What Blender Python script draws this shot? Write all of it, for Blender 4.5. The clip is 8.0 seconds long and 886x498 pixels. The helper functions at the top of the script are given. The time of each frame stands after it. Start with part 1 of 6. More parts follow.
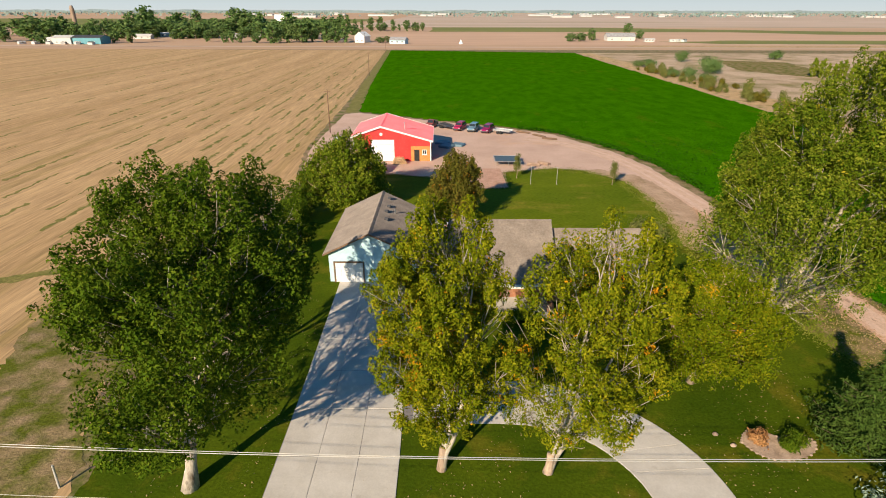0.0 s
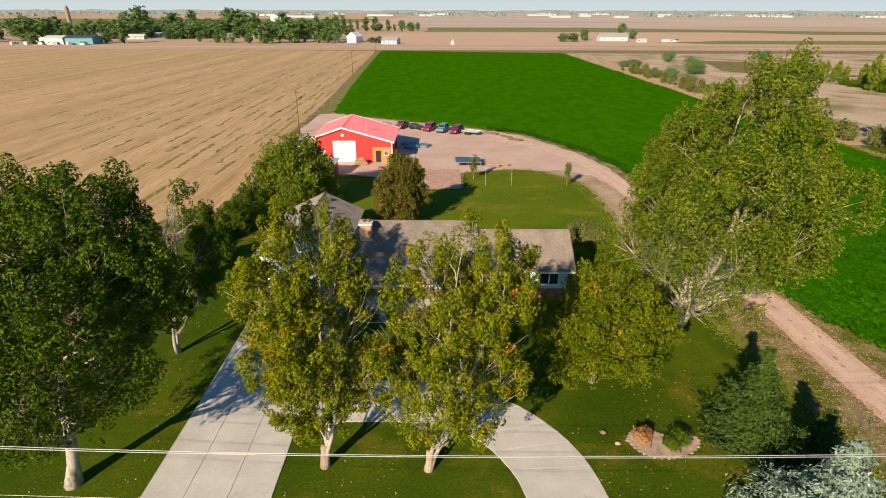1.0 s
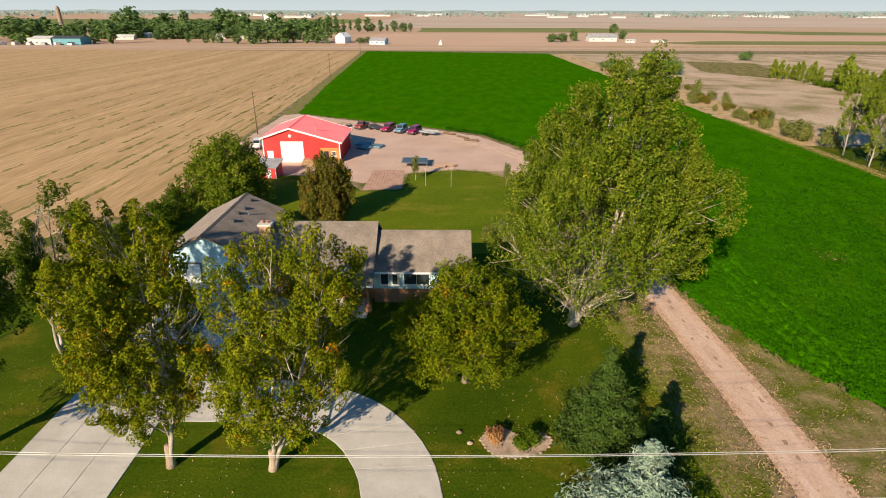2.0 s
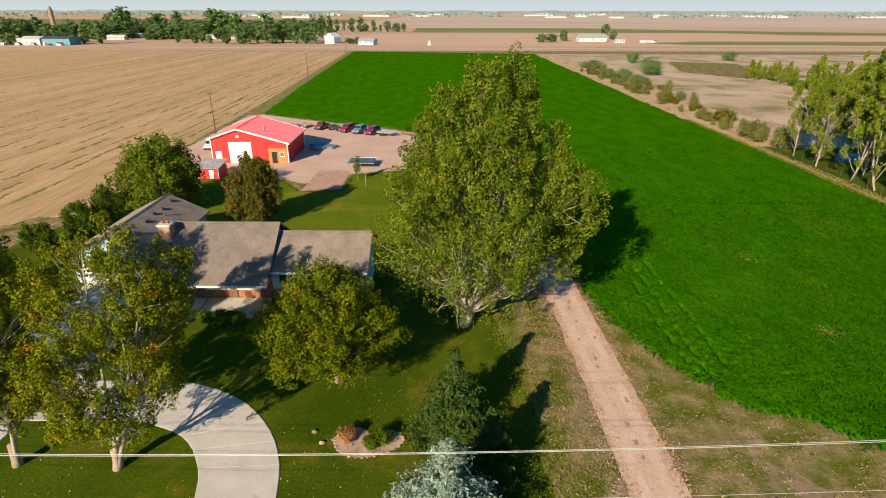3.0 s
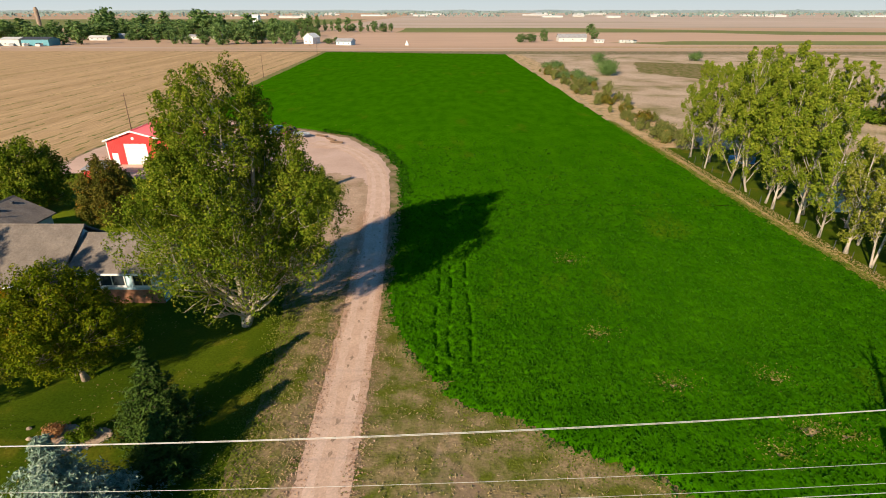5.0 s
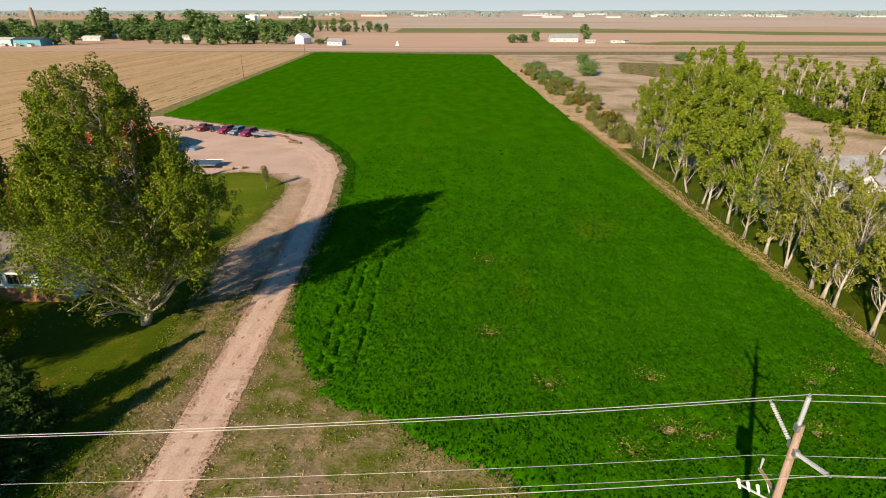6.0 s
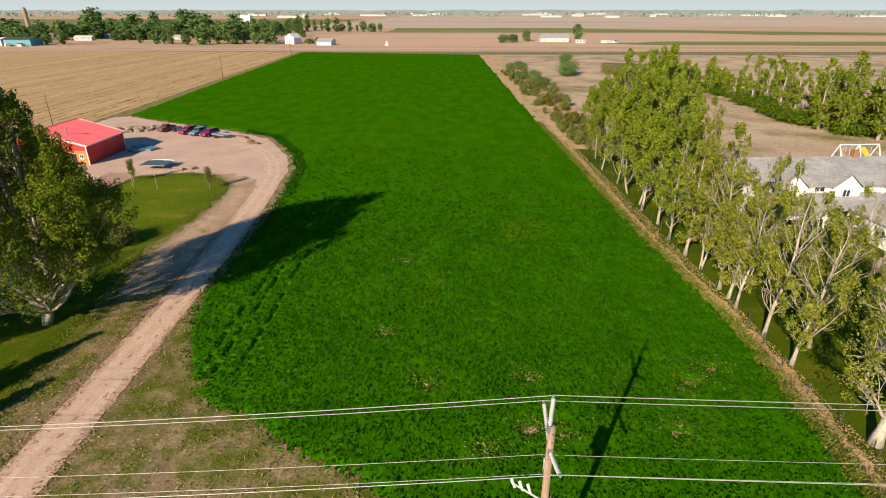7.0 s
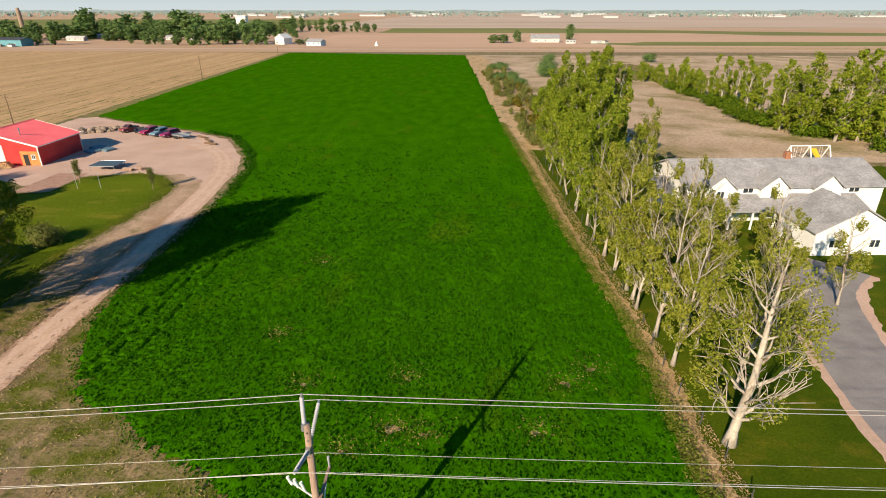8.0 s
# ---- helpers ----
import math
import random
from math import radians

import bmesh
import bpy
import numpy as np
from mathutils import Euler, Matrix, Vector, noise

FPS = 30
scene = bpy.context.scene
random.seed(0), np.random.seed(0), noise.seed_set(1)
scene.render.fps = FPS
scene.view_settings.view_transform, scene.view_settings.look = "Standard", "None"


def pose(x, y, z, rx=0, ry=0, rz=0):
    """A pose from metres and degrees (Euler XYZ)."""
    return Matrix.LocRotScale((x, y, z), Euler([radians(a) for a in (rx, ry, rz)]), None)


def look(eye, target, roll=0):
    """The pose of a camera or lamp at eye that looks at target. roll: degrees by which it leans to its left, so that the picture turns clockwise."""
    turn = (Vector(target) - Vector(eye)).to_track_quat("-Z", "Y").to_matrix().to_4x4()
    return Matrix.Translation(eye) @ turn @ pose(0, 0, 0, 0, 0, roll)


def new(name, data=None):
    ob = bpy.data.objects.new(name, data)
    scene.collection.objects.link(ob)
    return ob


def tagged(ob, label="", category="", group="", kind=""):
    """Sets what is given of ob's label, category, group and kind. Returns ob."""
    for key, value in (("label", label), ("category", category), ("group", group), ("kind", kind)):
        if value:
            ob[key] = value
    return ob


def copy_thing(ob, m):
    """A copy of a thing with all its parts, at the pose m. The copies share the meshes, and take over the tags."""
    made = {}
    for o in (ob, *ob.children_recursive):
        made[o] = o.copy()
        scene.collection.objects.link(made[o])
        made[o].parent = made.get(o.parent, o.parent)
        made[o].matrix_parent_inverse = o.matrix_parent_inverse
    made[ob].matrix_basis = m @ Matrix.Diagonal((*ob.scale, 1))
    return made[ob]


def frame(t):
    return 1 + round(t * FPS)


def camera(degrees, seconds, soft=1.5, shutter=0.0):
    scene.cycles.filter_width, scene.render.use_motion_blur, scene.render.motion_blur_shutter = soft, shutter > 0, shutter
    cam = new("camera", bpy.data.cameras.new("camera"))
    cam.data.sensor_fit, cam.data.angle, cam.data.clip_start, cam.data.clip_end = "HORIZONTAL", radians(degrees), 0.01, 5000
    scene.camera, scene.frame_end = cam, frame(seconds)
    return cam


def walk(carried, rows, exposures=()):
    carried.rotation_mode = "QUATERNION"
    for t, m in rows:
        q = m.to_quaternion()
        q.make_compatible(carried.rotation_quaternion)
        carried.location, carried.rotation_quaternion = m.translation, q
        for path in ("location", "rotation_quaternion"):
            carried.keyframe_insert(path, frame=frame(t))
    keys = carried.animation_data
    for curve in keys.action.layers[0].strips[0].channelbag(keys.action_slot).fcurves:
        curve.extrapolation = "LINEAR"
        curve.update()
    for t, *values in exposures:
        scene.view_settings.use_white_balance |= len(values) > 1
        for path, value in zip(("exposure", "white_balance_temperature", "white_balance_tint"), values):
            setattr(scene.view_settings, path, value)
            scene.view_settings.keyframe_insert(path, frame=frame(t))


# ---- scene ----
cam = camera(78.5, 8.0, soft=1.0)
PATH = [
    (0, (0.821, -0.855, 25.536), (0.813, 0.975, 24.728), 0.1),
    (0.5, (4.026, -1.286, 25.793), (4.017, 0.543, 24.985), 0.1),
    (1, (8.05, -1.327, 25.866), (8.04, 0.502, 25.058), 0.1),
    (1.5, (12.786, -1.374, 25.945), (12.777, 0.456, 25.137), 0.1),
    (3, (27.436, -1.562, 26.144), (27.424, 0.268, 25.337), 0.1),
    (3.5, (32.406, -1.64, 26.306), (32.391, 0.19, 25.499), 0.0),
    (4, (37.427, -1.874, 26.549), (37.41, -0.044, 25.741), 0.0),
    (4.5, (42.56, -2.164, 26.751), (42.543, -0.335, 25.942), 0.0),
    (5.8, (55.741, -2.422, 26.829), (55.711, -0.593, 26.021), 0.0),
    (6, (57.552, -2.511, 26.899), (57.523, -0.682, 26.091), 0.0),
    (6.5, (62.326, -2.587, 27.013), (62.296, -0.757, 26.206), 0.1),
    (7, (67.186, -2.64, 27.184), (67.153, -0.812, 26.375), 0.0),
    (7.5, (72.074, -2.774, 27.374), (72.039, -0.945, 26.564), 0.0),
    (8, (77.057, -2.812, 27.422), (77.019, -0.983, 26.613), 0.0),
]
walk(cam, [(t, look(eye, target, roll)) for t, eye, target, roll in PATH], [(0, 0.5, 6700, 10), (8, 0.5, 6700, 10)])

# ---------------------------------------------------------------- light
SUN_AZ = math.atan2(-13.75, -24.7)          # bearing of the sun, from +y towards +x
SUN_EL = radians(25.5)
world = bpy.data.worlds.new("sky")
scene.world = world
world.use_nodes = True
wn = world.node_tree
sky = wn.nodes.new("ShaderNodeTexSky")
sky.sky_type = "NISHITA"
sky.sun_disc = False
sky.sun_elevation = SUN_EL
sky.sun_rotation = SUN_AZ
sky.air_density, sky.dust_density, sky.ozone_density = 1.0, 0.35, 3.0
wn.nodes["Background"].inputs["Strength"].default_value = 0.07
clear = wn.nodes.new("ShaderNodeMix")
clear.data_type, clear.blend_type = "RGBA", "MULTIPLY"
clear.inputs["Factor"].default_value = 1.0
clear.inputs["B"].default_value = (0.38, 0.85, 1.10, 1)
wn.links.new(sky.outputs[0], clear.inputs["A"])
wn.links.new(clear.outputs["Result"], wn.nodes["Background"].inputs["Color"])
sun = new("sun", bpy.data.lights.new("sun", "SUN"))
sun.data.energy, sun.data.angle, sun.data.color = 5.4, radians(0.53), (1.0, 0.84, 0.62)
sun.matrix_world = look((math.sin(SUN_AZ) * 100, math.cos(SUN_AZ) * 100, math.tan(SUN_EL) * 100), (0, 0, 0))


# ---------------------------------------------------------------- materials
def surface(name, dark, light, scale=1.0, fine=8.0, rough=0.8, bump=0.3, metal=0.0, spread=0.18, fine_mix=0.35,
            third=None, third_scale=0.1, third_cut=0.55, third_soft=0.12, vary=0.0, stretch=(1, 1, 1), turn=0.0, spec=0.3, bump_at=0.05, third_stretch=None, retro=0.0):
    """A two-scale procedural surface in world metres; third adds patches of another colour, vary differs from piece to piece."""
    m = bpy.data.materials.new(name)
    m.use_nodes = True
    t = m.node_tree
    n, l = t.nodes, t.links
    p = n["Principled BSDF"]
    geo = n.new("ShaderNodeNewGeometry")
    mp = n.new("ShaderNodeMapping")
    mp.inputs["Scale"].default_value = stretch
    mp.inputs["Rotation"].default_value = (0, 0, turn)
    l.new(geo.outputs["Position"], mp.inputs["Vector"])

    mp3 = mp
    if third_stretch:
        mp3 = n.new("ShaderNodeMapping")
        mp3.inputs["Scale"].default_value = third_stretch
        mp3.inputs["Rotation"].default_value = (0, 0, turn)
        l.new(geo.outputs["Position"], mp3.inputs["Vector"])

    def noise_tex(s, detail, rgh=0.6, where=None):
        x = n.new("ShaderNodeTexNoise")
        x.inputs["Scale"].default_value, x.inputs["Detail"].default_value, x.inputs["Roughness"].default_value = s, detail, rgh
        l.new((where or mp).outputs[0], x.inputs["Vector"])
        return x.outputs["Fac"]

    def spread_out(fac, lo, hi):
        x = n.new("ShaderNodeMapRange")
        x.inputs["From Min"].default_value, x.inputs["From Max"].default_value = lo, hi
        l.new(fac, x.inputs["Value"])
        return x.outputs[0]

    def mix(fac, a, b, kind="MIX"):
        x = n.new("ShaderNodeMix")
        x.data_type, x.blend_type = "RGBA", kind
        for socket, value in ((x.inputs["Factor"], fac), (x.inputs["A"], a), (x.inputs["B"], b)):
            if isinstance(value, (int, float)):
                socket.default_value = value
            elif isinstance(value, tuple):
                socket.default_value = (*value, 1)
            else:
                l.new(value, socket)
        return x.outputs["Result"]

    big, small = noise_tex(scale, 4), noise_tex(fine, 3, 0.7)
    colour = mix(spread_out(big, 0.5 - spread, 0.5 + spread), dark, light)
    if third:
        colour = mix(spread_out(noise_tex(third_scale, 5, 0.6, mp3), third_cut, third_cut + third_soft), colour, third)
    grey = spread_out(small, 0.2, 0.8)
    ramp = n.new("ShaderNodeMix")
    ramp.data_type = "FLOAT"
    ramp.inputs["A"].default_value, ramp.inputs["B"].default_value = 1 - fine_mix, 1 + fine_mix
    l.new(grey, ramp.inputs["Factor"])
    out = n.new("ShaderNodeVectorMath")
    out.operation = "SCALE"
    l.new(colour, out.inputs[0])
    l.new(ramp.outputs["Result"], out.inputs["Scale"])
    last = out.outputs[0]
    if vary:
        info = n.new("ShaderNodeObjectInfo")
        x = n.new("ShaderNodeMapRange")
        x.inputs["To Min"].default_value, x.inputs["To Max"].default_value = 1 - vary, 1 + vary
        l.new(info.outputs["Random"], x.inputs["Value"])
        o2 = n.new("ShaderNodeVectorMath")
        o2.operation = "SCALE"
        l.new(last, o2.inputs[0])
        l.new(x.outputs[0], o2.inputs["Scale"])
        last = o2.outputs[0]
    l.new(last, p.inputs["Base Color"])
    p.inputs["Roughness"].default_value, p.inputs["Metallic"].default_value = rough, metal
    p.inputs["Specular IOR Level"].default_value = spec
    p.inputs["Diffuse Roughness"].default_value = retro
    if bump:
        b = n.new("ShaderNodeBump")
        b.inputs["Strength"].default_value, b.inputs["Distance"].default_value = bump, bump_at
        l.new(small, b.inputs["Height"])
        l.new(b.outputs[0], p.inputs["Normal"])
    return m


def foliage(name, colours, turned=None, turned_share=0.0, patch=0.5, translucent=0.35, tuft_scale=0.7):
    """Leaves: each leaf takes its own tint between the colours; turned leaves come in patches."""
    m = bpy.data.materials.new(name)
    m.use_nodes = True
    t = m.node_tree
    n, l = t.nodes, t.links
    p = n["Principled BSDF"]
    geo = n.new("ShaderNodeNewGeometry")
    ramp = n.new("ShaderNodeValToRGB")
    e = ramp.color_ramp.elements
    e[0].color, e[1].color = (*colours[0], 1), (*colours[-1], 1)
    for k, c in enumerate(colours[1:-1]):
        e.new((k + 1) / (len(colours) - 1)).color = (*c, 1)
    tuft = n.new("ShaderNodeTexNoise")
    tuft.inputs["Scale"].default_value, tuft.inputs["Detail"].default_value = tuft_scale, 2
    l.new(geo.outputs["Position"], tuft.inputs["Vector"])
    wide = n.new("ShaderNodeMapRange")
    wide.inputs["From Min"].default_value, wide.inputs["From Max"].default_value = 0.3, 0.7
    l.new(tuft.outputs["Fac"], wide.inputs["Value"])
    both = n.new("ShaderNodeMix")
    both.data_type = "FLOAT"
    both.inputs["Factor"].default_value = 0.4
    l.new(geo.outputs["Random Per Island"], both.inputs["A"])
    l.new(wide.outputs[0], both.inputs["B"])
    l.new(both.outputs["Result"], ramp.inputs["Fac"])
    col = ramp.outputs["Color"]
    if turned:
        nz = n.new("ShaderNodeTexNoise")
        nz.inputs["Scale"].default_value, nz.inputs["Detail"].default_value = patch, 2
        l.new(geo.outputs["Position"], nz.inputs["Vector"])
        add = n.new("ShaderNodeMath")
        add.operation = "MULTIPLY_ADD"
        add.inputs[1].default_value = 0.10
        l.new(geo.outputs["Random Per Island"], add.inputs[0])
        l.new(nz.outputs["Fac"], add.inputs[2])
        rg = n.new("ShaderNodeMapRange")
        lo = 0.80 - turned_share
        rg.inputs["From Min"].default_value, rg.inputs["From Max"].default_value = lo, lo + 0.05
        l.new(add.outputs[0], rg.inputs["Value"])
        mx = n.new("ShaderNodeMix")
        mx.data_type = "RGBA"
        l.new(rg.outputs[0], mx.inputs["Factor"])
        l.new(col, mx.inputs["A"])
        mx.inputs["B"].default_value = (*turned, 1)
        col = mx.outputs["Result"]
    l.new(col, p.inputs["Base Color"])
    p.inputs["Roughness"].default_value, p.inputs["Specular IOR Level"].default_value = 0.6, 0.03
    tr = n.new("ShaderNodeBsdfTranslucent")
    l.new(col, tr.inputs["Color"])
    ms = n.new("ShaderNodeMixShader")
    ms.inputs["Fac"].default_value = translucent
    l.new(p.outputs[0], ms.inputs[1])
    l.new(tr.outputs[0], ms.inputs[2])
    l.new(ms.outputs[0], n["Material Output"].inputs["Surface"])
    return m


def glass_like(name, colour=(0.03, 0.04, 0.05), rough=0.05):
    m = bpy.data.materials.new(name)
    m.use_nodes = True
    p = m.node_tree.nodes["Principled BSDF"]
    p.inputs["Base Color"].default_value, p.inputs["Roughness"].default_value = (*colour, 1), rough
    p.inputs["Specular IOR Level"].default_value = 0.6
    return m


M_GROUND = surface("dry grass and dirt", (0.235, 0.158, 0.090), (0.345, 0.238, 0.148), 0.25, 3.0, 0.95, 0.5, third=(0.105, 0.115, 0.018), third_scale=0.40, third_cut=0.42, third_soft=0.18, fine_mix=0.4, bump_at=0.1)
M_WEED = surface("weedy green and straw verge", (0.20, 0.155, 0.066), (0.35, 0.245, 0.140), 0.7, 5.0, 0.95, 0.6, third=(0.105, 0.122, 0.014), third_scale=0.40, third_cut=0.42, third_soft=0.18, fine_mix=0.45, spec=0.05, bump_at=0.10)
M_PASTURE = surface("bare grey brown pasture", (0.43, 0.30, 0.195), (0.55, 0.405, 0.285), 0.05, 1.4, 0.95, 0.5, third=(0.22, 0.18, 0.06), third_scale=0.06, third_cut=0.47, third_soft=0.2, fine_mix=0.42, bump_at=0.25)
M_REGROWTH = surface("green regrowth in straw", (0.125, 0.135, 0.022), (0.25, 0.205, 0.060), 0.5, 3.0, 0.95, 0.5, fine_mix=0.45, bump_at=0.1)
M_RUT = surface("pale wheel rut dust", (0.58, 0.395, 0.295), (0.68, 0.48, 0.375), 0.6, 6.0, 0.95, 0.3, fine_mix=0.2)
M_FARGROUND = surface("bare far farmland", (0.46, 0.29, 0.18), (0.54, 0.36, 0.24), 0.006, 0.05, 0.95, 0, stretch=(0.25, 1, 1), third=(0.42, 0.30, 0.15), third_scale=0.004, fine_mix=0.12)
M_TAN = surface("dry tan grass strip", (0.42, 0.27, 0.135), (0.58, 0.40, 0.22), 0.5, 4.0, 0.95, 0.6, third=(0.17, 0.16, 0.03), third_scale=0.30, third_cut=0.52, third_soft=0.18, fine_mix=0.4, bump_at=0.15)
M_STUBBLE = surface("cut stubble", (0.385, 0.240, 0.108), (0.55, 0.358, 0.183), 0.12, 2.4, 0.95, 0.6, stretch=(1, 0.05, 1), turn=0.04, third=(0.33, 0.225, 0.085), third_scale=0.26, third_cut=0.53, third_soft=0.14, third_stretch=(1, 0.016, 1), fine_mix=0.45, spread=0.20, bump_at=0.12)
M_LAWN = surface("mown lawn", (0.038, 0.070, 0.003), (0.074, 0.106, 0.005), 0.12, 5.0, 0.9, 0.5, third=(0.145, 0.128, 0.012), third_scale=0.22, third_cut=0.54, third_soft=0.18, fine_mix=0.4, spec=0.03, bump_at=0.06)
# Lawn behind the house, brighter and yellower than M_LAWN.
M_LAWNBACK = surface("lighter yellow back lawn", (0.078, 0.122, 0.005), (0.135, 0.168, 0.009), 0.10, 4.0, 0.9, 0.5, third=(0.25, 0.20, 0.03), third_scale=0.16, third_cut=0.54, third_soft=0.2, fine_mix=0.36, spec=0.03, stretch=(0.5, 1, 1), bump_at=0.06)
M_MARGIN = surface("worn tan dirt and dead grass", (0.36, 0.235, 0.145), (0.50, 0.345, 0.235), 0.35, 3.5, 0.95, 0.5, third=(0.15, 0.13, 0.03), third_scale=0.30, third_cut=0.56, third_soft=0.2, fine_mix=0.38, bump_at=0.08)
M_MUD = surface("damp dark spot of dirt", (0.30, 0.20, 0.135), (0.40, 0.27, 0.19), 1.5, 8.0, 0.9, 0.3, fine_mix=0.35)
M_RUBBLE = surface("grey brown rubble", (0.15, 0.115, 0.09), (0.30, 0.235, 0.19), 1.2, 7, 0.9, 0.5, vary=0.35)
M_CROP = surface("green alfalfa crop", (0.025, 0.112, 0.0008), (0.041, 0.152, 0.0012), 0.30, 2.6, 0.95, 0.8, third=(0.085, 0.135, 0.005), third_scale=0.11, third_cut=0.60, third_soft=0.2, stretch=(1, 0.45, 1), fine_mix=0.40, spec=0.0, bump_at=0.15)
M_ROAD = surface("packed dirt track", (0.53, 0.345, 0.25), (0.66, 0.455, 0.34), 0.4, 5.0, 0.95, 0.5, third=(0.42, 0.265, 0.175), third_scale=0.55, third_cut=0.58, third_soft=0.2, fine_mix=0.22, bump_at=0.05)
M_YARD = surface("dusty farmyard dirt", (0.51, 0.34, 0.26), (0.62, 0.43, 0.34), 0.12, 3.0, 0.95, 0.4, third=(0.60, 0.36, 0.22), third_scale=0.05, third_cut=0.60, third_soft=0.15, fine_mix=0.16, bump_at=0.05)
M_TILLED = surface("tilled garden soil", (0.44, 0.255, 0.180), (0.57, 0.355, 0.265), 0.8, 5.0, 0.95, 0.6, fine_mix=0.25)
M_CONCRETE = surface("pale broom finished concrete", (0.50, 0.46, 0.41), (0.60, 0.56, 0.51), 0.5, 9.0, 0.85, 0.15, third=(0.42, 0.38, 0.33), third_scale=0.9, third_cut=0.62, fine_mix=0.10, vary=0.05, bump_at=0.01)
M_ASPHALT = surface("worn grey asphalt", (0.22, 0.20, 0.20), (0.31, 0.285, 0.28), 0.4, 12.0, 0.9, 0.3, fine_mix=0.25)
M_SHINGLE = surface("grey brown asphalt shingles", (0.185, 0.152, 0.130), (0.262, 0.220, 0.188), 0.7, 5.0, 0.9, 0.4, fine_mix=0.28, vary=0.03, bump_at=0.03, retro=0.8)
M_SHINGLE2 = surface("cool grey asphalt shingles", (0.25, 0.245, 0.25), (0.38, 0.37, 0.38), 0.5, 4.0, 0.9, 0.4, fine_mix=0.35, bump_at=0.03)
M_RED = surface("red ribbed steel wall", (0.61, 0.042, 0.042), (0.69, 0.058, 0.056), 0.4, 3.0, 0.45, 0.05, fine_mix=0.10)
M_REDROOF = surface("faded red steel roof", (0.88, 0.150, 0.165), (0.94, 0.19, 0.205), 0.3, 2.0, 0.5, 0.05, fine_mix=0.06, spec=0.15, retro=0.8)
M_WHITE = surface("white paint", (0.74, 0.73, 0.70), (0.82, 0.81, 0.79), 0.8, 5.0, 0.5, 0.05, fine_mix=0.06)
M_SIDING = surface("pale blue lap siding", (0.40, 0.58, 0.65), (0.48, 0.66, 0.72), 0.6, 4.0, 0.6, 0.1, fine_mix=0.08)
M_BRICK = surface("red brown brick", (0.26, 0.11, 0.06), (0.40, 0.19, 0.11), 4.0, 12.0, 0.9, 0.4, fine_mix=0.3)
M_CHIMNEY = surface("buff pink chimney brick", (0.42, 0.23, 0.15), (0.54, 0.32, 0.22), 4.0, 12.0, 0.9, 0.4, fine_mix=0.25)
M_CEDAR = surface("orange cedar boards", (0.50, 0.20, 0.06), (0.60, 0.27, 0.09), 1.5, 8.0, 0.7, 0.2, fine_mix=0.2)
M_WOODDARK = surface("weathered brown timber", (0.13, 0.08, 0.05), (0.22, 0.14, 0.09), 2.0, 10.0, 0.85, 0.3, fine_mix=0.3)
M_POLE = surface("grey brown pole timber", (0.26, 0.17, 0.12), (0.40, 0.28, 0.21), 1.5, 9.0, 0.85, 0.4, stretch=(3, 3, 0.3), fine_mix=0.3)
M_BARK_PALE = surface("pale grey white bark", (0.30, 0.25, 0.20), (0.52, 0.45, 0.37), 1.2, 7.0, 0.9, 0.6, stretch=(1, 1, 0.4), third=(0.14, 0.105, 0.075), third_scale=1.6, third_cut=0.55, fine_mix=0.35)
M_BARK_TAN = surface("tan furrowed bark", (0.30, 0.21, 0.15), (0.46, 0.34, 0.25), 1.5, 8.0, 0.9, 0.7, stretch=(1, 1, 0.3), fine_mix=0.35)
M_BARK_DARK = surface("dark furrowed bark", (0.09, 0.065, 0.045), (0.16, 0.12, 0.085), 1.5, 8.0, 0.9, 0.7, fine_mix=0.35)
M_LEAF_COTTON = foliage("cottonwood leaves", [(0.050, 0.100, 0.005), (0.126, 0.178, 0.010), (0.320, 0.330, 0.038)], (0.36, 0.29, 0.02), 0.03, 0.9, 0.3)
M_LEAF_DEEP = foliage("deep green leaves", [(0.034, 0.076, 0.004), (0.074, 0.126, 0.007), (0.155, 0.195, 0.015)], (0.32, 0.27, 0.02), 0.03, 0.9, 0.25)
M_LEAF_BIRCH = foliage("turning yellow green leaves", [(0.068, 0.110, 0.003), (0.160, 0.188, 0.006), (0.360, 0.325, 0.015)], (0.66, 0.30, 0.012), 0.085, 0.6, 0.28)
M_LEAF_ASH = foliage("olive ash leaves", [(0.060, 0.106, 0.003), (0.126, 0.164, 0.005), (0.265, 0.255, 0.010)], (0.48, 0.29, 0.012), 0.04, 0.5, 0.28)
M_LEAF_ROW = foliage("dusty olive poplar leaves", [(0.125, 0.168, 0.014), (0.250, 0.270, 0.030), (0.460, 0.440, 0.092)], (0.50, 0.42, 0.09), 0.05, 0.6, 0.42)
M_LEAF_RUST = foliage("rusty green leaves", [(0.075, 0.085, 0.012), (0.135, 0.130, 0.018), (0.220, 0.155, 0.030)], (0.38, 0.17, 0.02), 0.10, 1.0, 0.25)
M_LEAF_SHRUB = foliage("dry olive shrub leaves", [(0.110, 0.135, 0.030), (0.175, 0.195, 0.050), (0.260, 0.240, 0.080)], (0.40, 0.24, 0.08), 0.08, 0.5, 0.3)
M_NEEDLE = foliage("dark spruce needles", [(0.030, 0.064, 0.010), (0.054, 0.096, 0.016), (0.088, 0.138, 0.028)], translucent=0.1)
M_NEEDLE_BLUE = foliage("blue spruce needles", [(0.13, 0.21, 0.15), (0.24, 0.33, 0.245), (0.42, 0.48, 0.375)], translucent=0.1)
# Green of the far trees, paled a little in the colour for haze.
M_LEAF_FAR = foliage("far tree leaves", [(0.095, 0.175, 0.050), (0.160, 0.255, 0.078), (0.265, 0.350, 0.130)], (0.24, 0.22, 0.07), 0.05, 0.05, 0.4, 0.12)
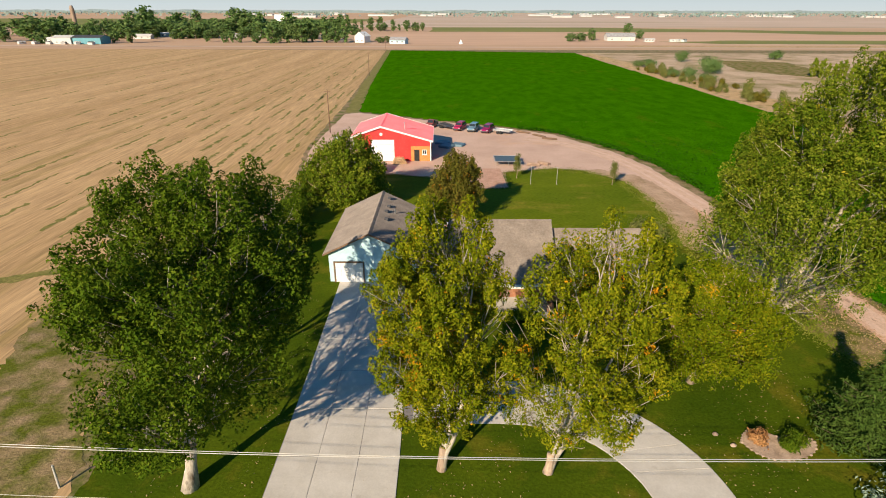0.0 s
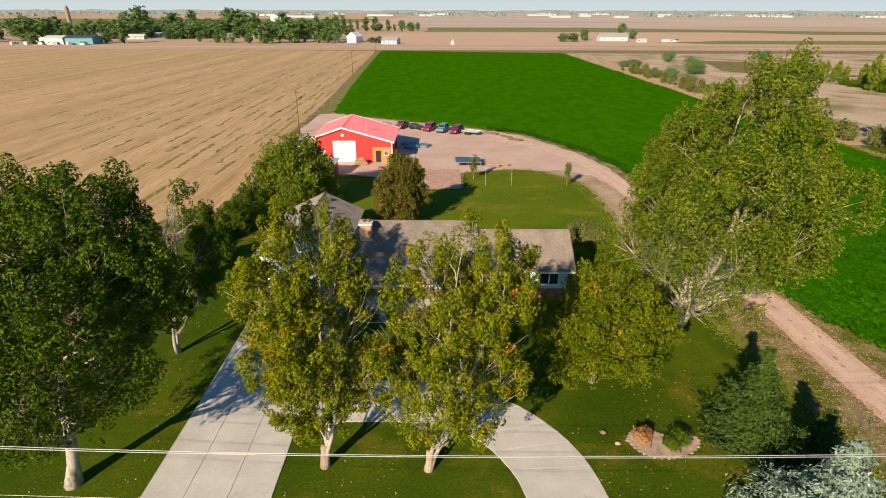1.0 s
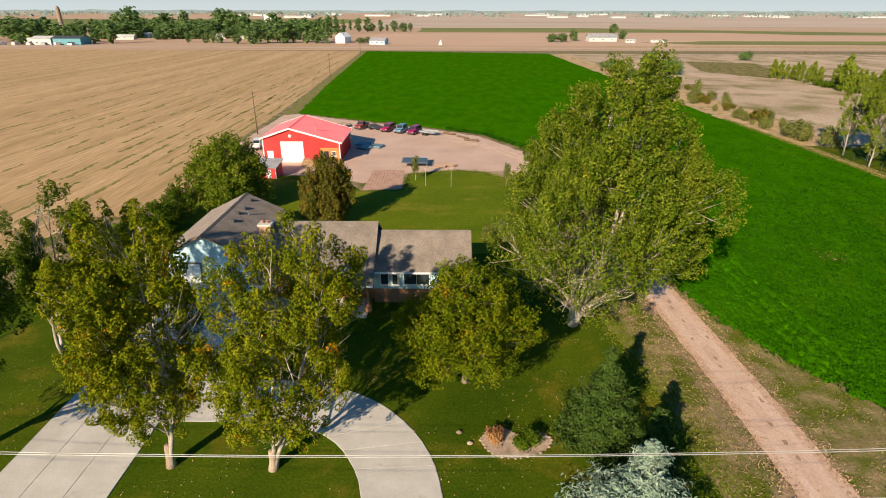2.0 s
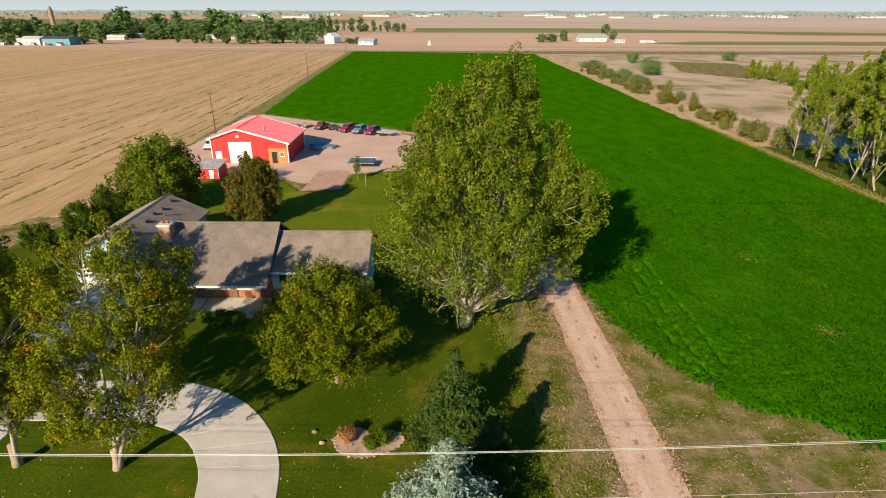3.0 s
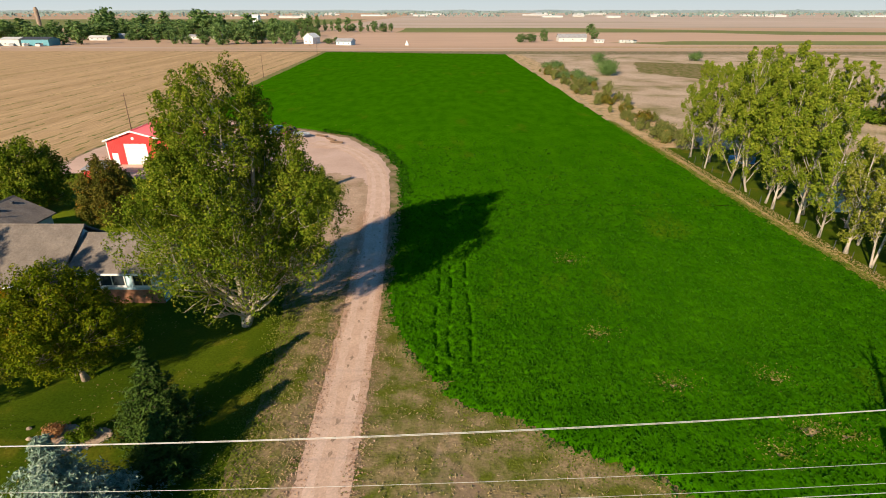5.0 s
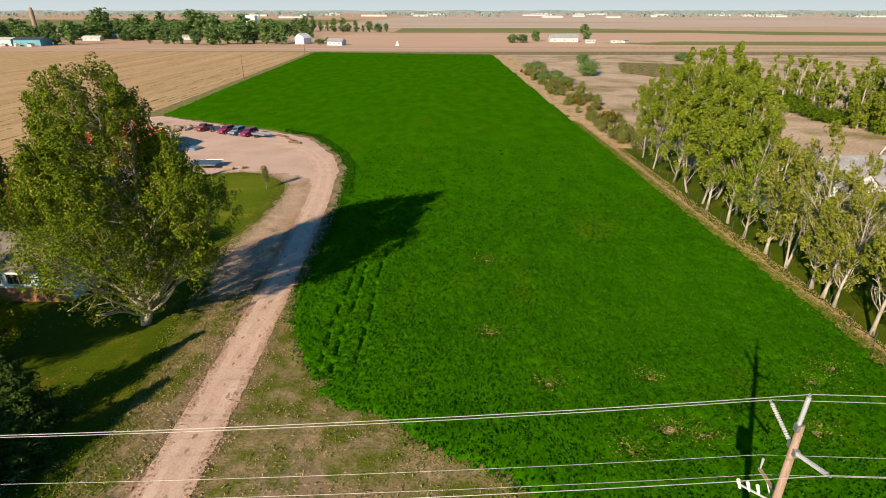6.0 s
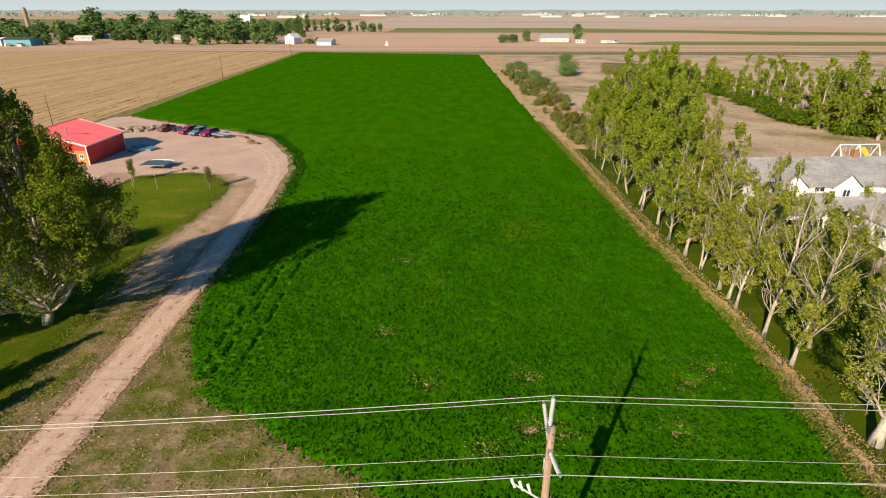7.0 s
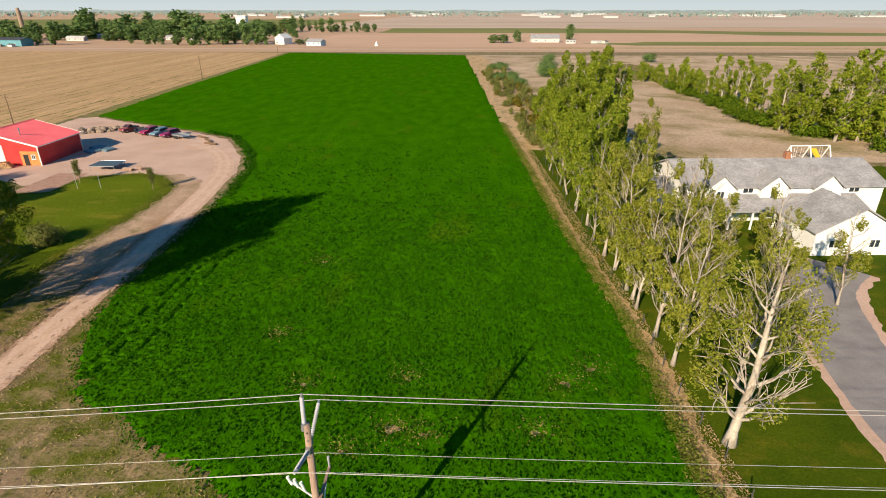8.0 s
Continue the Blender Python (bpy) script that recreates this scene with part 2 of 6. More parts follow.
M_LEAF_STAND = foliage("mid green stand leaves", [(0.108, 0.178, 0.011), (0.215, 0.275, 0.022), (0.400, 0.420, 0.056)], (0.36, 0.28, 0.08), 0.05, 0.3, 0.4)
# Distance haze is mixed into these leaf colours as grey blue.
M_LEAF_HAZE = foliage("horizon leaves tinted with haze", [(0.15, 0.20, 0.18), (0.19, 0.25, 0.23), (0.23, 0.28, 0.26)], translucent=0.1)
M_FARWHITE = surface("sun bleached white cladding", (0.50, 0.49, 0.47), (0.58, 0.57, 0.55), 0.05, 0.5, 0.7, 0, fine_mix=0.06)
M_STRAW = foliage("dry grass blades", [(0.36, 0.25, 0.13), (0.50, 0.36, 0.20), (0.24, 0.20, 0.07)], translucent=0.3)
M_STRAW_ORANGE = foliage("rusty ornamental grass", [(0.26, 0.12, 0.05), (0.40, 0.20, 0.08), (0.50, 0.30, 0.14)], translucent=0.2)
M_FALLEN = foliage("fallen yellow leaves", [(0.40, 0.30, 0.10), (0.50, 0.38, 0.20), (0.30, 0.20, 0.06)], translucent=0.1)
M_LITTER = foliage("brown leaf litter", [(0.30, 0.17, 0.10), (0.46, 0.29, 0.19), (0.58, 0.40, 0.29)], translucent=0.1)
M_WEEDLEAF = foliage("verge weed leaves", [(0.085, 0.130, 0.008), (0.130, 0.160, 0.014), (0.24, 0.22, 0.06)], translucent=0.2)
M_FRINGE = foliage("green and straw grass blades", [(0.040, 0.110, 0.003), (0.120, 0.150, 0.015), (0.36, 0.27, 0.12)], translucent=0.2)
M_CROPLEAF = foliage("alfalfa leaves", [(0.013, 0.070, 0.0010), (0.022, 0.096, 0.0016), (0.040, 0.126, 0.003)], translucent=0.15)
M_STEEL = surface("galvanised steel", (0.42, 0.43, 0.44), (0.55, 0.56, 0.57), 2, 9, 0.4, 0.05, metal=0.8, fine_mix=0.12)
M_WIRE = surface("pale aluminium conductor", (0.46, 0.44, 0.40), (0.54, 0.52, 0.48), 2, 9, 0.5, 0, metal=0.2, fine_mix=0.05)
M_POLYMER = surface("pale grey insulator", (0.37, 0.37, 0.39), (0.45, 0.45, 0.47), 2, 9, 0.5, 0.05, fine_mix=0.06)
M_RUBBER = surface("black rubber", (0.02, 0.02, 0.02), (0.035, 0.035, 0.035), 3, 12, 0.8, 0.1)
M_GLASS = glass_like("dark window glass")
M_DARKMETAL = surface("dark grey metal", (0.05, 0.05, 0.055), (0.09, 0.09, 0.095), 2, 9, 0.5, 0.05)
M_ROCK = surface("pale landscaping rock", (0.27, 0.19, 0.135), (0.42, 0.31, 0.235), 1.5, 8, 0.9, 0.5, vary=0.25)
M_LOG = surface("split firewood", (0.40, 0.25, 0.13), (0.56, 0.38, 0.22), 3.0, 9, 0.9, 0.4, vary=0.25)


def paint(name, colour, rough=0.3):
    return surface(name, tuple(c * 0.92 for c in colour), tuple(min(1, c * 1.06) for c in colour), 1.0, 8.0, rough, 0.0, fine_mix=0.05, spec=0.5)


# ---------------------------------------------------------------- mesh helpers
class Geo:
    """Collects the faces of one mesh."""

    def __init__(self):
        self.v, self.f = [], []

    def poly(self, pts):
        k = len(self.v)
        self.v += [tuple(p) for p in pts]
        self.f.append(tuple(range(k, k + len(pts))))
        return self

    def hexa(self, p):
        """Eight corners: four below, four above, both counter-clockwise."""
        k = len(self.v)
        self.v += [tuple(q) for q in p]
        self.f += [tuple(k + i for i in f) for f in ((3, 2, 1, 0), (4, 5, 6, 7), (0, 1, 5, 4), (1, 2, 6, 5), (2, 3, 7, 6), (3, 0, 4, 7))]
        return self

    def box(self, x0, x1, y0, y1, z0, z1):
        return self.hexa([(x0, y0, z0), (x1, y0, z0), (x1, y1, z0), (x0, y1, z0), (x0, y0, z1), (x1, y0, z1), (x1, y1, z1), (x0, y1, z1)])

    def soft_box(self, x0, x1, y0, y1, z0, z1, r):
        """A box with chamfered upper edges and upright corners."""
        def ring(i, z):
            return [(x0 + i, y0 + r, z), (x0 + r, y0 + i, z), (x1 - r, y0 + i, z), (x1 - i, y0 + r, z), (x1 - i, y1 - r, z), (x1 - r, y1 - i, z), (x0 + r, y1 - i, z), (x0 + i, y1 - r, z)]
        return self.loft([ring(0, z0), ring(0, z1 - r), ring(r * 0.7, z1)])

    def loft(self, rings, cap=True, closed=True):
        k, n = len(self.v), len(rings[0])
        for ring in rings:
            self.v += [tuple(p) for p in ring]
        last = n if closed else n - 1
        for a in range(len(rings) - 1):
            for b in range(last):
                c = (b + 1) % n
                self.f.append((k + a * n + b, k + a * n + c, k + (a + 1) * n + c, k + (a + 1) * n + b))
        if cap and closed:
            self.f.append(tuple(k + b for b in reversed(range(n))))
            self.f.append(tuple(k + (len(rings) - 1) * n + b for b in range(n)))
        return self

    def prism(self, outline, z0, z1):
        """An upright prism over a counter-clockwise outline."""
        return self.loft([[(x, y, z0) for x, y in outline], [(x, y, z1) for x, y in outline]])

    def slab(self, outline, axis, a, b):
        """An outline in the plane across axis 0 (its y, z) or axis 1 (its x, z), pulled from a to b."""
        put = (lambda p, d: (d, p[0], p[1])) if axis == 0 else (lambda p, d: (p[0], d, p[1]))
        return self.loft([[put(p, a) for p in outline], [put(p, b) for p in outline]])

    def tube(self, path, radii, n=6, cap=True):
        path = [Vector(p) for p in path]
        rings, side = [], None
        for i, p in enumerate(path):
            way = (path[min(i + 1, len(path) - 1)] - path[max(i - 1, 0)]).normalized()
            if side is None:
                side = way.cross(Vector((0.31, 0.2, 0.93)) if abs(way.z) < 0.9 else Vector((1, 0.1, 0))).normalized()
            side = (side - way * side.dot(way)).normalized()
            other = way.cross(side)
            r = radii[i] if isinstance(radii, (list, tuple)) else radii
            rings.append([p + (side * math.cos(a) + other * math.sin(a)) * r for a in (2 * math.pi * k / n for k in range(n))])
        return self.loft(rings, cap)

    def mesh(self, name, smooth=False):
        me = bpy.data.meshes.new(name)
        me.from_pydata(self.v, [], self.f)
        me.update()
        if smooth:
            me.shade_smooth()
        return me

    def thing(self, name, material, label="", category="", group="", kind="", smooth=False, at=None):
        me = self.mesh(name, smooth)
        me.materials.append(material)
        ob = new(name, me)
        if at is not None:
            ob.matrix_basis = at
        return tagged(ob, label, category, group, kind)


def part(name, geo, material, parent, label="", smooth=False):
    """Links a mesh as one part under a thing or under another part."""
    if isinstance(geo, Geo):
        me = geo.mesh(name, smooth)
        me.materials.append(material)
    else:
        me = geo
    ob = new(name, me)
    ob.parent = parent
    if label:
        ob["label"] = label
    return ob


def thing(name, m, label, category, group="", kind=""):
    """An Empty at the base of a thing, which parents its parts."""
    ob = new(name)
    ob.empty_display_size = 0.3
    ob.matrix_basis = m
    return tagged(ob, label, category, group, kind)


def ragged(outline, step=1.0, amount=0.3, seed=0):
    """The outline with its edges cut into short uneven steps."""
    out = []
    for (x0, y0), (x1, y1) in zip(outline, outline[1:] + outline[:1]):
        n = max(1, int(math.hypot(x1 - x0, y1 - y0) / step))
        for k in range(n):
            s = k / n
            x, y = x0 + (x1 - x0) * s, y0 + (y1 - y0) * s
            d = noise.noise_vector((x * 0.5 + seed, y * 0.5, seed * 1.7)) + noise.noise_vector((x * 2.1, y * 2.1, seed)) * 0.5
            out.append((x + d.x * amount, y + d.y * amount))
    return out


def smooth_line(pts, per=6):
    """A Catmull-Rom line through the points."""
    out = []
    q = [pts[0], *pts, pts[-1]]
    for i in range(1, len(q) - 2):
        a, b, c, d = (np.array(q[i + k], float) for k in (-1, 0, 1, 2))
        for k in range(per):
            t = k / per
            out.append(tuple(0.5 * ((2 * b) + (c - a) * t + (2 * a - 5 * b + 4 * c - d) * t * t + (3 * b - 3 * c + d - a) * t ** 3)))
    out.append(tuple(map(float, pts[-1])))
    return out


def inside(x, y, outline):
    hit = False
    for (x0, y0), (x1, y1) in zip(outline, outline[1:] + outline[:1]):
        if (y0 > y) != (y1 > y) and x < (x1 - x0) * (y - y0) / (y1 - y0) + x0:
            hit = not hit
    return hit


def sheet(name, outline, z, material, label, category="ground", step=1.0, amount=0.3, seed=0):
    g = Geo().poly([(x, y, z) for x, y in ragged(outline, step, amount, seed)])
    return g.thing(name, material, label, category, kind="structure")


def leaves_mesh(name, centres, normals, sizes, material, rng, narrow=0.6, bend=0.15):
    """Kite-shaped leaves, two triangles each, from arrays of places, facings and sizes."""
    n = len(centres)
    nrm = normals / np.maximum(np.linalg.norm(normals, axis=1, keepdims=True), 1e-6)
    any_way = rng.normal(size=(n, 3))
    u = np.cross(nrm, any_way)
    u /= np.maximum(np.linalg.norm(u, axis=1, keepdims=True), 1e-6)
    w = np.cross(nrm, u)
    s = sizes[:, None]
    v = np.empty((n, 4, 3), np.float32)
    v[:, 0] = centres - u * s * 0.5
    v[:, 1] = centres + w * s * 0.5 * narrow + nrm * s * bend
    v[:, 2] = centres + u * s * 0.5
    v[:, 3] = centres - w * s * 0.5 * narrow + nrm * s * bend
    k = np.arange(n, dtype=np.int32)[:, None] * 4
    tri = np.concatenate([k + np.array([[0, 1, 2]], np.int32), k + np.array([[0, 2, 3]], np.int32)], 1).reshape(-1)
    me = bpy.data.meshes.new(name)
    me.vertices.add(n * 4)
    me.vertices.foreach_set("co", v.reshape(-1))
    me.loops.add(n * 6)
    me.loops.foreach_set("vertex_index", tri)
    me.polygons.add(n * 2)
    me.polygons.foreach_set("loop_start", np.arange(n * 2, dtype=np.int32) * 3)
    me.update(calc_edges=True)
    me.materials.append(material)
    return me


# ---------------------------------------------------------------- trees
def broadleaf(name, at, seed, height, profile, trunk_r, leaves, leaf_size, bark, leaf, label, category="tree", group="",
              masses=40, first=0.14, stems=1, lean=(0.0, 0.0), rise=0.9, spray=0.6, bare=0.0, twigs=5, open_low=0.0, split=True,
              limb_r=(0.28, 0.42), bole=0.0, bole_r=0.3, mass=(0.22, 0.34), tall=1.3, fill=0.10, upright=0.7, inner=0.0, open_side=(0.0, 0.0)):
    """A broadleaf tree. profile: rows of (share of the height, crown radius). Each limb carries one mass of leafy sprays;
    bare: share of the limbs without leaves; open_low: how far the lowest masses are thinned, open_side: a bearing and how far the lower masses on it are thinned; inner: how far masses sit inside the crown."""
    rnd, rng = random.Random(seed), np.random.default_rng(seed)
    root = thing(name, at, label, category, group)
    heights, radii = [p[0] for p in profile], [p[1] for p in profile]
    low, high = heights[0], heights[-1]
    trunk = Geo()
    axis = []
    for s in range(stems):
        a0 = rnd.uniform(0, 6.28)
        off = 0.0 if stems == 1 else 0.035 * height * (1 + 0.4 * rnd.random())
        top = height * (0.93 if s == 0 else rnd.uniform(0.7, 0.88))
        pts, rr = [], []
        n = 12
        a = a0 + s * 6.28 / stems
        for k in range(n + 1):
            t = k / n
            w = noise.noise_vector((seed * 3.1 + s, t * 2.2, 7.0)) * height * 0.035 * min(1, t * 3)
            rise_t = max(0.0, (top * t - bole) / (top - bole))
            spread = off * (rise_t ** 0.6) * 2.4 + (0.06 if bole else 0.0)
            pts.append((lean[0] * t * height + w.x + math.cos(a) * spread, lean[1] * t * height + w.y + math.sin(a) * spread, top * t - 0.1))
            rr.append(trunk_r * (1.0 if stems == 1 else 0.72) * ((1 - t) ** 0.8 * 0.92 + 0.045) * (1 + 0.55 * max(0, 0.06 - t) / 0.06))
        trunk.tube(pts, rr, 9 if split else 6)
        axis.append((pts, rr))
    part("trunk", trunk, bark, root, smooth=True)
    if bole:
        zs = [k / 6 for k in range(7)]
        part("bole", Geo().tube([(0.05 * math.sin(z * 3 + seed), 0, z * (bole + 0.5) - 0.1) for z in zs], [bole_r * (1.45 - 1.2 * z if z < 0.34 else 1.05 - 0.1 * z) for z in zs], 11), M_BARK_TAN, root, "thick tan furrowed bole", True)
    # Heights of the masses follow the crown's girth.
    steps = np.linspace(low, high, 60)
    girth = np.cumsum(np.interp(steps, heights, radii) + 0.7)
    joined = Geo()
    seats, axes, lengths, shares, inside_tips = [], [], [], [], []
    for i in range(masses):
        zs = float(np.interp((i + rnd.random()) / masses, girth / girth[-1], steps))
        width = float(np.interp(zs, heights, radii))
        rm = max(0.45, width * rnd.uniform(*mass))
        a = i * 2.39996 + rnd.uniform(-0.4, 0.4)
        reach = max(0.05, (width - rm - spray * 0.75) * rnd.uniform(0.64, 1.10))
        if rnd.random() < inner:
            reach *= rnd.uniform(0.2, 0.6)
        core = Vector((math.cos(a) * reach + lean[0] * zs * height, math.sin(a) * reach + lean[1] * zs * height, max(low * height + rm * 0.5, min(zs * height, height - rm * tall * 0.85 - spray * 0.4))))
        out = Vector((math.cos(a), math.sin(a), 0.3)).normalized()
        # The limb leaves its stem lower down and sweeps up into the mass.
        pts, rr = max((axis[i % stems], axis[(i + 1) % stems]), key=lambda q: q[0][6][0] * out.x + q[0][6][1] * out.y)
        stem_top = pts[-1][2]
        share = min(0.92, max(first, (core.z - reach * rise * rnd.uniform(0.7, 1.25)) / stem_top))
        k = min(len(pts) - 2, int(share * (len(pts) - 1)))
        start = Vector(pts[k]).lerp(Vector(pts[k + 1]), share * (len(pts) - 1) - k)
        r0 = max(0.03, rr[k] * rnd.uniform(*limb_r))
        span = (core - start).length
        path = []
        for j in range(8):
            t = j / 7
            p = start.lerp(core, t)
            p.z += (core.z - start.z) * (t ** 1.4 - t) * 0.4
            path.append(p + noise.noise_vector((i * 1.3 + seed, t * 2.5, 3.0)) * span * 0.09 * min(1, t * 3))
        limb_geo = Geo() if split else joined
        keys = range(8) if split else (0, 2, 4, 7)
        limb_geo.tube([path[t] for t in keys], [r0 * (1 - t / 7) ** 0.9 + 0.016 for t in keys], 6 if split else 4)
        limb = part("limb", limb_geo, bark, root, smooth=True) if split else None
        naked = rnd.random() < bare
        count = max(5, int(13 * rm * rm / (spray * spray) * 0.45))
        thin = 1.0 - open_low * max(0.0, 1 - (zs - low) / (0.55 * (high - low))) ** 0.65
        thin *= 1.0 - open_side[1] * max(0.0, math.cos(a - open_side[0])) * max(0.0, min(1.0, 1.5 - 2.6 * (zs - low) / (high - low)))
        ends = []
        for q in range(count):
            d = (Vector((rnd.gauss(0, 1), rnd.gauss(0, 1), rnd.gauss(0, 1))).normalized() + out * 0.35 + Vector((0, 0, 0.35))).normalized()
            e = path[-1] + Vector((d.x, d.y, d.z * tall)) * rm * rnd.uniform(0.7, 1.12)
            ends.append(e)
            if not naked and e.z > 0.35:
                seats.append(tuple(e))
                axes.append(tuple((d * 0.6 + Vector((0, 0, upright)) + Vector((rnd.gauss(0, 0.2), rnd.gauss(0, 0.2), 0))).normalized()))
                ln = spray * rnd.uniform(0.6, 1.4)
                lengths.append(ln)
                shares.append(ln * ln * thin * rnd.uniform(0.5, 1.5))
        for q in range(twigs):
            e = ends[(q * 3) % len(ends)]
            t = rnd.uniform(0.45, 0.95)
            j = min(6, int(t * 7))
            b = path[j].lerp(path[j + 1], t * 7 - j)
            m = b.lerp(e, 0.5) + Vector((rnd.gauss(0, 0.07), rnd.gauss(0, 0.07), rnd.uniform(-0.1, 0.05))) * (e - b).length
            sub = Geo() if split else joined
            sub.tube([b, m, e], [r0 * 0.34 * (1 - t * 0.5) + 0.012, r0 * 0.17 + 0.012, 0.009], 4 if split else 3)
            if split:
                part("twig", sub, bark, limb, smooth=True)
            inside_tips += [tuple(m), tuple(b)] if not naked and rnd.random() < thin else []
    if not split:
        tagged(part("branchwork", joined, bark, root, smooth=True), kind="stuff")
    seats, axes, lengths, shares = np.array(seats), np.array(axes), np.array(lengths), np.array(shares)
    n = int(leaves * (1 - fill)) if inside_tips else leaves
    pick = rng.choice(len(seats), n, p=shares / shares.sum())
    along = rng.uniform(-1, 1, n)
    side = rng.normal(size=(n, 3))
    side -= axes[pick] * (side * axes[pick]).sum(1, keepdims=True)
    side /= np.maximum(np.linalg.norm(side, axis=1, keepdims=True), 1e-6)
    girth_at = lengths[pick] * 0.52 * np.sqrt(1.02 - along ** 2) * rng.uniform(0.25, 1.0, n) ** 0.5
    pos = seats[pick] + axes[pick] * (along * lengths[pick] * 0.85)[:, None] + side * girth_at[:, None]
    facing = side * 0.6 + axes[pick] * (0.2 + 0.4 * along[:, None]) + np.array([0, 0, 0.2]) + rng.normal(size=(n, 3)) * 0.52
    if leaves > n:
        tip = np.array(inside_tips)[rng.integers(0, len(inside_tips), leaves - n)]
        pos = np.concatenate([pos, tip + rng.normal(size=tip.shape) * spray * 0.45])
        facing = np.concatenate([facing, rng.normal(size=tip.shape) + np.array([0, 0, 0.5])])
    keep = pos[:, 2] > 0.15
    sizes = leaf_size * rng.uniform(0.65, 1.35, leaves)
    part("crown", leaves_mesh("crown", pos[keep], facing[keep], sizes[keep], leaf, rng), leaf, root)
    return root


def conifer(name, at, seed, height, radius, needles, bark, leaf, label, group="", tuft=0.32):
    """A spruce: whorls of drooping boughs round a straight stem, each bough with its own sprays."""
    rnd, rng = random.Random(seed), np.random.default_rng(seed)
    root = thing(name, at, label, "spruce", group)
    part("trunk", Geo().tube([(0, 0, -0.1), (0, 0, height * 0.5), (0, 0, height * 0.97)], [0.19, 0.11, 0.02], 8), bark, root, smooth=True)
    pos, face, size, boughs = [], [], [], Geo()
    levels = int(height / 0.34)
    for i in range(levels):
        t = 0.04 + 0.95 * i / levels
        r = radius * (1 - t) ** 0.95 * rnd.uniform(0.80, 1.12) + 0.08
        count = max(4, int(13 * (1 - t) + 4))
        for k in range(count):
            a = 6.2832 * (k + rnd.random() * 0.7) / count + i
            rr = r * rnd.uniform(0.42, 1.25)
            z0 = t * height
            out = Vector((math.cos(a), math.sin(a), 0))
            end = out * rr + Vector((0, 0, z0 + rr * rnd.uniform(-0.16, 0.10)))
            mid = out * rr * 0.5 + Vector((0, 0, z0 - rr * 0.16))
            boughs.tube([Vector((0, 0, z0)), mid, end], [0.03, 0.02, 0.008], 3)
            n = max(3, int(rr / radius * 11))
            for q in range(n):
                f = 0.2 + 0.8 * (q + 0.5) / n
                b = (Vector((0, 0, z0)).lerp(mid, f * 2) if f < 0.5 else mid.lerp(end, f * 2 - 1))
                pos.append(b)
                face.append(out * 0.45 + Vector((0, 0, 0.8)))
                size.append(rr * 0.15 * (1.2 - f * 0.75) + 0.05)
    part("bough", boughs, bark, root)
    pos, face, size = np.array([tuple(p) for p in pos]), np.array([tuple(p) for p in face]), np.array(size)
    pick = rng.integers(0, len(pos), needles)
    d = rng.normal(size=(needles, 3)) * size[pick][:, None] * np.array([1, 1, 0.4])
    part("crown", leaves_mesh("crown", pos[pick] + d, face[pick] + rng.normal(size=d.shape) * 0.45, tuft * rng.uniform(0.6, 1.3, needles), leaf, rng, narrow=0.35), leaf, root)
    return root


def shrub(name, at, seed, size, leaves, leaf_size, leaf, label, group="", bark=None, category="shrub"):
    """A low shrub: stems from one root and a lumpy crown. size: radius across and height."""
    rnd, rng = random.Random(seed), np.random.default_rng(seed)
    root = thing(name, at, label, category, group)
    tips = []
    stems = Geo()
    for i in range(11):
        a, r = i * 2.4, size[0] * math.sqrt(rnd.random()) * 0.85
        e = Vector((math.cos(a) * r, math.sin(a) * r, size[1] * rnd.uniform(0.45, 0.95) * (1 - 0.35 * r / size[0])))
        stems.tube([Vector((e.x * 0.1, e.y * 0.1, -0.05)), e * 0.5 + Vector((0, 0, size[1] * 0.08)), e], [0.05, 0.03, 0.01], 4)
        tips += [e, e * 0.7, e * 0.9 + Vector((rnd.gauss(0, 0.2), rnd.gauss(0, 0.2), 0)) * size[0]]
    part("stem", stems, bark or M_BARK_DARK, root)
    tips = np.array([tuple(t) for t in tips])
    pick = rng.integers(0, len(tips), leaves)
    d = rng.normal(size=(leaves, 3)) * size[0] * 0.24
    pos = tips[pick] + d
    pos[:, 2] = np.maximum(pos[:, 2], 0.05 + rng.uniform(0, 0.2, leaves))
    face = pos - np.array([0, 0, size[1] * 0.2]) + rng.normal(size=d.shape) * size[0] * 0.5
    part("crown", leaves_mesh("crown", pos, face, leaf_size * rng.uniform(0.6, 1.4, leaves), leaf, rng), leaf, root)
    return root


# ---------------------------------------------------------------- ground and fields
g = Geo()
xs = [-5200, -1200, -300, -60, 0, 60, 120, 300, 1200, 5200]
ys = [-900, -100, 10, 60, 130, 400]
for i in range(len(xs) - 1):
    for j in range(len(ys) - 1):
        g.poly([(xs[i], ys[j], 0), (xs[i + 1], ys[j], 0), (xs[i + 1], ys[j + 1], 0), (xs[i], ys[j + 1], 0)])
g.thing("ground", M_GROUND, "dry grass and bare dirt with green patches", "ground", kind="structure")
g = Geo().poly([(-5200, 400, 0), (5200, 400, 0), (5200, 4900, 0), (-5200, 4900, 0)])
g.thing("ground_far", M_FARGROUND, "bare pinkish tan farmland reaching the horizon", "farmland", kind="structure")

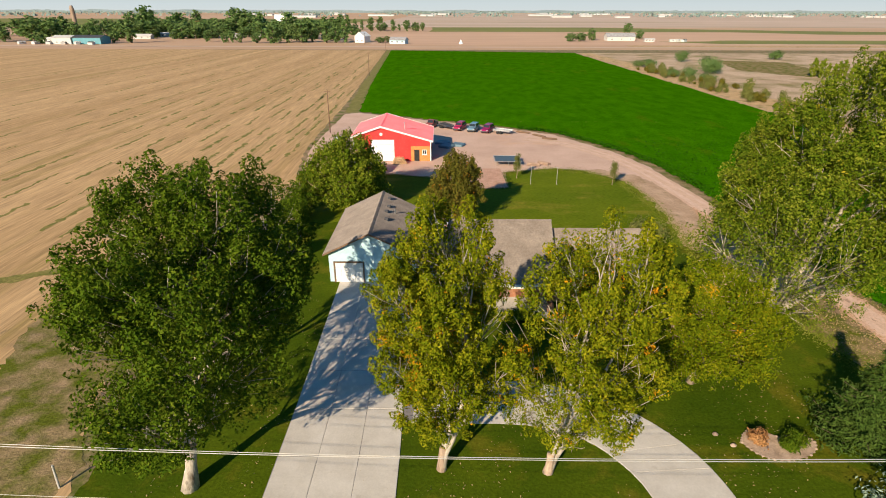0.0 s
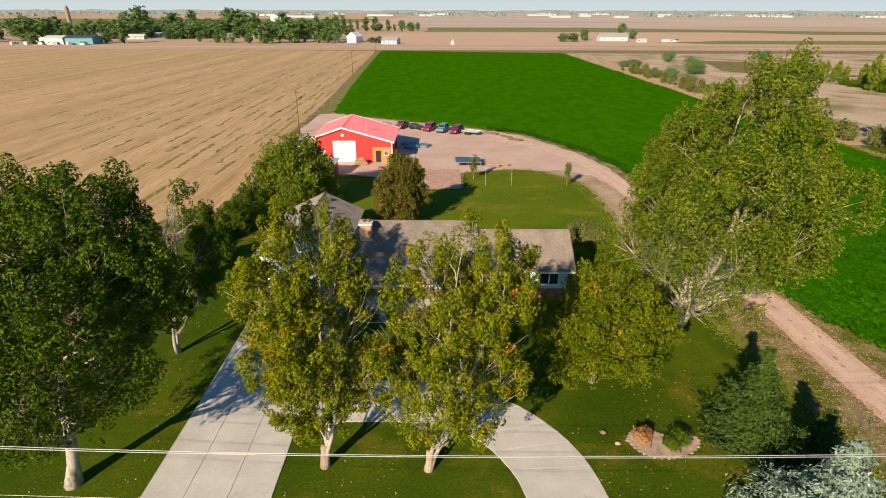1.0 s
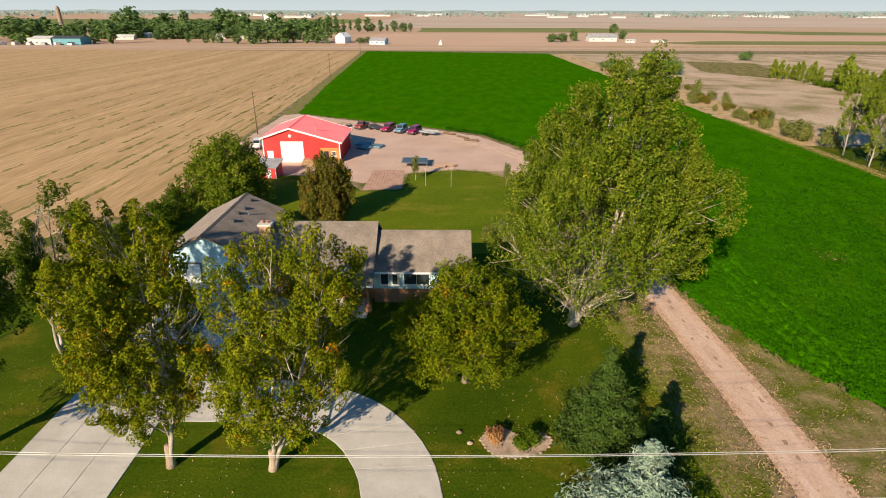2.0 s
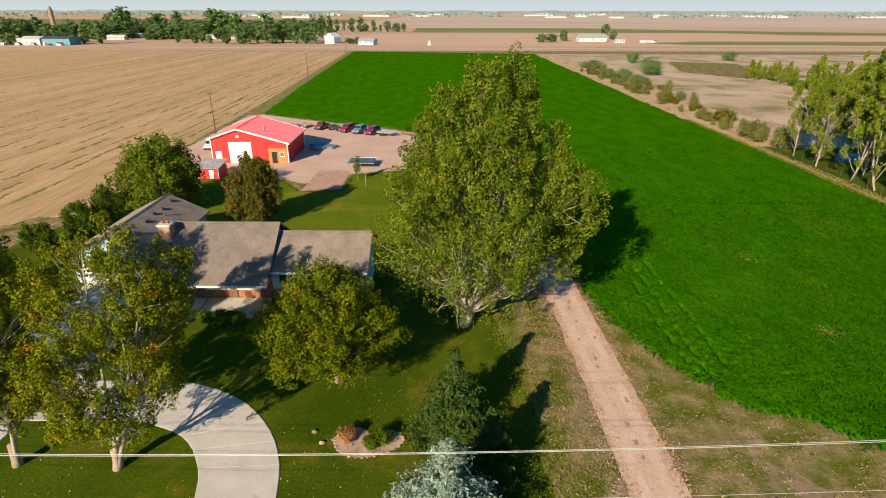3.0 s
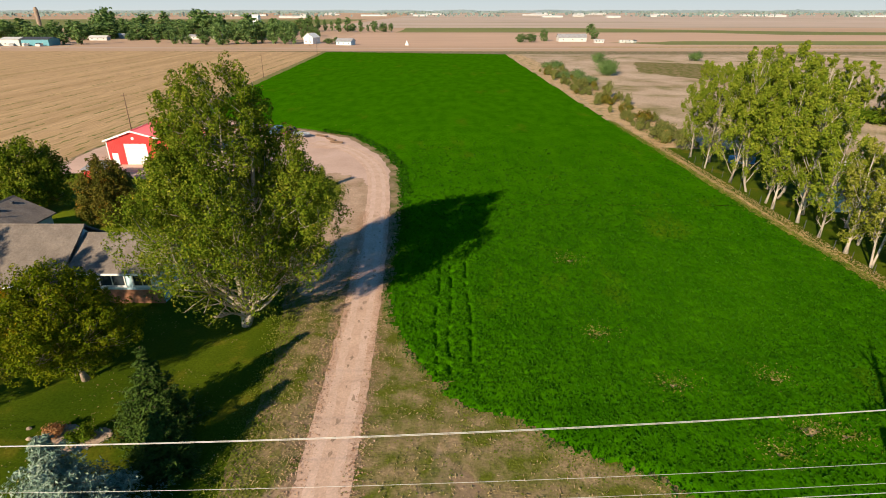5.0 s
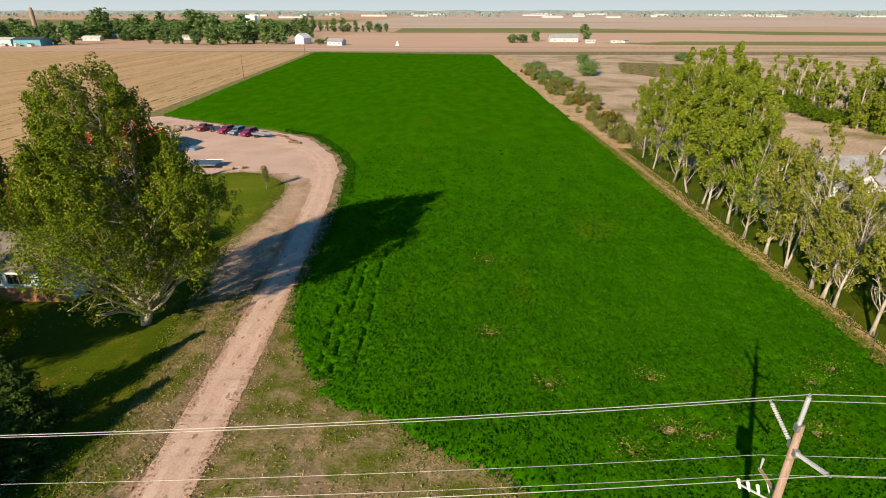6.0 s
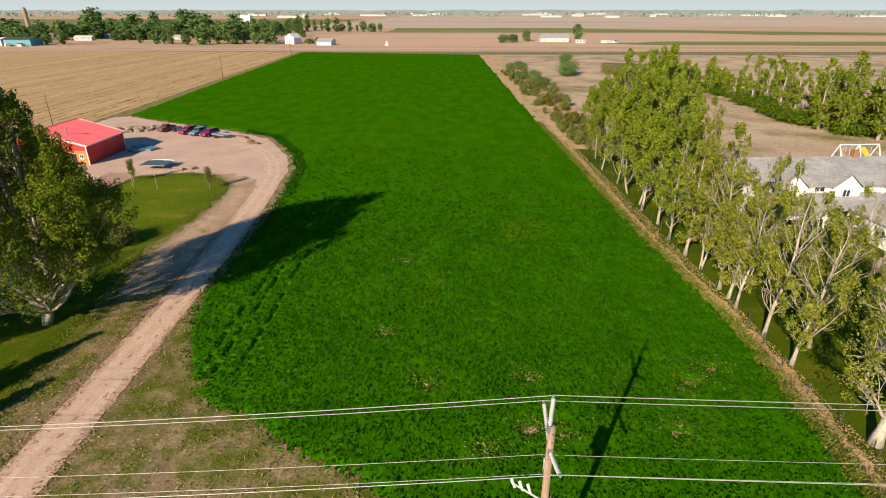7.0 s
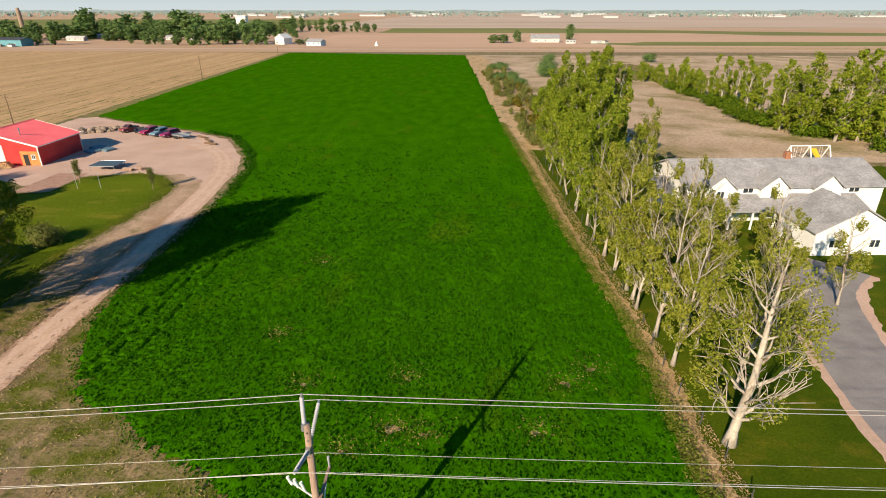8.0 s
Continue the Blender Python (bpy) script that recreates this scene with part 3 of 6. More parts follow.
TRACKS = []
STUBBLE = [(-23.0, 12), (-20.9, 22), (-24.0, 30), (-27, 40), (-27, 56), (-24, 68), (-23.0, 80), (-27, 105), (-27.6, 122), (-28.5, 160), (-31, 210), (-40, 392), (-800, 428), (-800, -100), (-23, -100)]
sheet("stubble_field", STUBBLE, 0.012, M_STUBBLE, "pale harvested stubble field with straw rows", "field", 1.2, 0.5, 3)
for k, (x, y0, y1) in enumerate(((-31.5, 88, 200), (-36.5, 74, 170), (-42.5, 66, 250), (-50, 62, 190), (-59, 60, 300), (-70, 58, 210), (-86, 70, 330), (-108, 80, 280), (-140, 90, 340), (-38, 150, 300), (-47, 205, 330), (-29.6, 100, 190), (-34, 96, 230), (-39.5, 60, 150), (-46, 60, 170), (-54.5, 70, 240), (-64, 50, 160), (-78, 48, 200), (-95, 60, 260), (-122, 70, 300), (-165, 110, 330), (-200, 130, 380))):
    y, part_no = y0, 0
    while y < y1:
        ln = 9 + 22 * abs(noise.noise((k * 3.1, part_no * 1.7, 0.5)))
        line = [(x - (yy - y0) * 0.02 + 0.25 * math.sin(yy * 0.15 + k), yy) for yy in np.arange(y, y + ln, 0.8)]
        TRACKS.append(line)
        y += ln + 6 + 26 * abs(noise.noise((k * 1.3, part_no * 2.9, 4.5)))
        part_no += 1
LAWN = [(-21.5, -16), (-20.2, 22), (-21.6, 30), (-25, 40), (-25, 58), (-22.5, 68), (-21.5, 80), (-24.5, 90), (-16, 91), (-10, 88.5), (0, 86), (4.5, 80), (10.8, 81), (11, 89.5), (20, 92), (25, 90.4), (30.3, 84), (31.2, 73), (30.0, 56), (31.5, 46), (33.5, 36), (34.2, 26), (34.8, -16)]
sheet("lawn", LAWN, 0.016, M_LAWN, "mown green lawn with worn yellow patches", "lawn", 0.5, 0.45, 5)
sheet("back_lawn", [(-20.5, 66), (-20, 80), (-22.5, 89), (-16, 90.2), (-10, 87.7), (0, 85.2), (4.2, 79.6), (11, 80.2), (11.6, 88.8), (20, 91.2), (24.6, 89.6), (29.4, 83.6), (30.2, 73), (29.2, 58), (20, 55.5), (0, 58), (-3, 64)], 0.022, M_LAWNBACK, "lighter yellow green lawn behind the house", "lawn", 0.5, 0.7, 15)
sheet("dirt_margin", [(30.2, 52), (29.6, 60), (31.0, 73), (30.0, 84), (25, 90.6), (27, 92), (33, 88), (36.2, 76), (37.2, 62), (37.4, 50), (36, 46), (33, 47)], 0.026, M_MARGIN, "worn tan dirt between lawn and track", "soil", 0.5, 1.0, 21)
YARD = [(-24, 90.5), (-16, 91.4), (-9, 88.8), (0, 86.4), (4.3, 84), (10.9, 89.9), (20, 92.4), (25.4, 90.8), (30.8, 86), (34.0, 84), (37.6, 86), (37, 94), (33.6, 105), (25, 120.4), (13, 128.8), (-7, 139), (-22.5, 148), (-26, 146), (-26.3, 122), (-26, 105)]
sheet("farmyard", YARD, 0.008, M_YARD, "dusty pinkish dirt farmyard with wheel marks", "yard", 0.6, 0.4, 9)
sheet("garden_plot", [(4.6, 80.2), (10.6, 81.2), (10.4, 92), (4.8, 92)], 0.03, M_TILLED, "bare tilled garden plot", "soil", 0.5, 0.15, 2)
ridge = Geo()
for k in range(11):
    x = 4.9 + k * 0.52
    ridge.tube([(x + 0.05 * math.sin(j * 1.7 + k), 80.6 + j * 1.4, 0.0) for j in range(9)], 0.075, 5)
ridge.thing("soil_furrows", M_TILLED, "low ridges of tilled pinkish soil", "furrow", kind="stuff")

ROADLINE = smooth_line([(40.9, -16), (40.6, 0), (40.3, 12), (40.1, 21.6), (39.9, 30), (39.4, 42), (38.9, 51), (37.8, 67), (36.0, 85), (33.0, 98), (26.5, 110), (18, 116)], 8)


def ribbon(line, half, z, wobble=0.15, seed=0.0):
    left, right = [], []
    for i, (x, y) in enumerate(line):
        a, b = line[max(0, i - 1)], line[min(len(line) - 1, i + 1)]
        d = Vector((b[0] - a[0], b[1] - a[1])).normalized()
        w = half + wobble * noise.noise((x * 0.9 + seed, y * 0.9, seed))
        left.append((x - d.y * w, y + d.x * w, z))
        w = half + wobble * noise.noise((x * 0.9, y * 0.9 + 5, seed))
        right.append((x + d.y * w, y - d.x * w, z))
    return Geo().loft([left, right], cap=False, closed=False)


def dense(line, step):
    out = []
    for (x0, y0), (x1, y1) in zip(line, line[1:]):
        n = max(1, int(math.hypot(x1 - x0, y1 - y0) / step))
        out += [(x0 + (x1 - x0) * k / n, y0 + (y1 - y0) * k / n) for k in range(n)]
    return out + [line[-1]]


sheet("weedy_verge", [(42.0, 4), (41.9, 30), (41.3, 42), (40.9, 52), (41.6, 60), (44, 52), (46, 40), (50, 32.5), (56, 28), (62, 25.5), (68, 20), (70, 8), (66, 4), (58, 14), (50, 22), (47, 26), (45.5, 20), (45, 10)], 0.012, M_WEED, "weedy green and straw verge round the crop", "verge", 0.35, 0.6, 12)
sheet("weedy_verge", [(34.0, 4), (33.8, 26), (33.2, 36), (31.0, 46), (29.6, 56), (31.5, 58), (35.2, 52), (36.4, 42), (36.6, 30), (37.0, 4)], 0.020, M_WEED, "weedy green and straw verge beside the track", "verge", 0.35, 0.5, 14)
sheet("weedy_verge", [(-30.5, 8), (-29.5, 22), (-33, 30), (-35.5, 40), (-34, 56), (-29, 68), (-24, 68), (-27, 56), (-27, 40), (-24, 30), (-20.9, 22), (-23, 8)], 0.020, M_WEED, "weedy strip between stubble and lawn", "verge", 0.5, 1.0, 17)
ribbon(dense(smooth_line([(-60, 40), (-50, 45.5), (-42, 50), (-36, 52), (-31, 58)], 6), 0.6), 0.8, 0.024, 0.9, 6.0).thing("weedy_ditch", M_REGROWTH, "green weedy ditch line crossing the stubble", "verge", kind="structure")
ribbon(dense(ROADLINE, 0.4), 1.80, 0.034, 0.22, 2.0).thing("road", M_ROAD, "pale dirt track with faint wheel ruts", "road", kind="structure")

for off in (-0.8, 0.8):
    ribbon([(x + off, y) for x, y in dense(ROADLINE, 0.4)], 0.34, 0.038, 0.25, 4.0 + off).thing("road_rut", M_RUT, "pale dusty wheel rut worn into the track", "road", kind="structure")

spot = random.Random(31)
for k in range(34):
    y = 9 + k * 1.9 + spot.uniform(-0.9, 0.9)
    x = np.interp(y, [q[1] for q in ROADLINE], [q[0] for q in ROADLINE]) + spot.choice((-0.75, 0.0, 0.1, 0.8)) + spot.gauss(0, 0.15)
    r = spot.uniform(0.10, 0.30)
    ring = [(x + r * q * math.cos(a) * 0.8, y + r * q * 1.5 * math.sin(a)) for a, q in ((i * 0.628, spot.uniform(0.45, 1.2)) for i in range(10))]
    sheet("road_spot", ring, 0.042, M_MUD, "small dark damp spot on the track", "soil", 0.12, 0.10, y)

ribbon(dense([(-24.6, 148), (-28.6, 208), (-38.0, 390)], 1.0), 1.7, 0.018, 0.9, 6.0).thing("field_edge", M_REGROWTH, "dark weedy line between stubble and crop", "verge", kind="structure")
for line in TRACKS:
    ribbon(line, 0.30, 0.018, 0.75, line[0][0]).thing("stubble_track", M_REGROWTH, "thin green regrowth line in the stubble", "regrowth", kind="structure")

# The dry strip along the crop's far side, and the neighbour's ground.
sheet("verge", [(91.5, 8), (93.2, 32), (93.6, 42), (92.4, 55), (91.4, 70), (90.4, 111), (88.0, 176), (83.6, 370), (85.8, 372), (90.4, 176), (92.5, 106), (93.3, 70), (94.2, 53), (95.1, 42), (95.1, 32), (94.2, 8)], 0.02, M_TAN, "strip of dry tan grass along the crop", "verge", 0.5, 0.6, 4)
sheet("neighbour_lawn", [(94.0, 5), (94.8, 42), (93.6, 60), (92.6, 112), (118, 108), (136, 96), (158, 100), (190, 92), (190, 5)], 0.014, M_LAWN, "shaded green lawn under the tree row", "lawn", 0.8, 0.5, 6)
sheet("pasture", [(92.8, 112), (90, 176), (86, 371), (380, 371), (330, 200), (240, 120), (136, 98), (118, 110), (98, 114)], 0.006, M_PASTURE, "dry tan pasture with bare soil", "pasture", 2.0, 1.0, 8)
sheet("scrub_strip", [(92.6, 106), (90.6, 176), (86.0, 370), (94, 370), (99, 280), (104, 190), (104, 130), (99, 112)], 0.011, M_TAN, "dry orange tan grass under the bushes", "verge", 1.2, 1.4, 27)
sheet("pasture_green", [(136, 262), (150, 318), (182, 306), (172, 258), (196, 240), (152, 236)], 0.014, M_WEED, "green damp strip in the pasture", "pasture", 2.0, 2.0, 8)
DRIVE2 = dense(smooth_line([(112, 6), (109.8, 20), (110.6, 32), (113.5, 42), (117, 50), (122, 55)], 6), 0.5)
ribbon(DRIVE2, 3.0, 0.03, 0.2, 3.0).thing("drive_neighbour", M_ASPHALT, "cracked grey asphalt drive", "drive", kind="structure")
ribbon(DRIVE2, 3.9, 0.022, 0.5, 8.0).thing("drive_shoulder", M_YARD, "bare dirt shoulder beside the asphalt", "soil", kind="structure")

# Bands of farmland towards the horizon.
def band(name, x0, x1, y0, y1, z, material, label):
    sheet(name, [(x0, y0), (x1, y0 + 4), (x1, y1), (x0, y1)], z, material, label, "field", 25, 4, y0)


M_BANDGREEN = surface("olive green far field", (0.155, 0.170, 0.035), (0.22, 0.215, 0.055), 0.01, 0.1, 0.95, 0, stretch=(0.3, 1, 1), fine_mix=0.12)
# Pale far land; part of the paleness is air haze put into the colour.
M_BANDPALE = surface("far land paled with haze", (0.48, 0.35, 0.26), (0.56, 0.43, 0.34), 0.004, 0.03, 0.95, 0, stretch=(0.2, 1, 1), third=(0.36, 0.30, 0.20), third_scale=0.006, fine_mix=0.10)
M_BANDPINK = surface("pink tan ploughed land", (0.52, 0.33, 0.22), (0.58, 0.38, 0.26), 0.006, 0.05, 0.95, 0, stretch=(0.2, 1, 1), fine_mix=0.10)
M_FARROAD = surface("pale gravel road", (0.50, 0.37, 0.27), (0.56, 0.42, 0.32), 0.02, 0.2, 0.95, 0, fine_mix=0.08)
band("field_far_pink", -60, 900, 455, 725, 0.05, M_BANDPINK, "pink tan ploughed field")
sheet("field_far_green", [(-20, 735), (360, 737), (430, 668), (720, 650), (720, 705), (485, 775), (215, 920), (-20, 915)], 0.08, M_BANDGREEN, "olive green strip of far crop", "field", 25, 4, 6)
sheet("field_far_strip", [(186, 508), (225, 476), (381, 471), (720, 476), (720, 524), (426, 532), (250, 530), (232, 512)], 0.11, M_BANDGREEN, "narrow olive strip in the ploughed land", "field", 20, 3, 9)
band("field_far_strip", 140, 700, 425, 452, 0.08, M_TAN, "dry grass strip behind the pasture")
band("field_far_pale", -150, 2600, 925, 4300, 0.05, M_BANDPALE, "far land with scattered sheds, haze paled into its colour")
band("field_far_left", -1500, -190, 880, 1700, 0.07, M_BANDGREEN, "green far field behind the village")
ribbon(dense([(-900, 446), (-200, 432), (900, 414)], 20), 4.5, 0.10, 0.5, 1.0).thing("road_far", M_FARROAD, "pale gravel road across the far end of the fields", "road", kind="structure")

# ---------------------------------------------------------------- crop
CROP = [(64.6, 19.0), (61.1, 22.9), (55.7, 25.2), (52.7, 28.0), (48.6, 29.6), (45.2, 34.7), (42.6, 41), (41.4, 47), (41.3, 54), (41.0, 69), (40.4, 79.2), (38.6, 94.2), (35.2, 105.2), (26.2, 121.2), (13.5, 129.6), (-6.5, 139.8), (-22.8, 149), (-27.0, 208), (-36.5, 391), (83.5, 370), (88.2, 176), (90.4, 111), (91.4, 70), (92.4, 55), (93.4, 41.4), (93.0, 32), (91.3, 8), (66, 8)]
edge_noise = lambda x, y: 0.55 * noise.noise((x * 0.8, y * 0.8, 1.0)) + 0.35 * noise.noise((x * 2.3, y * 2.3, 4.0))


BARE_SPOTS = [(72.8, 27.2, 0.7), (75.1, 26.7, 0.45), (69.7, 25.0, 0.4), (86.1, 32.5, 0.6), (73.6, 33.0, 0.45), (61.2, 39.3, 0.4), (65.2, 32.1, 0.4), (61.8, 54.9, 0.5), (83.0, 27.0, 0.5), (88.5, 34.5, 0.5)]


def crop_height(x, y, amount):
    h = 0.34 + amount * (0.07 * noise.noise((x * 0.5, y * 0.5, 0.0)) + 0.10 * noise.noise((x * 2.4, y * 2.4, 3.0)) + 0.12 * noise.noise((x * 5.1, y * 5.1, 6.0)))
    # Wheel tracks run along the field near the dirt track.
    for x0 in (46.8, 48.0, 49.8):
        d = abs(x - x0 - 0.12 * math.sin(y * 0.35 + x0) - 0.10 * noise.noise((x0, y * 0.9, 7.0)))
        if 33 < y < 59 and d < 0.23 and noise.noise((x0 * 3, y * 0.9, 2.0)) > -0.08:
            h -= 0.34 * min(1, 1.7 - 1.7 * d / 0.23)
    for sx, sy, sr in BARE_SPOTS:
        d = math.hypot((x - sx) * 0.7, y - sy) + 0.3 * noise.noise((x * 2, y * 2, 5.0))
        if d < sr:
            h = min(h, 0.06 + 0.2 * (d / sr) ** 4)
    return max(0.05, h)


def crop_grid(y0, y1, dx, dy, amount, x0=-40, x1=94, hole=None):
    g, index = Geo(), {}
    nx, ny = int(round((x1 - x0) / dx)), int(round((y1 - y0) / dy))
    ok = set()
    for j in range(ny):
        for i in range(nx):
            x, y = x0 + (i + 0.5) * dx, y0 + (j + 0.5) * dy
            e = edge_noise(x, y)
            if inside(x + e - 0.15, y + e * 0.6 - 0.1, CROP):
                ok.add((i, j))
    for i, j in sorted(ok):
        cx, cy = x0 + (i + 0.5) * dx, y0 + (j + 0.5) * dy
        if hole and hole[0] < cx < hole[1] and hole[2] < cy < hole[3]:
            continue
        corner = []
        for a, b in ((i, j), (i + 1, j), (i + 1, j + 1), (i, j + 1)):
            if (a, b) not in index:
                x, y = x0 + a * dx, y0 + b * dy
                whole = all((a - p, b - q) in ok for p in (0, 1) for q in (0, 1))
                rim = b in (0, ny) or (x0 > -40 and a in (0, nx))
                jx, jy = (0, 0) if rim else (0.35 * dx * noise.noise((x * 3, y * 3, 8)), 0.35 * dy * noise.noise((x * 3, y * 3, 9)))
                z = crop_height(x, y, amount) if (whole or rim) else 0.12
                index[(a, b)] = len(g.v)
                g.v.append((x + jx, y + jy, z))
            corner.append(index[(a, b)])
        g.f.append(tuple(corner))
    return g


HOLE = (43.52, 54.32, 32.12, 59.48)
crop = crop_grid(8, 74, 0.36, 0.36, 1.0, hole=HOLE)
for y0, y1, dx, dy, am, xa, xb in ((74, 134, 0.5, 0.5, 0.5, -40, 94), (134, 395, 1.0, 2.0, 0.05, -40, 94), (HOLE[2], HOLE[3], 0.15, 0.18, 1.0, HOLE[0], HOLE[1])):
    more = crop_grid(y0, y1, dx, dy, am, xa, xb)
    k = len(crop.v)
    crop.v += more.v
    crop.f += [tuple(k + i for i in f) for f in more.f]
sheet("crop_floor", [(-22.6, 149.6), (-26.9, 208), (-36.4, 390.8), (83.4, 369.8), (88.1, 176), (89.3, 140), (40, 136), (-6, 140.2)], 0.085, M_CROP, "low green growth at the foot of the alfalfa", "crop", 0.8, 0.3, 31)
crop.thing("alfalfa_field", M_CROP, "dense dark green alfalfa crop", "crop", kind="stuff", smooth=True)

for sx, sy, sr in BARE_SPOTS:
    ring = [(sx + sr * 1.25 * math.cos(a) * (1 + 0.3 * noise.noise((sx, a, 0))), sy + sr * 0.85 * math.sin(a) * (1 + 0.3 * noise.noise((sy, a, 4)))) for a in (k * 0.4488 for k in range(14))]
    sheet("bare_spot", ring, 0.10, M_TAN, "bare tan spot in the crop", "soil", 0.3, 0.12, sx)

# ---------------------------------------------------------------- driveway
def slab_part(outline, parent, z=0.035, lift=0.03):
    """One concrete slab with a worn upper edge; joints stay open round it."""
    c = (sum(p[0] for p in outline) / len(outline), sum(p[1] for p in outline) / len(outline))
    def ring(s, h):
        out = []
        for x, y in outline:
            d = math.hypot(x - c[0], y - c[1])
            out.append((c[0] + (x - c[0]) * (d - s) / d, c[1] + (y - c[1]) * (d - s) / d, h))
        return out
    part("slab", Geo().loft([ring(0.02, 0.0), ring(0.02, z + lift - 0.02), ring(0.045, z + lift)]), M_CONCRETE, parent)


drive = tagged(new("driveway"), "pale concrete driveway slabs with narrow grey joints", "driveway", kind="structure")
part("joint_bed", Geo().prism([(-9.5, -16), (-2.0, -16), (-2.0, 27), (-2.4, 36), (-2.8, 48.5), (-9.9, 48.5), (-9.6, 30)], 0.0, 0.042), M_ASPHALT, drive, "grey joint between slabs")
cols = [-9.55, -7.05, -4.5, -1.95]
rows_y = [-14.8 + 4.4 * k for k in range(15)]
rows_y[-1] = 48.5
for j in range(14):
    for i in range(3):
        ya, yb = rows_y[j], rows_y[j + 1]
        def px(c, y):
            return cols[c] - (0.35 if c == 0 else 0.85 * (c / 3)) * max(0, (y - 27) / 20)
        slab_part([(px(i, ya), ya), (px(i + 1, ya), ya), (px(i + 1, yb), yb), (px(i, yb), yb)], drive)
outer = smooth_line([(21.0, -16), (19.9, -4), (19.2, 6), (18.4, 14), (17.6, 21.4), (16.7, 25.0), (14.9, 27.9), (12.4, 30.2), (9.0, 31.8), (5.6, 32.4), (2.0, 32.3), (-2.2, 32.3)], 3)
inner = smooth_line([(16.2, -16), (15.1, -4), (14.4, 6), (13.7, 14), (12.8, 21.4), (11.6, 24.4), (9.8, 26.4), (7.2, 27.5), (4.6, 27.8), (2.0, 27.8), (0, 27.8), (-1.9, 27.8)], 3)
bed = Geo().loft([[(x, y, 0.042) for x, y in outer], [(x, y, 0.042) for x, y in inner]], cap=False, closed=False)
part("joint_bed", bed, M_ASPHALT, drive, "grey joint between slabs")
for k in range(0, len(outer) - 2, 2):
    a, b, c, d, e, f = outer[k], outer[k + 1], outer[k + 2], inner[k + 2], inner[k + 1], inner[k]
    slab_part([a, b, c, d, e, f][::-1], drive)
# The front walk and porch slab.
walkway = tagged(new("porch_slab"), "pale concrete porch and front walk", "paving", kind="structure")
slab_part([(-2.6, 40.6), (4.0, 40.6), (4.0, 45.3), (-2.6, 45.3)], walkway, 0.1)
slab_part([(4.1, 41.6), (10.4, 41.6), (10.4, 45.3), (4.1, 45.3)], walkway, 0.1)
slab_part([(-2.6, 32.5), (-0.6, 32.5), (-0.6, 40.5), (-2.6, 40.5)], walkway, 0.1)


# ---------------------------------------------------------------- buildings
def window(parent, x0, x1, z0, z1, y, out=-1, axis=1, mullions=1):
    """A window in a wall across y (axis 1) or x (axis 0): frame, sill and panes."""
    fr = Geo()
    t = 0.09
    a, b = sorted((y, y + 0.08 * out))
    def put(g, p0, p1, q0, q1, d0, d1):
        if axis == 1:
            g.box(p0, p1, d0, d1, q0, q1)
        else:
            g.box(d0, d1, p0, p1, q0, q1)
    def rim(i, d):
        corners = ((x0 + i, z0 + i), (x1 - i, z0 + i), (x1 - i, z1 - i), (x0 + i, z1 - i))
        return [(p, d, q) if axis == 1 else (d, p, q) for p, q in corners]
    fr.loft([rim(0, a), rim(t, a), rim(t, b), rim(0, b), rim(0, a)], cap=False)
    w = part("window", fr, M_WHITE, parent, "white framed window")
    for k in range(mullions):
        x = x0 + (x1 - x0) * (k + 1) / (mullions + 1)
        bar = Geo()
        put(bar, x - 0.03, x + 0.03, z0 + t, z1 - t, a, b)
        part("mullion", bar, M_WHITE, w)
    a2, b2 = sorted((y, y + 0.03 * out))
    n = mullions + 1
    for k in range(n):
        p0, p1 = x0 + t + (x1 - x0 - 2 * t) * k / n, x0 + t + (x1 - x0 - 2 * t) * (k + 1) / n
        pane = Geo()
        put(pane, p0 + 0.035, p1 - 0.035, z0 + t + 0.005, z1 - t - 0.005, a2, b2)
        part("pane", pane, M_GLASS, w)
    sill = Geo()
    a3, b3 = sorted((y, y + 0.15 * out))
    put(sill, x0 - 0.08, x1 + 0.08, z0 - 0.07, z0 - 0.005, a3, b3)
    part("sill", sill, M_WHITE, w)
    return w


def slope(parent, x0, x1, y_low, z_low, y_high, z_high, material, axis=1, thick=0.16, courses=0, name="roof", label=""):
    """One roof slope of true thickness. axis 1: the ridge runs along x; axis 0: along y, with x and y swapped."""
    low, high = (y_low, z_low), (y_high, z_high)
    outline = [(low[0], low[1] - thick), (high[0], high[1] - thick), high]
    for k in reversed(range(courses)):
        s = k / courses
        y, z = low[0] + (high[0] - low[0]) * s, low[1] + (high[1] - low[1]) * s
        if k < courses - 1:
            s1 = (k + 1) / courses
            outline.append((low[0] + (high[0] - low[0]) * s1, low[1] + (high[1] - low[1]) * s1))
        outline.append((y, z + 0.008))
    if not courses:
        outline.append(low)
    g = Geo().slab(outline, 0 if axis == 1 else 1, x0, x1)
    return part(name, g, material, parent, label)


def gable_wall(parent, a0, a1, eave, peak_at, peak, d0, d1, axis, material, label="", base=0.0, eave2=None):
    """A wall with a gable. axis 1: spans x, thickness in y from d0 to d1; axis 0: spans y."""
    pts = [(a0, base), (a1, base), (a1, eave if eave2 is None else eave2), (peak_at, peak), (a0, eave)]
    return part("wall", Geo().slab(pts, axis, d0, d1), material, parent, label)


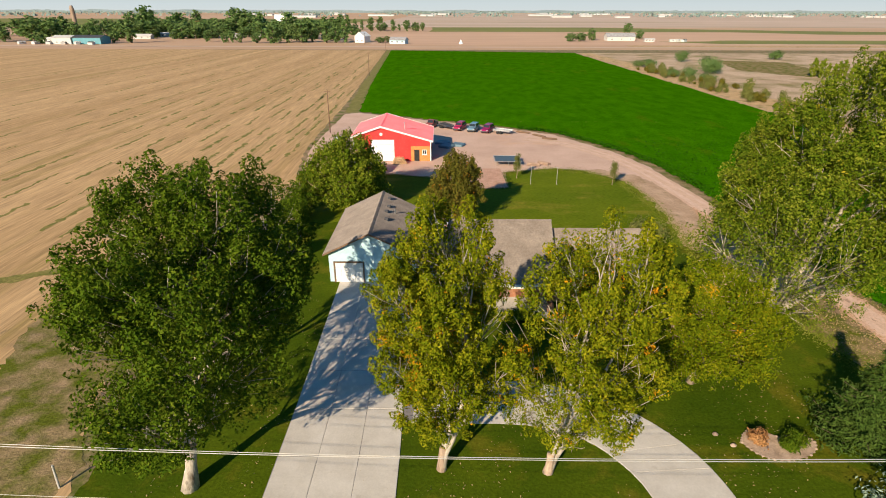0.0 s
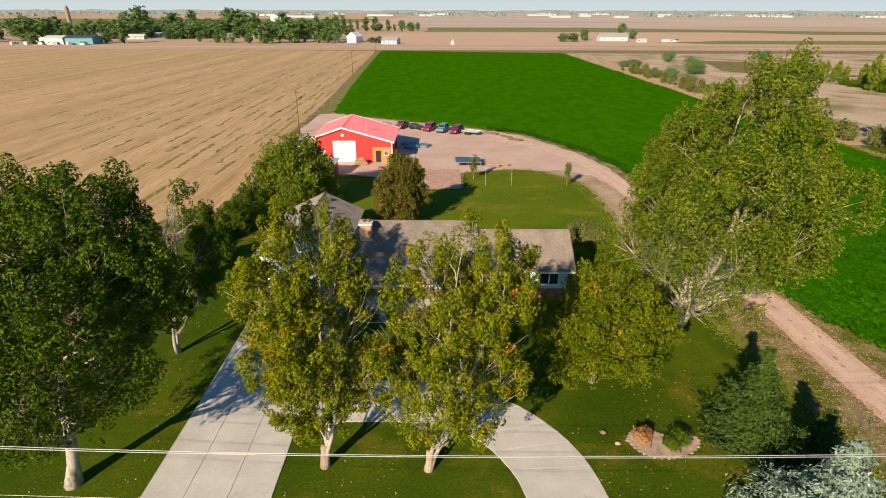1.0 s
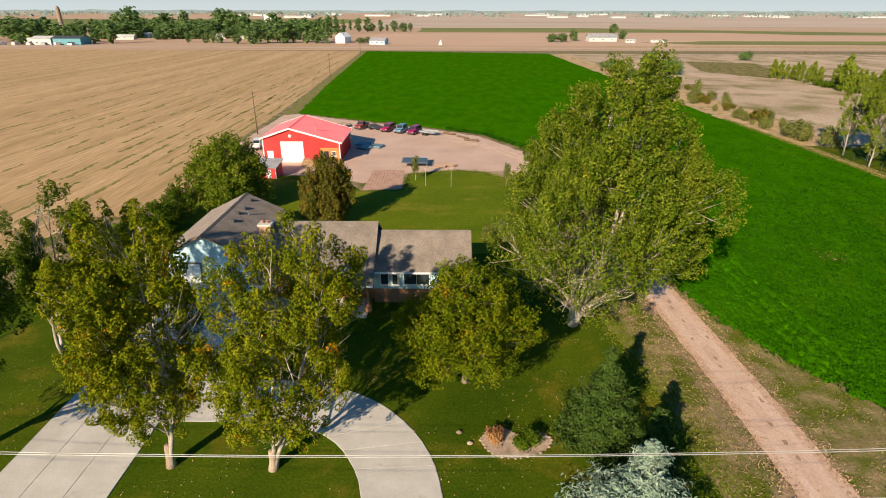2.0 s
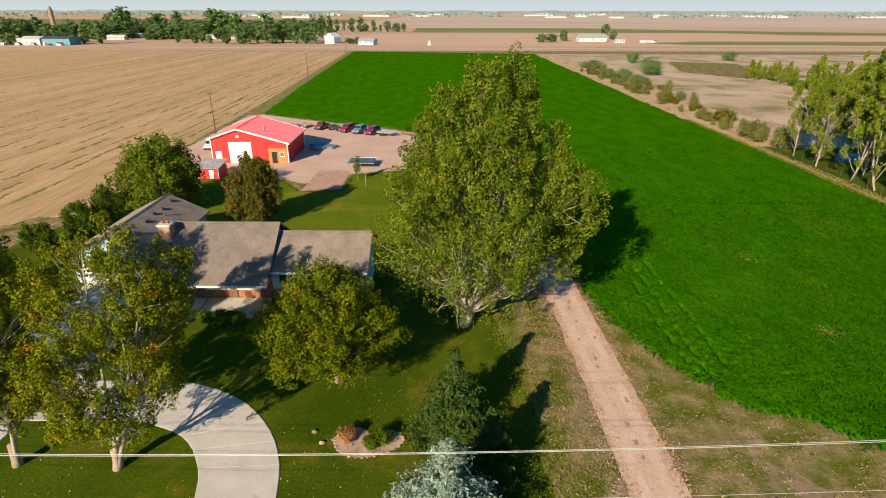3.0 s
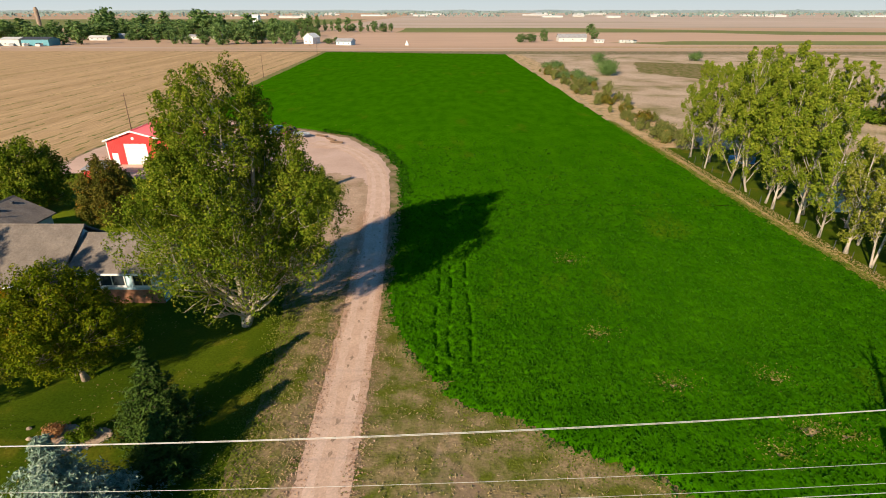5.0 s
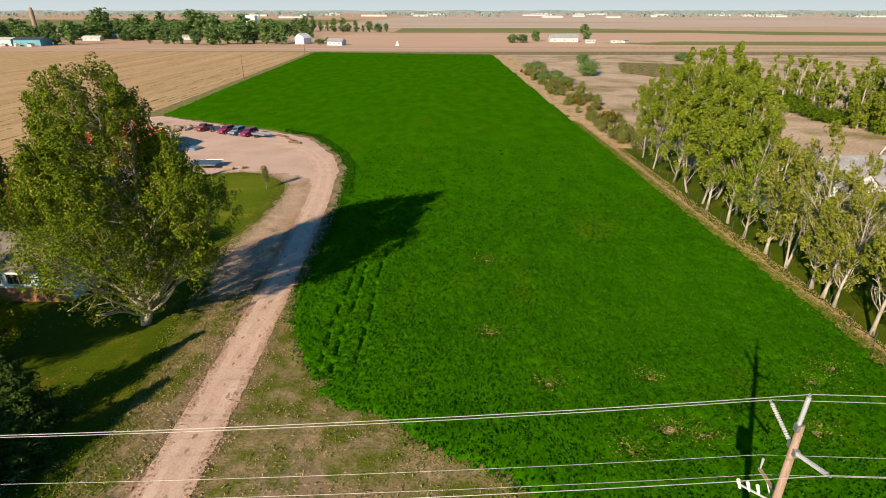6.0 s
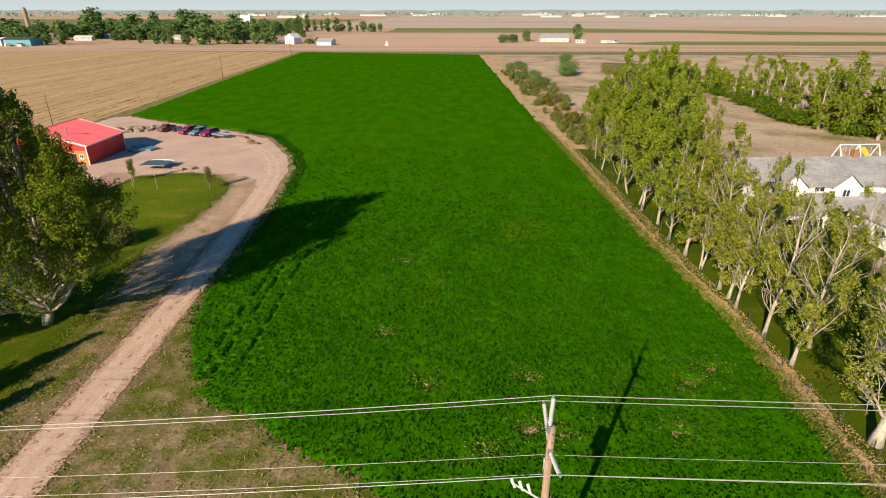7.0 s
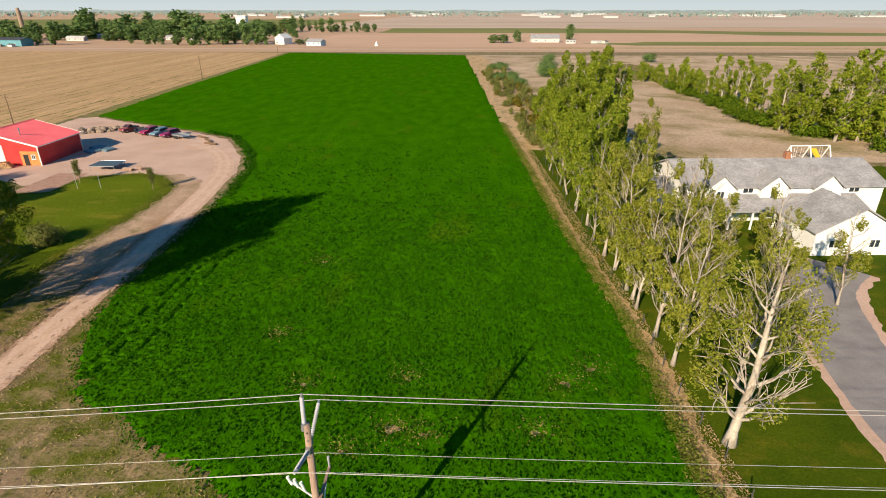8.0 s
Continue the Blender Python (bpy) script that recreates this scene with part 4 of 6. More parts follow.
def laps(parent, a0, a1, z0, z1, d, out, axis, material, step=0.24):
    """Lap boards on a wall, each standing proud at its lower edge."""
    g = Geo()
    z = z0
    while z < z1 - 0.05:
        b = min(z + step, z1)
        lo, hi = d + 0.028 * out, d + 0.004 * out
        if axis == 1:
            q = [(a0, d, z), (a1, d, z), (a1, lo, z), (a0, lo, z), (a0, d, b), (a1, d, b), (a1, hi, b), (a0, hi, b)]
        else:
            q = [(d, a0, z), (lo, a0, z), (lo, a1, z), (d, a1, z), (d, a0, b), (hi, a0, b), (hi, a1, b), (d, a1, b)]
        g.hexa(q)
        z = b
    part("siding", g, material, parent, "lap boards")


# Farmhouse: garage wing with its ridge running away, main block and lower wing with ridges across.
house = thing("farmhouse", pose(0, 0, 0.02), "long farmhouse with grey brown shingle roofs and pale blue siding", "house")
# garage wing
GX0, GX1, GR = -10.9, -2.5, -6.7
gable_wall(house, GX0, GX1, 3.2, GR, 5.2, 48.6, 48.85, 1, M_SIDING, "pale blue gable wall")
gable_wall(house, GX0, GX1, 3.2, GR, 5.2, 61.35, 61.6, 1, M_SIDING, "pale blue gable wall")
part("wall", Geo().box(GX0, GX0 + 0.25, 48.85, 61.35, 0, 3.2), M_SIDING, house)
part("wall", Geo().box(GX1 - 0.25, GX1, 48.85, 61.35, 0, 3.2), M_SIDING, house)
laps(house, GX0, GX1, 2.4, 3.12, 48.6, -1, 1, M_SIDING)
slope(house, 48.2, 61.9, -11.4, 3.2, GR, 5.45, M_SHINGLE, 0, courses=20, label="grey brown shingle slope")
slope(house, 48.2, 61.9, -2.0, 3.2, GR, 5.45, M_SHINGLE, 0, courses=20, label="grey brown shingle slope")
part("ridge_cap", Geo().slab([(GR - 0.2, 5.38), (GR + 0.2, 5.38), (GR, 5.53)], 1, 48.18, 61.92), M_SHINGLE, house)
for xa, xb in ((-11.4, GR), (-2.0, GR)):
    part("fascia", Geo().hexa([(xa, 48.12, 3.04), (xb, 48.12, 5.29), (xb, 48.19, 5.29), (xa, 48.19, 3.04), (xa, 48.12, 3.22), (xb, 48.12, 5.47), (xb, 48.19, 5.47), (xa, 48.19, 3.22)]), M_WOODDARK, house, "thin brown barge board")


def garage_door(x0, x1, h):
    d = part("garage_door", Geo().box(x0, x1, 48.52, 48.59, 0.02, h), M_WHITE, house, "white sectional garage door")
    for k in range(4):
        for i in range(4):
            w = (x1 - x0) / 4
            part("panel", Geo().soft_panel(x0 + i * w + 0.08, x0 + (i + 1) * w - 0.08, 0.1 + k * (h - 0.1) / 4, 0.02 + (k + 1) * (h - 0.1) / 4, 48.52), M_WHITE, d)
    part("door_frame", Geo().box(x0 - 0.14, x0 - 0.01, 48.44, 48.59, 0, h + 0.14).box(x1 + 0.01, x1 + 0.14, 48.44, 48.59, 0, h + 0.14).box(x0 - 0.01, x1 + 0.01, 48.44, 48.59, h + 0.01, h + 0.14), M_WOODDARK, house, "dark brown door surround")


def soft_panel(self, x0, x1, z0, z1, y):
    """A raised door panel with sloped edges, facing -y."""
    r = 0.05
    return self.loft([[(x0, y, z0), (x1, y, z0), (x1, y, z1), (x0, y, z1)], [(x0 + r, y - 0.03, z0 + r), (x1 - r, y - 0.03, z0 + r), (x1 - r, y - 0.03, z1 - r), (x0 + r, y - 0.03, z1 - r)]])


Geo.soft_panel = soft_panel
garage_door(-10.3, -7.5, 2.15)
window(house, -4.9, -3.7, 1.0, 2.2, 48.57)
for k, (dx, dy) in enumerate(((0.9, 60.2), (1.1, 57.6), (1.0, 55.8), (1.2, 53.6))):
    z = 5.45 - dx * 0.48
    part("roof_vent", Geo().soft_box(GR + dx - 0.22, GR + dx + 0.22, dy - 0.2, dy + 0.2, z - 0.12, z + 0.22, 0.06), M_DARKMETAL, house, "dark roof vent")
part("vent_pipe", Geo().tube([(GR + 1.9, 56.5, 4.3), (GR + 1.9, 56.5, 5.1)], 0.07, 8), M_STEEL, house)
# main block
HX0, HX1 = 0.2, 10.8
part("wall", Geo().box(HX0, HX1, 45.4, 45.65, 0, 3.35), M_BRICK, house, "red brown brick front wall")
part("wall", Geo().box(HX0, HX1, 51.9, 52.15, 0, 3.35), M_SIDING, house)
gable_wall(house, 45.65, 51.9, 3.3, 48.3, 6.45, HX0, HX0 + 0.25, 0, M_SIDING)
gable_wall(house, 45.65, 51.9, 3.3, 48.3, 6.45, HX1 - 0.25, HX1, 0, M_SIDING)
slope(house, -0.2, 11.05, 42.3, 3.0, 48.3, 6.92, M_SHINGLE, courses=26, label="sunlit grey brown shingle slope")
slope(house, -0.2, 11.05, 54.0, 3.2, 48.3, 6.92, M_SHINGLE, courses=20)
part("ridge_cap", Geo().slab([(48.1, 6.86), (48.5, 6.86), (48.3, 7.0)], 0, -0.22, 11.07), M_SHINGLE, house)
part("gutter", Geo().box(-0.2, 11.05, 42.18, 42.3, 2.84, 3.0), M_WHITE, house, "white eaves gutter")
part("soffit", Geo().hexa([(-0.1, 42.4, 2.78), (10.9, 42.4, 2.78), (10.9, 45.4, 2.78), (-0.1, 45.4, 2.78), (-0.1, 42.4, 2.83), (10.9, 42.4, 2.83), (10.9, 45.4, 2.83), (-0.1, 45.4, 2.83)]), M_WHITE, house)
for x in (0.1, 10.5):
    post = part("porch_post", Geo().box(x - 0.1, x + 0.1, 42.6, 42.8, 0.1, 2.78), M_WOODDARK, house, "brown timber porch post")
    part("post_base", Geo().soft_box(x - 0.28, x + 0.28, 42.42, 42.98, 0.1, 0.95, 0.03), M_BRICK, post)
for x0, x1 in ((1.1, 3.0), (3.9, 6.2), (7.0, 9.6)):
    window(house, x0, x1, 1.1, 2.4, 45.4, mullions=2)
door = part("front_door", Geo().box(6.25, 6.95, 45.3, 45.39, 0.15, 2.2), M_WOODDARK, house, "dark front door")
part("handle", Geo().box(6.32, 6.36, 45.22, 45.3, 1.1, 1.25), M_STEEL, door)
ch = part("chimney", Geo().soft_box(-0.15, 1.0, 46.4, 47.5, 3.2, 7.15, 0.05), M_CHIMNEY, house, "buff pink brick chimney")
part("cap", Geo().soft_box(-0.25, 1.1, 46.3, 47.6, 7.15, 7.32, 0.04), M_CONCRETE, ch)
for fx in (0.2, 0.65):
    part("flue", Geo().tube([(fx, 46.95, 7.3), (fx, 46.95, 7.6)], 0.14, 10), M_BRICK, ch)
part("flashing", Geo().box(-0.2, 1.05, 46.32, 46.4, 5.3, 5.75), M_STEEL, ch)
# lower wing
WX0, WX1 = 11.05, 19.6
part("wall", Geo().box(10.8, WX1, 44.6, 44.85, 0, 1.5), M_BRICK, house, "red brown brick base")
part("wall", Geo().box(10.8, WX1, 44.62, 44.85, 1.5, 3.75), M_SIDING, house)
part("wall", Geo().box(10.8, WX1, 51.3, 51.55, 0, 3.75), M_SIDING, house)
gable_wall(house, 44.85, 51.3, 3.7, 48.1, 5.75, WX1 - 0.25, WX1, 0, M_SIDING, "blue gable end in shade")
laps(house, 44.62, 51.5, 0.4, 3.7, WX1, 1, 0, M_SIDING, 0.3)
slope(house, WX0, 20.1, 43.7, 3.72, 48.1, 6.1, M_SHINGLE, courses=18, label="sunlit grey brown shingle slope")
slope(house, WX0, 20.1, 52.5, 3.72, 48.1, 6.1, M_SHINGLE, courses=18)
part("ridge_cap", Geo().slab([(47.9, 6.05), (48.3, 6.05), (48.1, 6.18)], 0, WX0, 20.12), M_SHINGLE, house)
part("gutter", Geo().box(WX0, 20.1, 43.58, 43.7, 3.54, 3.7), M_WHITE, house, "white eaves gutter")
for ya in (43.7, 52.5):
    part("fascia", Geo().hexa([(20.1, ya, 3.5), (20.17, ya, 3.5), (20.17, 48.1, 5.88), (20.1, 48.1, 5.88), (20.1, ya, 3.74), (20.17, ya, 3.74), (20.17, 48.1, 6.12), (20.1, 48.1, 6.12)]), M_WOODDARK, house, "thin brown barge board")
for x0, x1 in ((11.4, 12.3), (12.5, 13.2), (13.6, 16.2), (16.9, 18.8)):
    window(house, x0, x1, 1.9, 3.3, 44.6, mullions=1 if x1 - x0 > 1 else 0)
window(house, 47.7, 48.5, 4.0, 4.9, WX1 + 0.02, 1, 0, 0)
part("wall", Geo().box(-2.48, 0.2, 46.6, 46.85, 0, 2.9), M_SIDING, house, "pale blue link wall")
slope(house, -1.95, 0.3, 45.9, 2.75, 48.9, 3.7, M_SHINGLE, courses=8)
window(house, -2.1, -0.8, 0.9, 2.1, 46.6)

# Red machine shed.
shed = thing("machine_shed", pose(-15.9, 97.0, 0.02, 0, 0, 0.6), "red steel machine shed with white trim and a faded red roof", "shed")
SW, SD, PK, EL, ER = 14.0, 12.7, 5.05, 4.55, 3.75
gable_wall(shed, 0, SW, EL, PK, 6.15, 0, 0.2, 1, M_RED, "bright red ribbed front wall", eave2=ER)
gable_wall(shed, 0, SW, EL, PK, 6.15, SD - 0.2, SD, 1, M_RED, eave2=ER)
part("wall", Geo().box(0, 0.2, 0.2, SD - 0.2, 0, EL), M_RED, shed)
part("wall", Geo().box(SW - 0.2, SW, 0.2, SD - 0.2, 0, ER), M_RED, shed, "red side wall in shade")
ribs = Geo()
for k in range(47):
    x = 0.15 + k * 0.3
    top = EL + (6.15 - EL) * x / PK if x < PK else 6.15 - (6.15 - ER) * (x - PK) / (SW - PK)
    if not (3.35 < x < 7.25) and not (0.45 < x < 1.95) and x < 10.4:
        ribs.box(x - 0.03, x + 0.03, -0.03, 0, 0, top - 0.15)
    elif 3.35 < x < 7.25:
        ribs.box(x - 0.03, x + 0.03, -0.03, 0, 3.75, top - 0.15)
    elif x >= 10.4:
        ribs.box(x - 0.03, x + 0.03, -0.03, 0, 2.75, top - 0.15)
    else:
        ribs.box(x - 0.03, x + 0.03, -0.03, 0, 2.3, top - 0.15)
for k in range(41):
    y = 0.3 + k * 0.3
    ribs.box(SW, SW + 0.03, y - 0.03, y + 0.03, 0, ER - 0.1)
part("cladding_rib", ribs, M_RED, shed)
slope(shed, -0.35, SD + 0.35, -0.45, EL - 0.02, PK, 6.4, M_REDROOF, 0, 0.1, label="faded red steel roof slope")
slope(shed, -0.35, SD + 0.35, SW + 0.45, ER - 0.02, PK, 6.4, M_REDROOF, 0, 0.1, label="faded red steel roof slope")
part("ridge_cap", Geo().slab([(PK - 0.25, 6.36), (PK + 0.25, 6.36), (PK, 6.5)], 1, -0.37, SD + 0.37), M_REDROOF, shed)
for y in (-0.42, SD + 0.36):
    for xa, za in ((-0.48, EL), (SW + 0.48, ER)):
        part("trim", Geo().hexa([(xa, y, za - 0.28), (PK, y, 6.13), (PK, y + 0.07, 6.13), (xa, y + 0.07, za - 0.28), (xa, y, za + 0.03), (PK, y, 6.44), (PK, y + 0.07, 6.44), (xa, y + 0.07, za + 0.03)]), M_WHITE, shed, "white gable trim")
for x, y, h in ((0.0, 0.0, EL), (SW, 0.0, ER), (SW, SD, ER), (0.0, SD, EL)):
    part("corner_trim", Geo().box(x - 0.09, x + 0.09, y - 0.07, y + 0.07, 0, h - 0.2), M_WHITE, shed, "white corner trim")
for x, z in ((-0.45, EL), (SW + 0.45, ER)):
    part("gutter", Geo().box(x - 0.06, x + 0.06, -0.36, SD + 0.36, z - 0.2, z - 0.04), M_WHITE, shed)
od = part("overhead_door", Geo().box(3.4, 7.2, -0.09, -0.01, 0.02, 3.7), M_WHITE, shed, "white sectional overhead door")
for k in range(1, 6):
    part("rail", Geo().box(3.42, 7.18, -0.105, -0.09, k * 0.615 - 0.015, k * 0.615 + 0.015), M_STEEL, od)
part("door_frame", Geo().box(3.22, 3.38, -0.1, 0, 0, 3.9).box(7.22, 7.38, -0.1, 0, 0, 3.9).box(3.38, 7.22, -0.1, 0, 3.73, 3.9), M_WHITE, shed)
wd = part("walk_door", Geo().box(0.65, 1.75, -0.07, 0, 0.02, 2.15), M_WHITE, shed, "white walk door")
part("handle", Geo().box(1.55, 1.62, -0.14, -0.07, 1.0, 1.1), M_STEEL, wd)
for k in range(9):
    part("cedar_board", Geo().box(10.42, 13.85, -0.05, 0, 0.02 + k * 0.3, 0.31 + k * 0.3), M_CEDAR, shed)
# Closed black panel; its colour stands in for the unlit inside of an open doorway.
dd = part("walk_door", Geo().box(11.0, 11.95, -0.11, -0.055, 0.02, 2.1), M_RUBBER, shed, "black panel painted as the open doorway's dark inside")
part("door_frame", Geo().box(10.9, 10.99, -0.12, -0.05, 0, 2.2).box(11.96, 12.05, -0.12, -0.05, 0, 2.2).box(10.99, 11.96, -0.12, -0.05, 2.11, 2.2), M_CEDAR, dd)
window(shed, 12.5, 13.3, 1.2, 2.1, -0.06)
part("emblem", Geo().tube([(PK, -0.06, 4.9), (PK, -0.01, 4.9)], 0.28, 12), M_WHITE, shed, "round pale emblem")
st = part("stove_pipe", Geo().tube([(9.2, 3.0, 4.9), (9.2, 3.0, 6.4)], 0.11, 10), M_STEEL, shed, "steel stove pipe")
part("cap", Geo().tube([(9.2, 3.0, 6.42), (9.2, 3.0, 6.55)], [0.2, 0.06], 10), M_STEEL, st)


# ---------------------------------------------------------------- power line
def sag(x0, x1, z0, z1, drop, n=28):
    return [(x0 + (x1 - x0) * t, z0 + (z1 - z0) * t - 4 * drop * t * (1 - t)) for t in (k / n for k in range(n + 1))]


def conductor(y, z, drop, r, label):
    g = Geo()
    pts = sag(-51, 71.2, z, z, drop)[:-1] + sag(71.2, 141, z, z - 0.2, drop * 0.13, 14)[:-1] + sag(141, 230, z - 0.2, z - 0.2, drop * 0.4, 14)
    g.tube([(x, y, h) for x, h in pts], r, 5)
    return g.thing("power_line", M_WIRE, label, "wire", "wires of the power line")


for y, z in ((14.2, 13.62), (16.2, 11.72), (12.2, 11.62)):
    conductor(y, z, 3.2, 0.014, "pale aluminium conductor strung between poles")
for y, z in ((15.9, 8.95), (15.5, 8.2), (12.5, 9.0)):
    conductor(y, z, 2.9, 0.010, "thin service wire strung below the conductors")


def utility_pole(x):
    p = thing("utility_pole", pose(x, 14.2, 0), "weathered timber power pole with pale line post insulators", "utility pole", "poles of the power line")
    part("shaft", Geo().tube([(0, 0, -0.3), (0, 0, 6), (0, 0, 12.15)], [0.21, 0.18, 0.14], 12), M_POLE, p, "weathered brown timber shaft", True)
    for z in (11.8, 11.4):
        part("bolt", Geo().tube([(0, -0.2, z), (0, 0.2, z)], 0.03, 6), M_STEEL, p)

    def insulator(a, b, sheds=18):
        a, b = Vector(a), Vector(b)
        rings, rr = [], []
        for k in range(sheds * 2 + 1):
            rings.append(a.lerp(b, k / (sheds * 2)))
            rr.append(0.045 if k % 2 == 0 else 0.095)
        i = part("insulator", Geo().tube(rings, rr, 9), M_POLYMER, p, "pale ribbed line post insulator")
        d = (b - a).normalized()
        part("clamp", Geo().tube([b - d * 0.02, b + d * 0.14], [0.06, 0.05], 8), M_STEEL, i)
        part("base_plate", Geo().box(a.x - 0.1, a.x + 0.1, a.y - 0.12, a.y + 0.12, a.z - 0.16, a.z + 0.16), M_STEEL, i)
    insulator((-0.1, 0, 12.0), (-0.06, 0, 13.5))
    insulator((0, 0.17, 11.0), (0, 1.9, 11.62))
    insulator((0, -0.17, 10.9), (0, -1.9, 11.54))
    part("crossarm", Geo().box(0.16, 0.28, -1.75, 1.75, 8.05, 8.17), M_POLE, p, "grey timber crossarm")
    for s in (-1, 1):
        part("brace", Geo().tube([(0.22, s * 1.1, 8.05), (0.22, s * 0.1, 7.2)], 0.03, 5), M_STEEL, p)
        part("pin_insulator", Geo().tube([(0.22, s * 1.68, 8.17), (0.22, s * 1.68, 8.75)], [0.03, 0.06], 8), M_POLYMER, p)
        can = part("transformer", Geo().tube([(-0.42, s * 0.33, 6.2), (-0.42, s * 0.33, 7.25), (-0.42, s * 0.33, 7.32)], [0.29, 0.29, 0.2], 14), M_STEEL, p, "grey transformer can", True)
        part("bushing", Geo().tube([(-0.42, s * 0.33, 7.3), (-0.42, s * 0.33, 7.6)], [0.06, 0.03], 8), M_POLYMER, can)
    arm = part("cutout_arm", Geo().tube([(-0.15, 0.1, 8.0), (-1.25, 0.6, 8.35)], 0.05, 6), M_POLYMER, p, "pale fibreglass bracket")
    for k in range(3):
        part("cutout", Geo().tube([(-0.55 - k * 0.33, 0.3 + k * 0.15, 8.15), (-0.7 - k * 0.33, 0.32 + k * 0.15, 8.6)], [0.05, 0.08], 8), M_WHITE, arm, "white fuse cutout")
    return p


first_pole = utility_pole(71.2)
copy_thing(first_pole, pose(-51, 14.2, 0))
copy_thing(first_pole, pose(141, 14.2, -0.2))


def field_pole(x, y, h):
    p = thing("field_pole", pose(x, y, 0), "slim brown timber pole at the stubble edge", "utility pole", "poles along the field edge")
    part("shaft", Geo().tube([(0, 0, -0.2), (0.05, 0, h)], [0.14, 0.09], 9), M_WOODDARK, p, smooth=True)
    part("crossarm", Geo().box(-0.7, 0.7, -0.05, 0.05, h - 0.6, h - 0.5), M_WOODDARK, p)
    return p


for x, y, h in ((-25.3, 122, 9.6), (-31.5, 238, 9.5), (-37.5, 367, 9.5), (-63, 455, 9)):
    field_pole(x, y, h)


# ---------------------------------------------------------------- vehicles and yard things
def car(x, y, turn, colour, label, kind="suv"):
    """A parked car: lofted body and cabin, wheels with rims, glass, lamps. Its nose points along local -y."""
    root = thing("car", pose(x, y, 0.05, 0, 0, turn), label, "car", "vehicles parked in the yard")
    m = paint(label.split(",")[0], colour)
    L, W = 4.7, 0.92

    def ring(s, zlo, zhi, y0):
        return [(-W * s, y0, zlo), (W * s, y0, zlo), (W * s * 1.02, y0, (zlo + zhi) / 2), (W * s * 0.94, y0, zhi), (-W * s * 0.94, y0, zhi), (-W * s * 1.02, y0, (zlo + zhi) / 2)]
    prof = [(-2.35, 0.86, 0.45, 0.75), (-2.2, 0.97, 0.32, 0.92), (-1.0, 1.0, 0.28, 1.02), (1.6, 1.0, 0.28, 1.06), (2.25, 0.97, 0.32, 1.02), (2.35, 0.9, 0.45, 0.85)]
    part("body", Geo().loft([ring(s, a, b, yy) for yy, s, a, b in prof]), m, root, smooth=False)
    back = 2.2 if kind == "suv" else 0.75
    cab = [(-1.05, 0.86, 1.0, 1.06), (-0.35, 0.80, 1.0, 1.68), (back - 0.35, 0.78, 1.0, 1.70), (back, 0.84, 1.0, 1.1)]
    c = part("cabin", Geo().loft([ring(s, a, b, yy) for yy, s, a, b in cab]), m, root)
    part("windscreen", Geo().poly([(-0.70, -1.02, 1.14), (0.70, -1.02, 1.14), (0.64, -0.42, 1.63), (-0.64, -0.42, 1.63)]), M_GLASS, c)
    for s in (-1, 1):
        x1, x0 = s * 0.80, s * 0.83
        part("side_window", Geo().poly([(x0, -0.7, 1.12), (x0, back - 0.3, 1.12), (x1, back - 0.5, 1.58), (x1, -0.3, 1.58)]), M_GLASS, c)
    for sx in (-1, 1):
        for yy in (-1.45, 1.45):
            w = part("wheel", Geo().tube([(sx * 0.72, yy, 0.33), (sx * 0.95, yy, 0.33)], 0.34, 14), M_RUBBER, root, "black tyre")
            part("rim", Geo().tube([(sx * 0.94, yy, 0.33), (sx * 0.965, yy, 0.33)], 0.2, 10), M_STEEL, w)
        part("headlight", Geo().box(sx * 0.72 - 0.16, sx * 0.72 + 0.16, -2.36, -2.3, 0.66, 0.8), M_POLYMER, root, "pale headlight")
    part("bumper", Geo().soft_box(-0.85, 0.85, -2.44, -2.3, 0.38, 0.58, 0.03), M_DARKMETAL, root)
    if kind == "pickup":
        part("truck_bed", Geo().box(-0.75, 0.75, 0.9, 2.2, 1.065, 1.09), M_DARKMETAL, root)
    return root


car(-2.5, 128.8, -20, (0.26, 0.05, 0.04), "old rusty red pickup, parked", "pickup")
car(4.1, 125.9, -22, (0.34, 0.015, 0.07), "crimson estate car, parked in the dirt yard")
car(7.2, 124.5, -18, (0.14, 0.24, 0.32), "teal blue estate car, parked in the dirt yard")
car(10.4, 123.2, -24, (0.26, 0.012, 0.09), "dark wine red estate car, parked in the dirt yard")
car(-21.0, 108.5, 8, (0.72, 0.72, 0.70), "white van, parked beside the shed")


def trailer(x, y, turn, label, material):
    t = thing("trailer", pose(x, y, 0.05, 0, 0, turn), label, "trailer", "trailers in the yard")
    part("deck", Geo().box(-1.0, 1.0, -2.0, 2.0, 0.55, 0.65), material, t)
    part("side_rail", Geo().box(-1.04, -0.98, -2, 2, 0.66, 0.95).box(0.98, 1.04, -2, 2, 0.66, 0.95).box(-0.97, 0.97, 1.95, 2.0, 0.66, 0.95), material, t)
    part("drawbar", Geo().tube([(-0.6, -2.0, 0.58), (0, -3.2, 0.5)], 0.05, 6).tube([(0.6, -2.0, 0.58), (0, -3.2, 0.5)], 0.05, 6), M_DARKMETAL, t)
    for s in (-1, 1):
        for yy in (0.1, 0.8):
            part("wheel", Geo().tube([(s * 1.06, yy, 0.32), (s * 1.28, yy, 0.32)], 0.32, 12), M_RUBBER, t)
        part("mudguard", Geo().box(min(s * 1.05, s * 1.3), max(s * 1.05, s * 1.3), -0.35, 1.25, 0.68, 0.72), material, t)
    return t


trailer(0.9, 127.6, 30, "dark steel utility trailer", M_DARKMETAL)
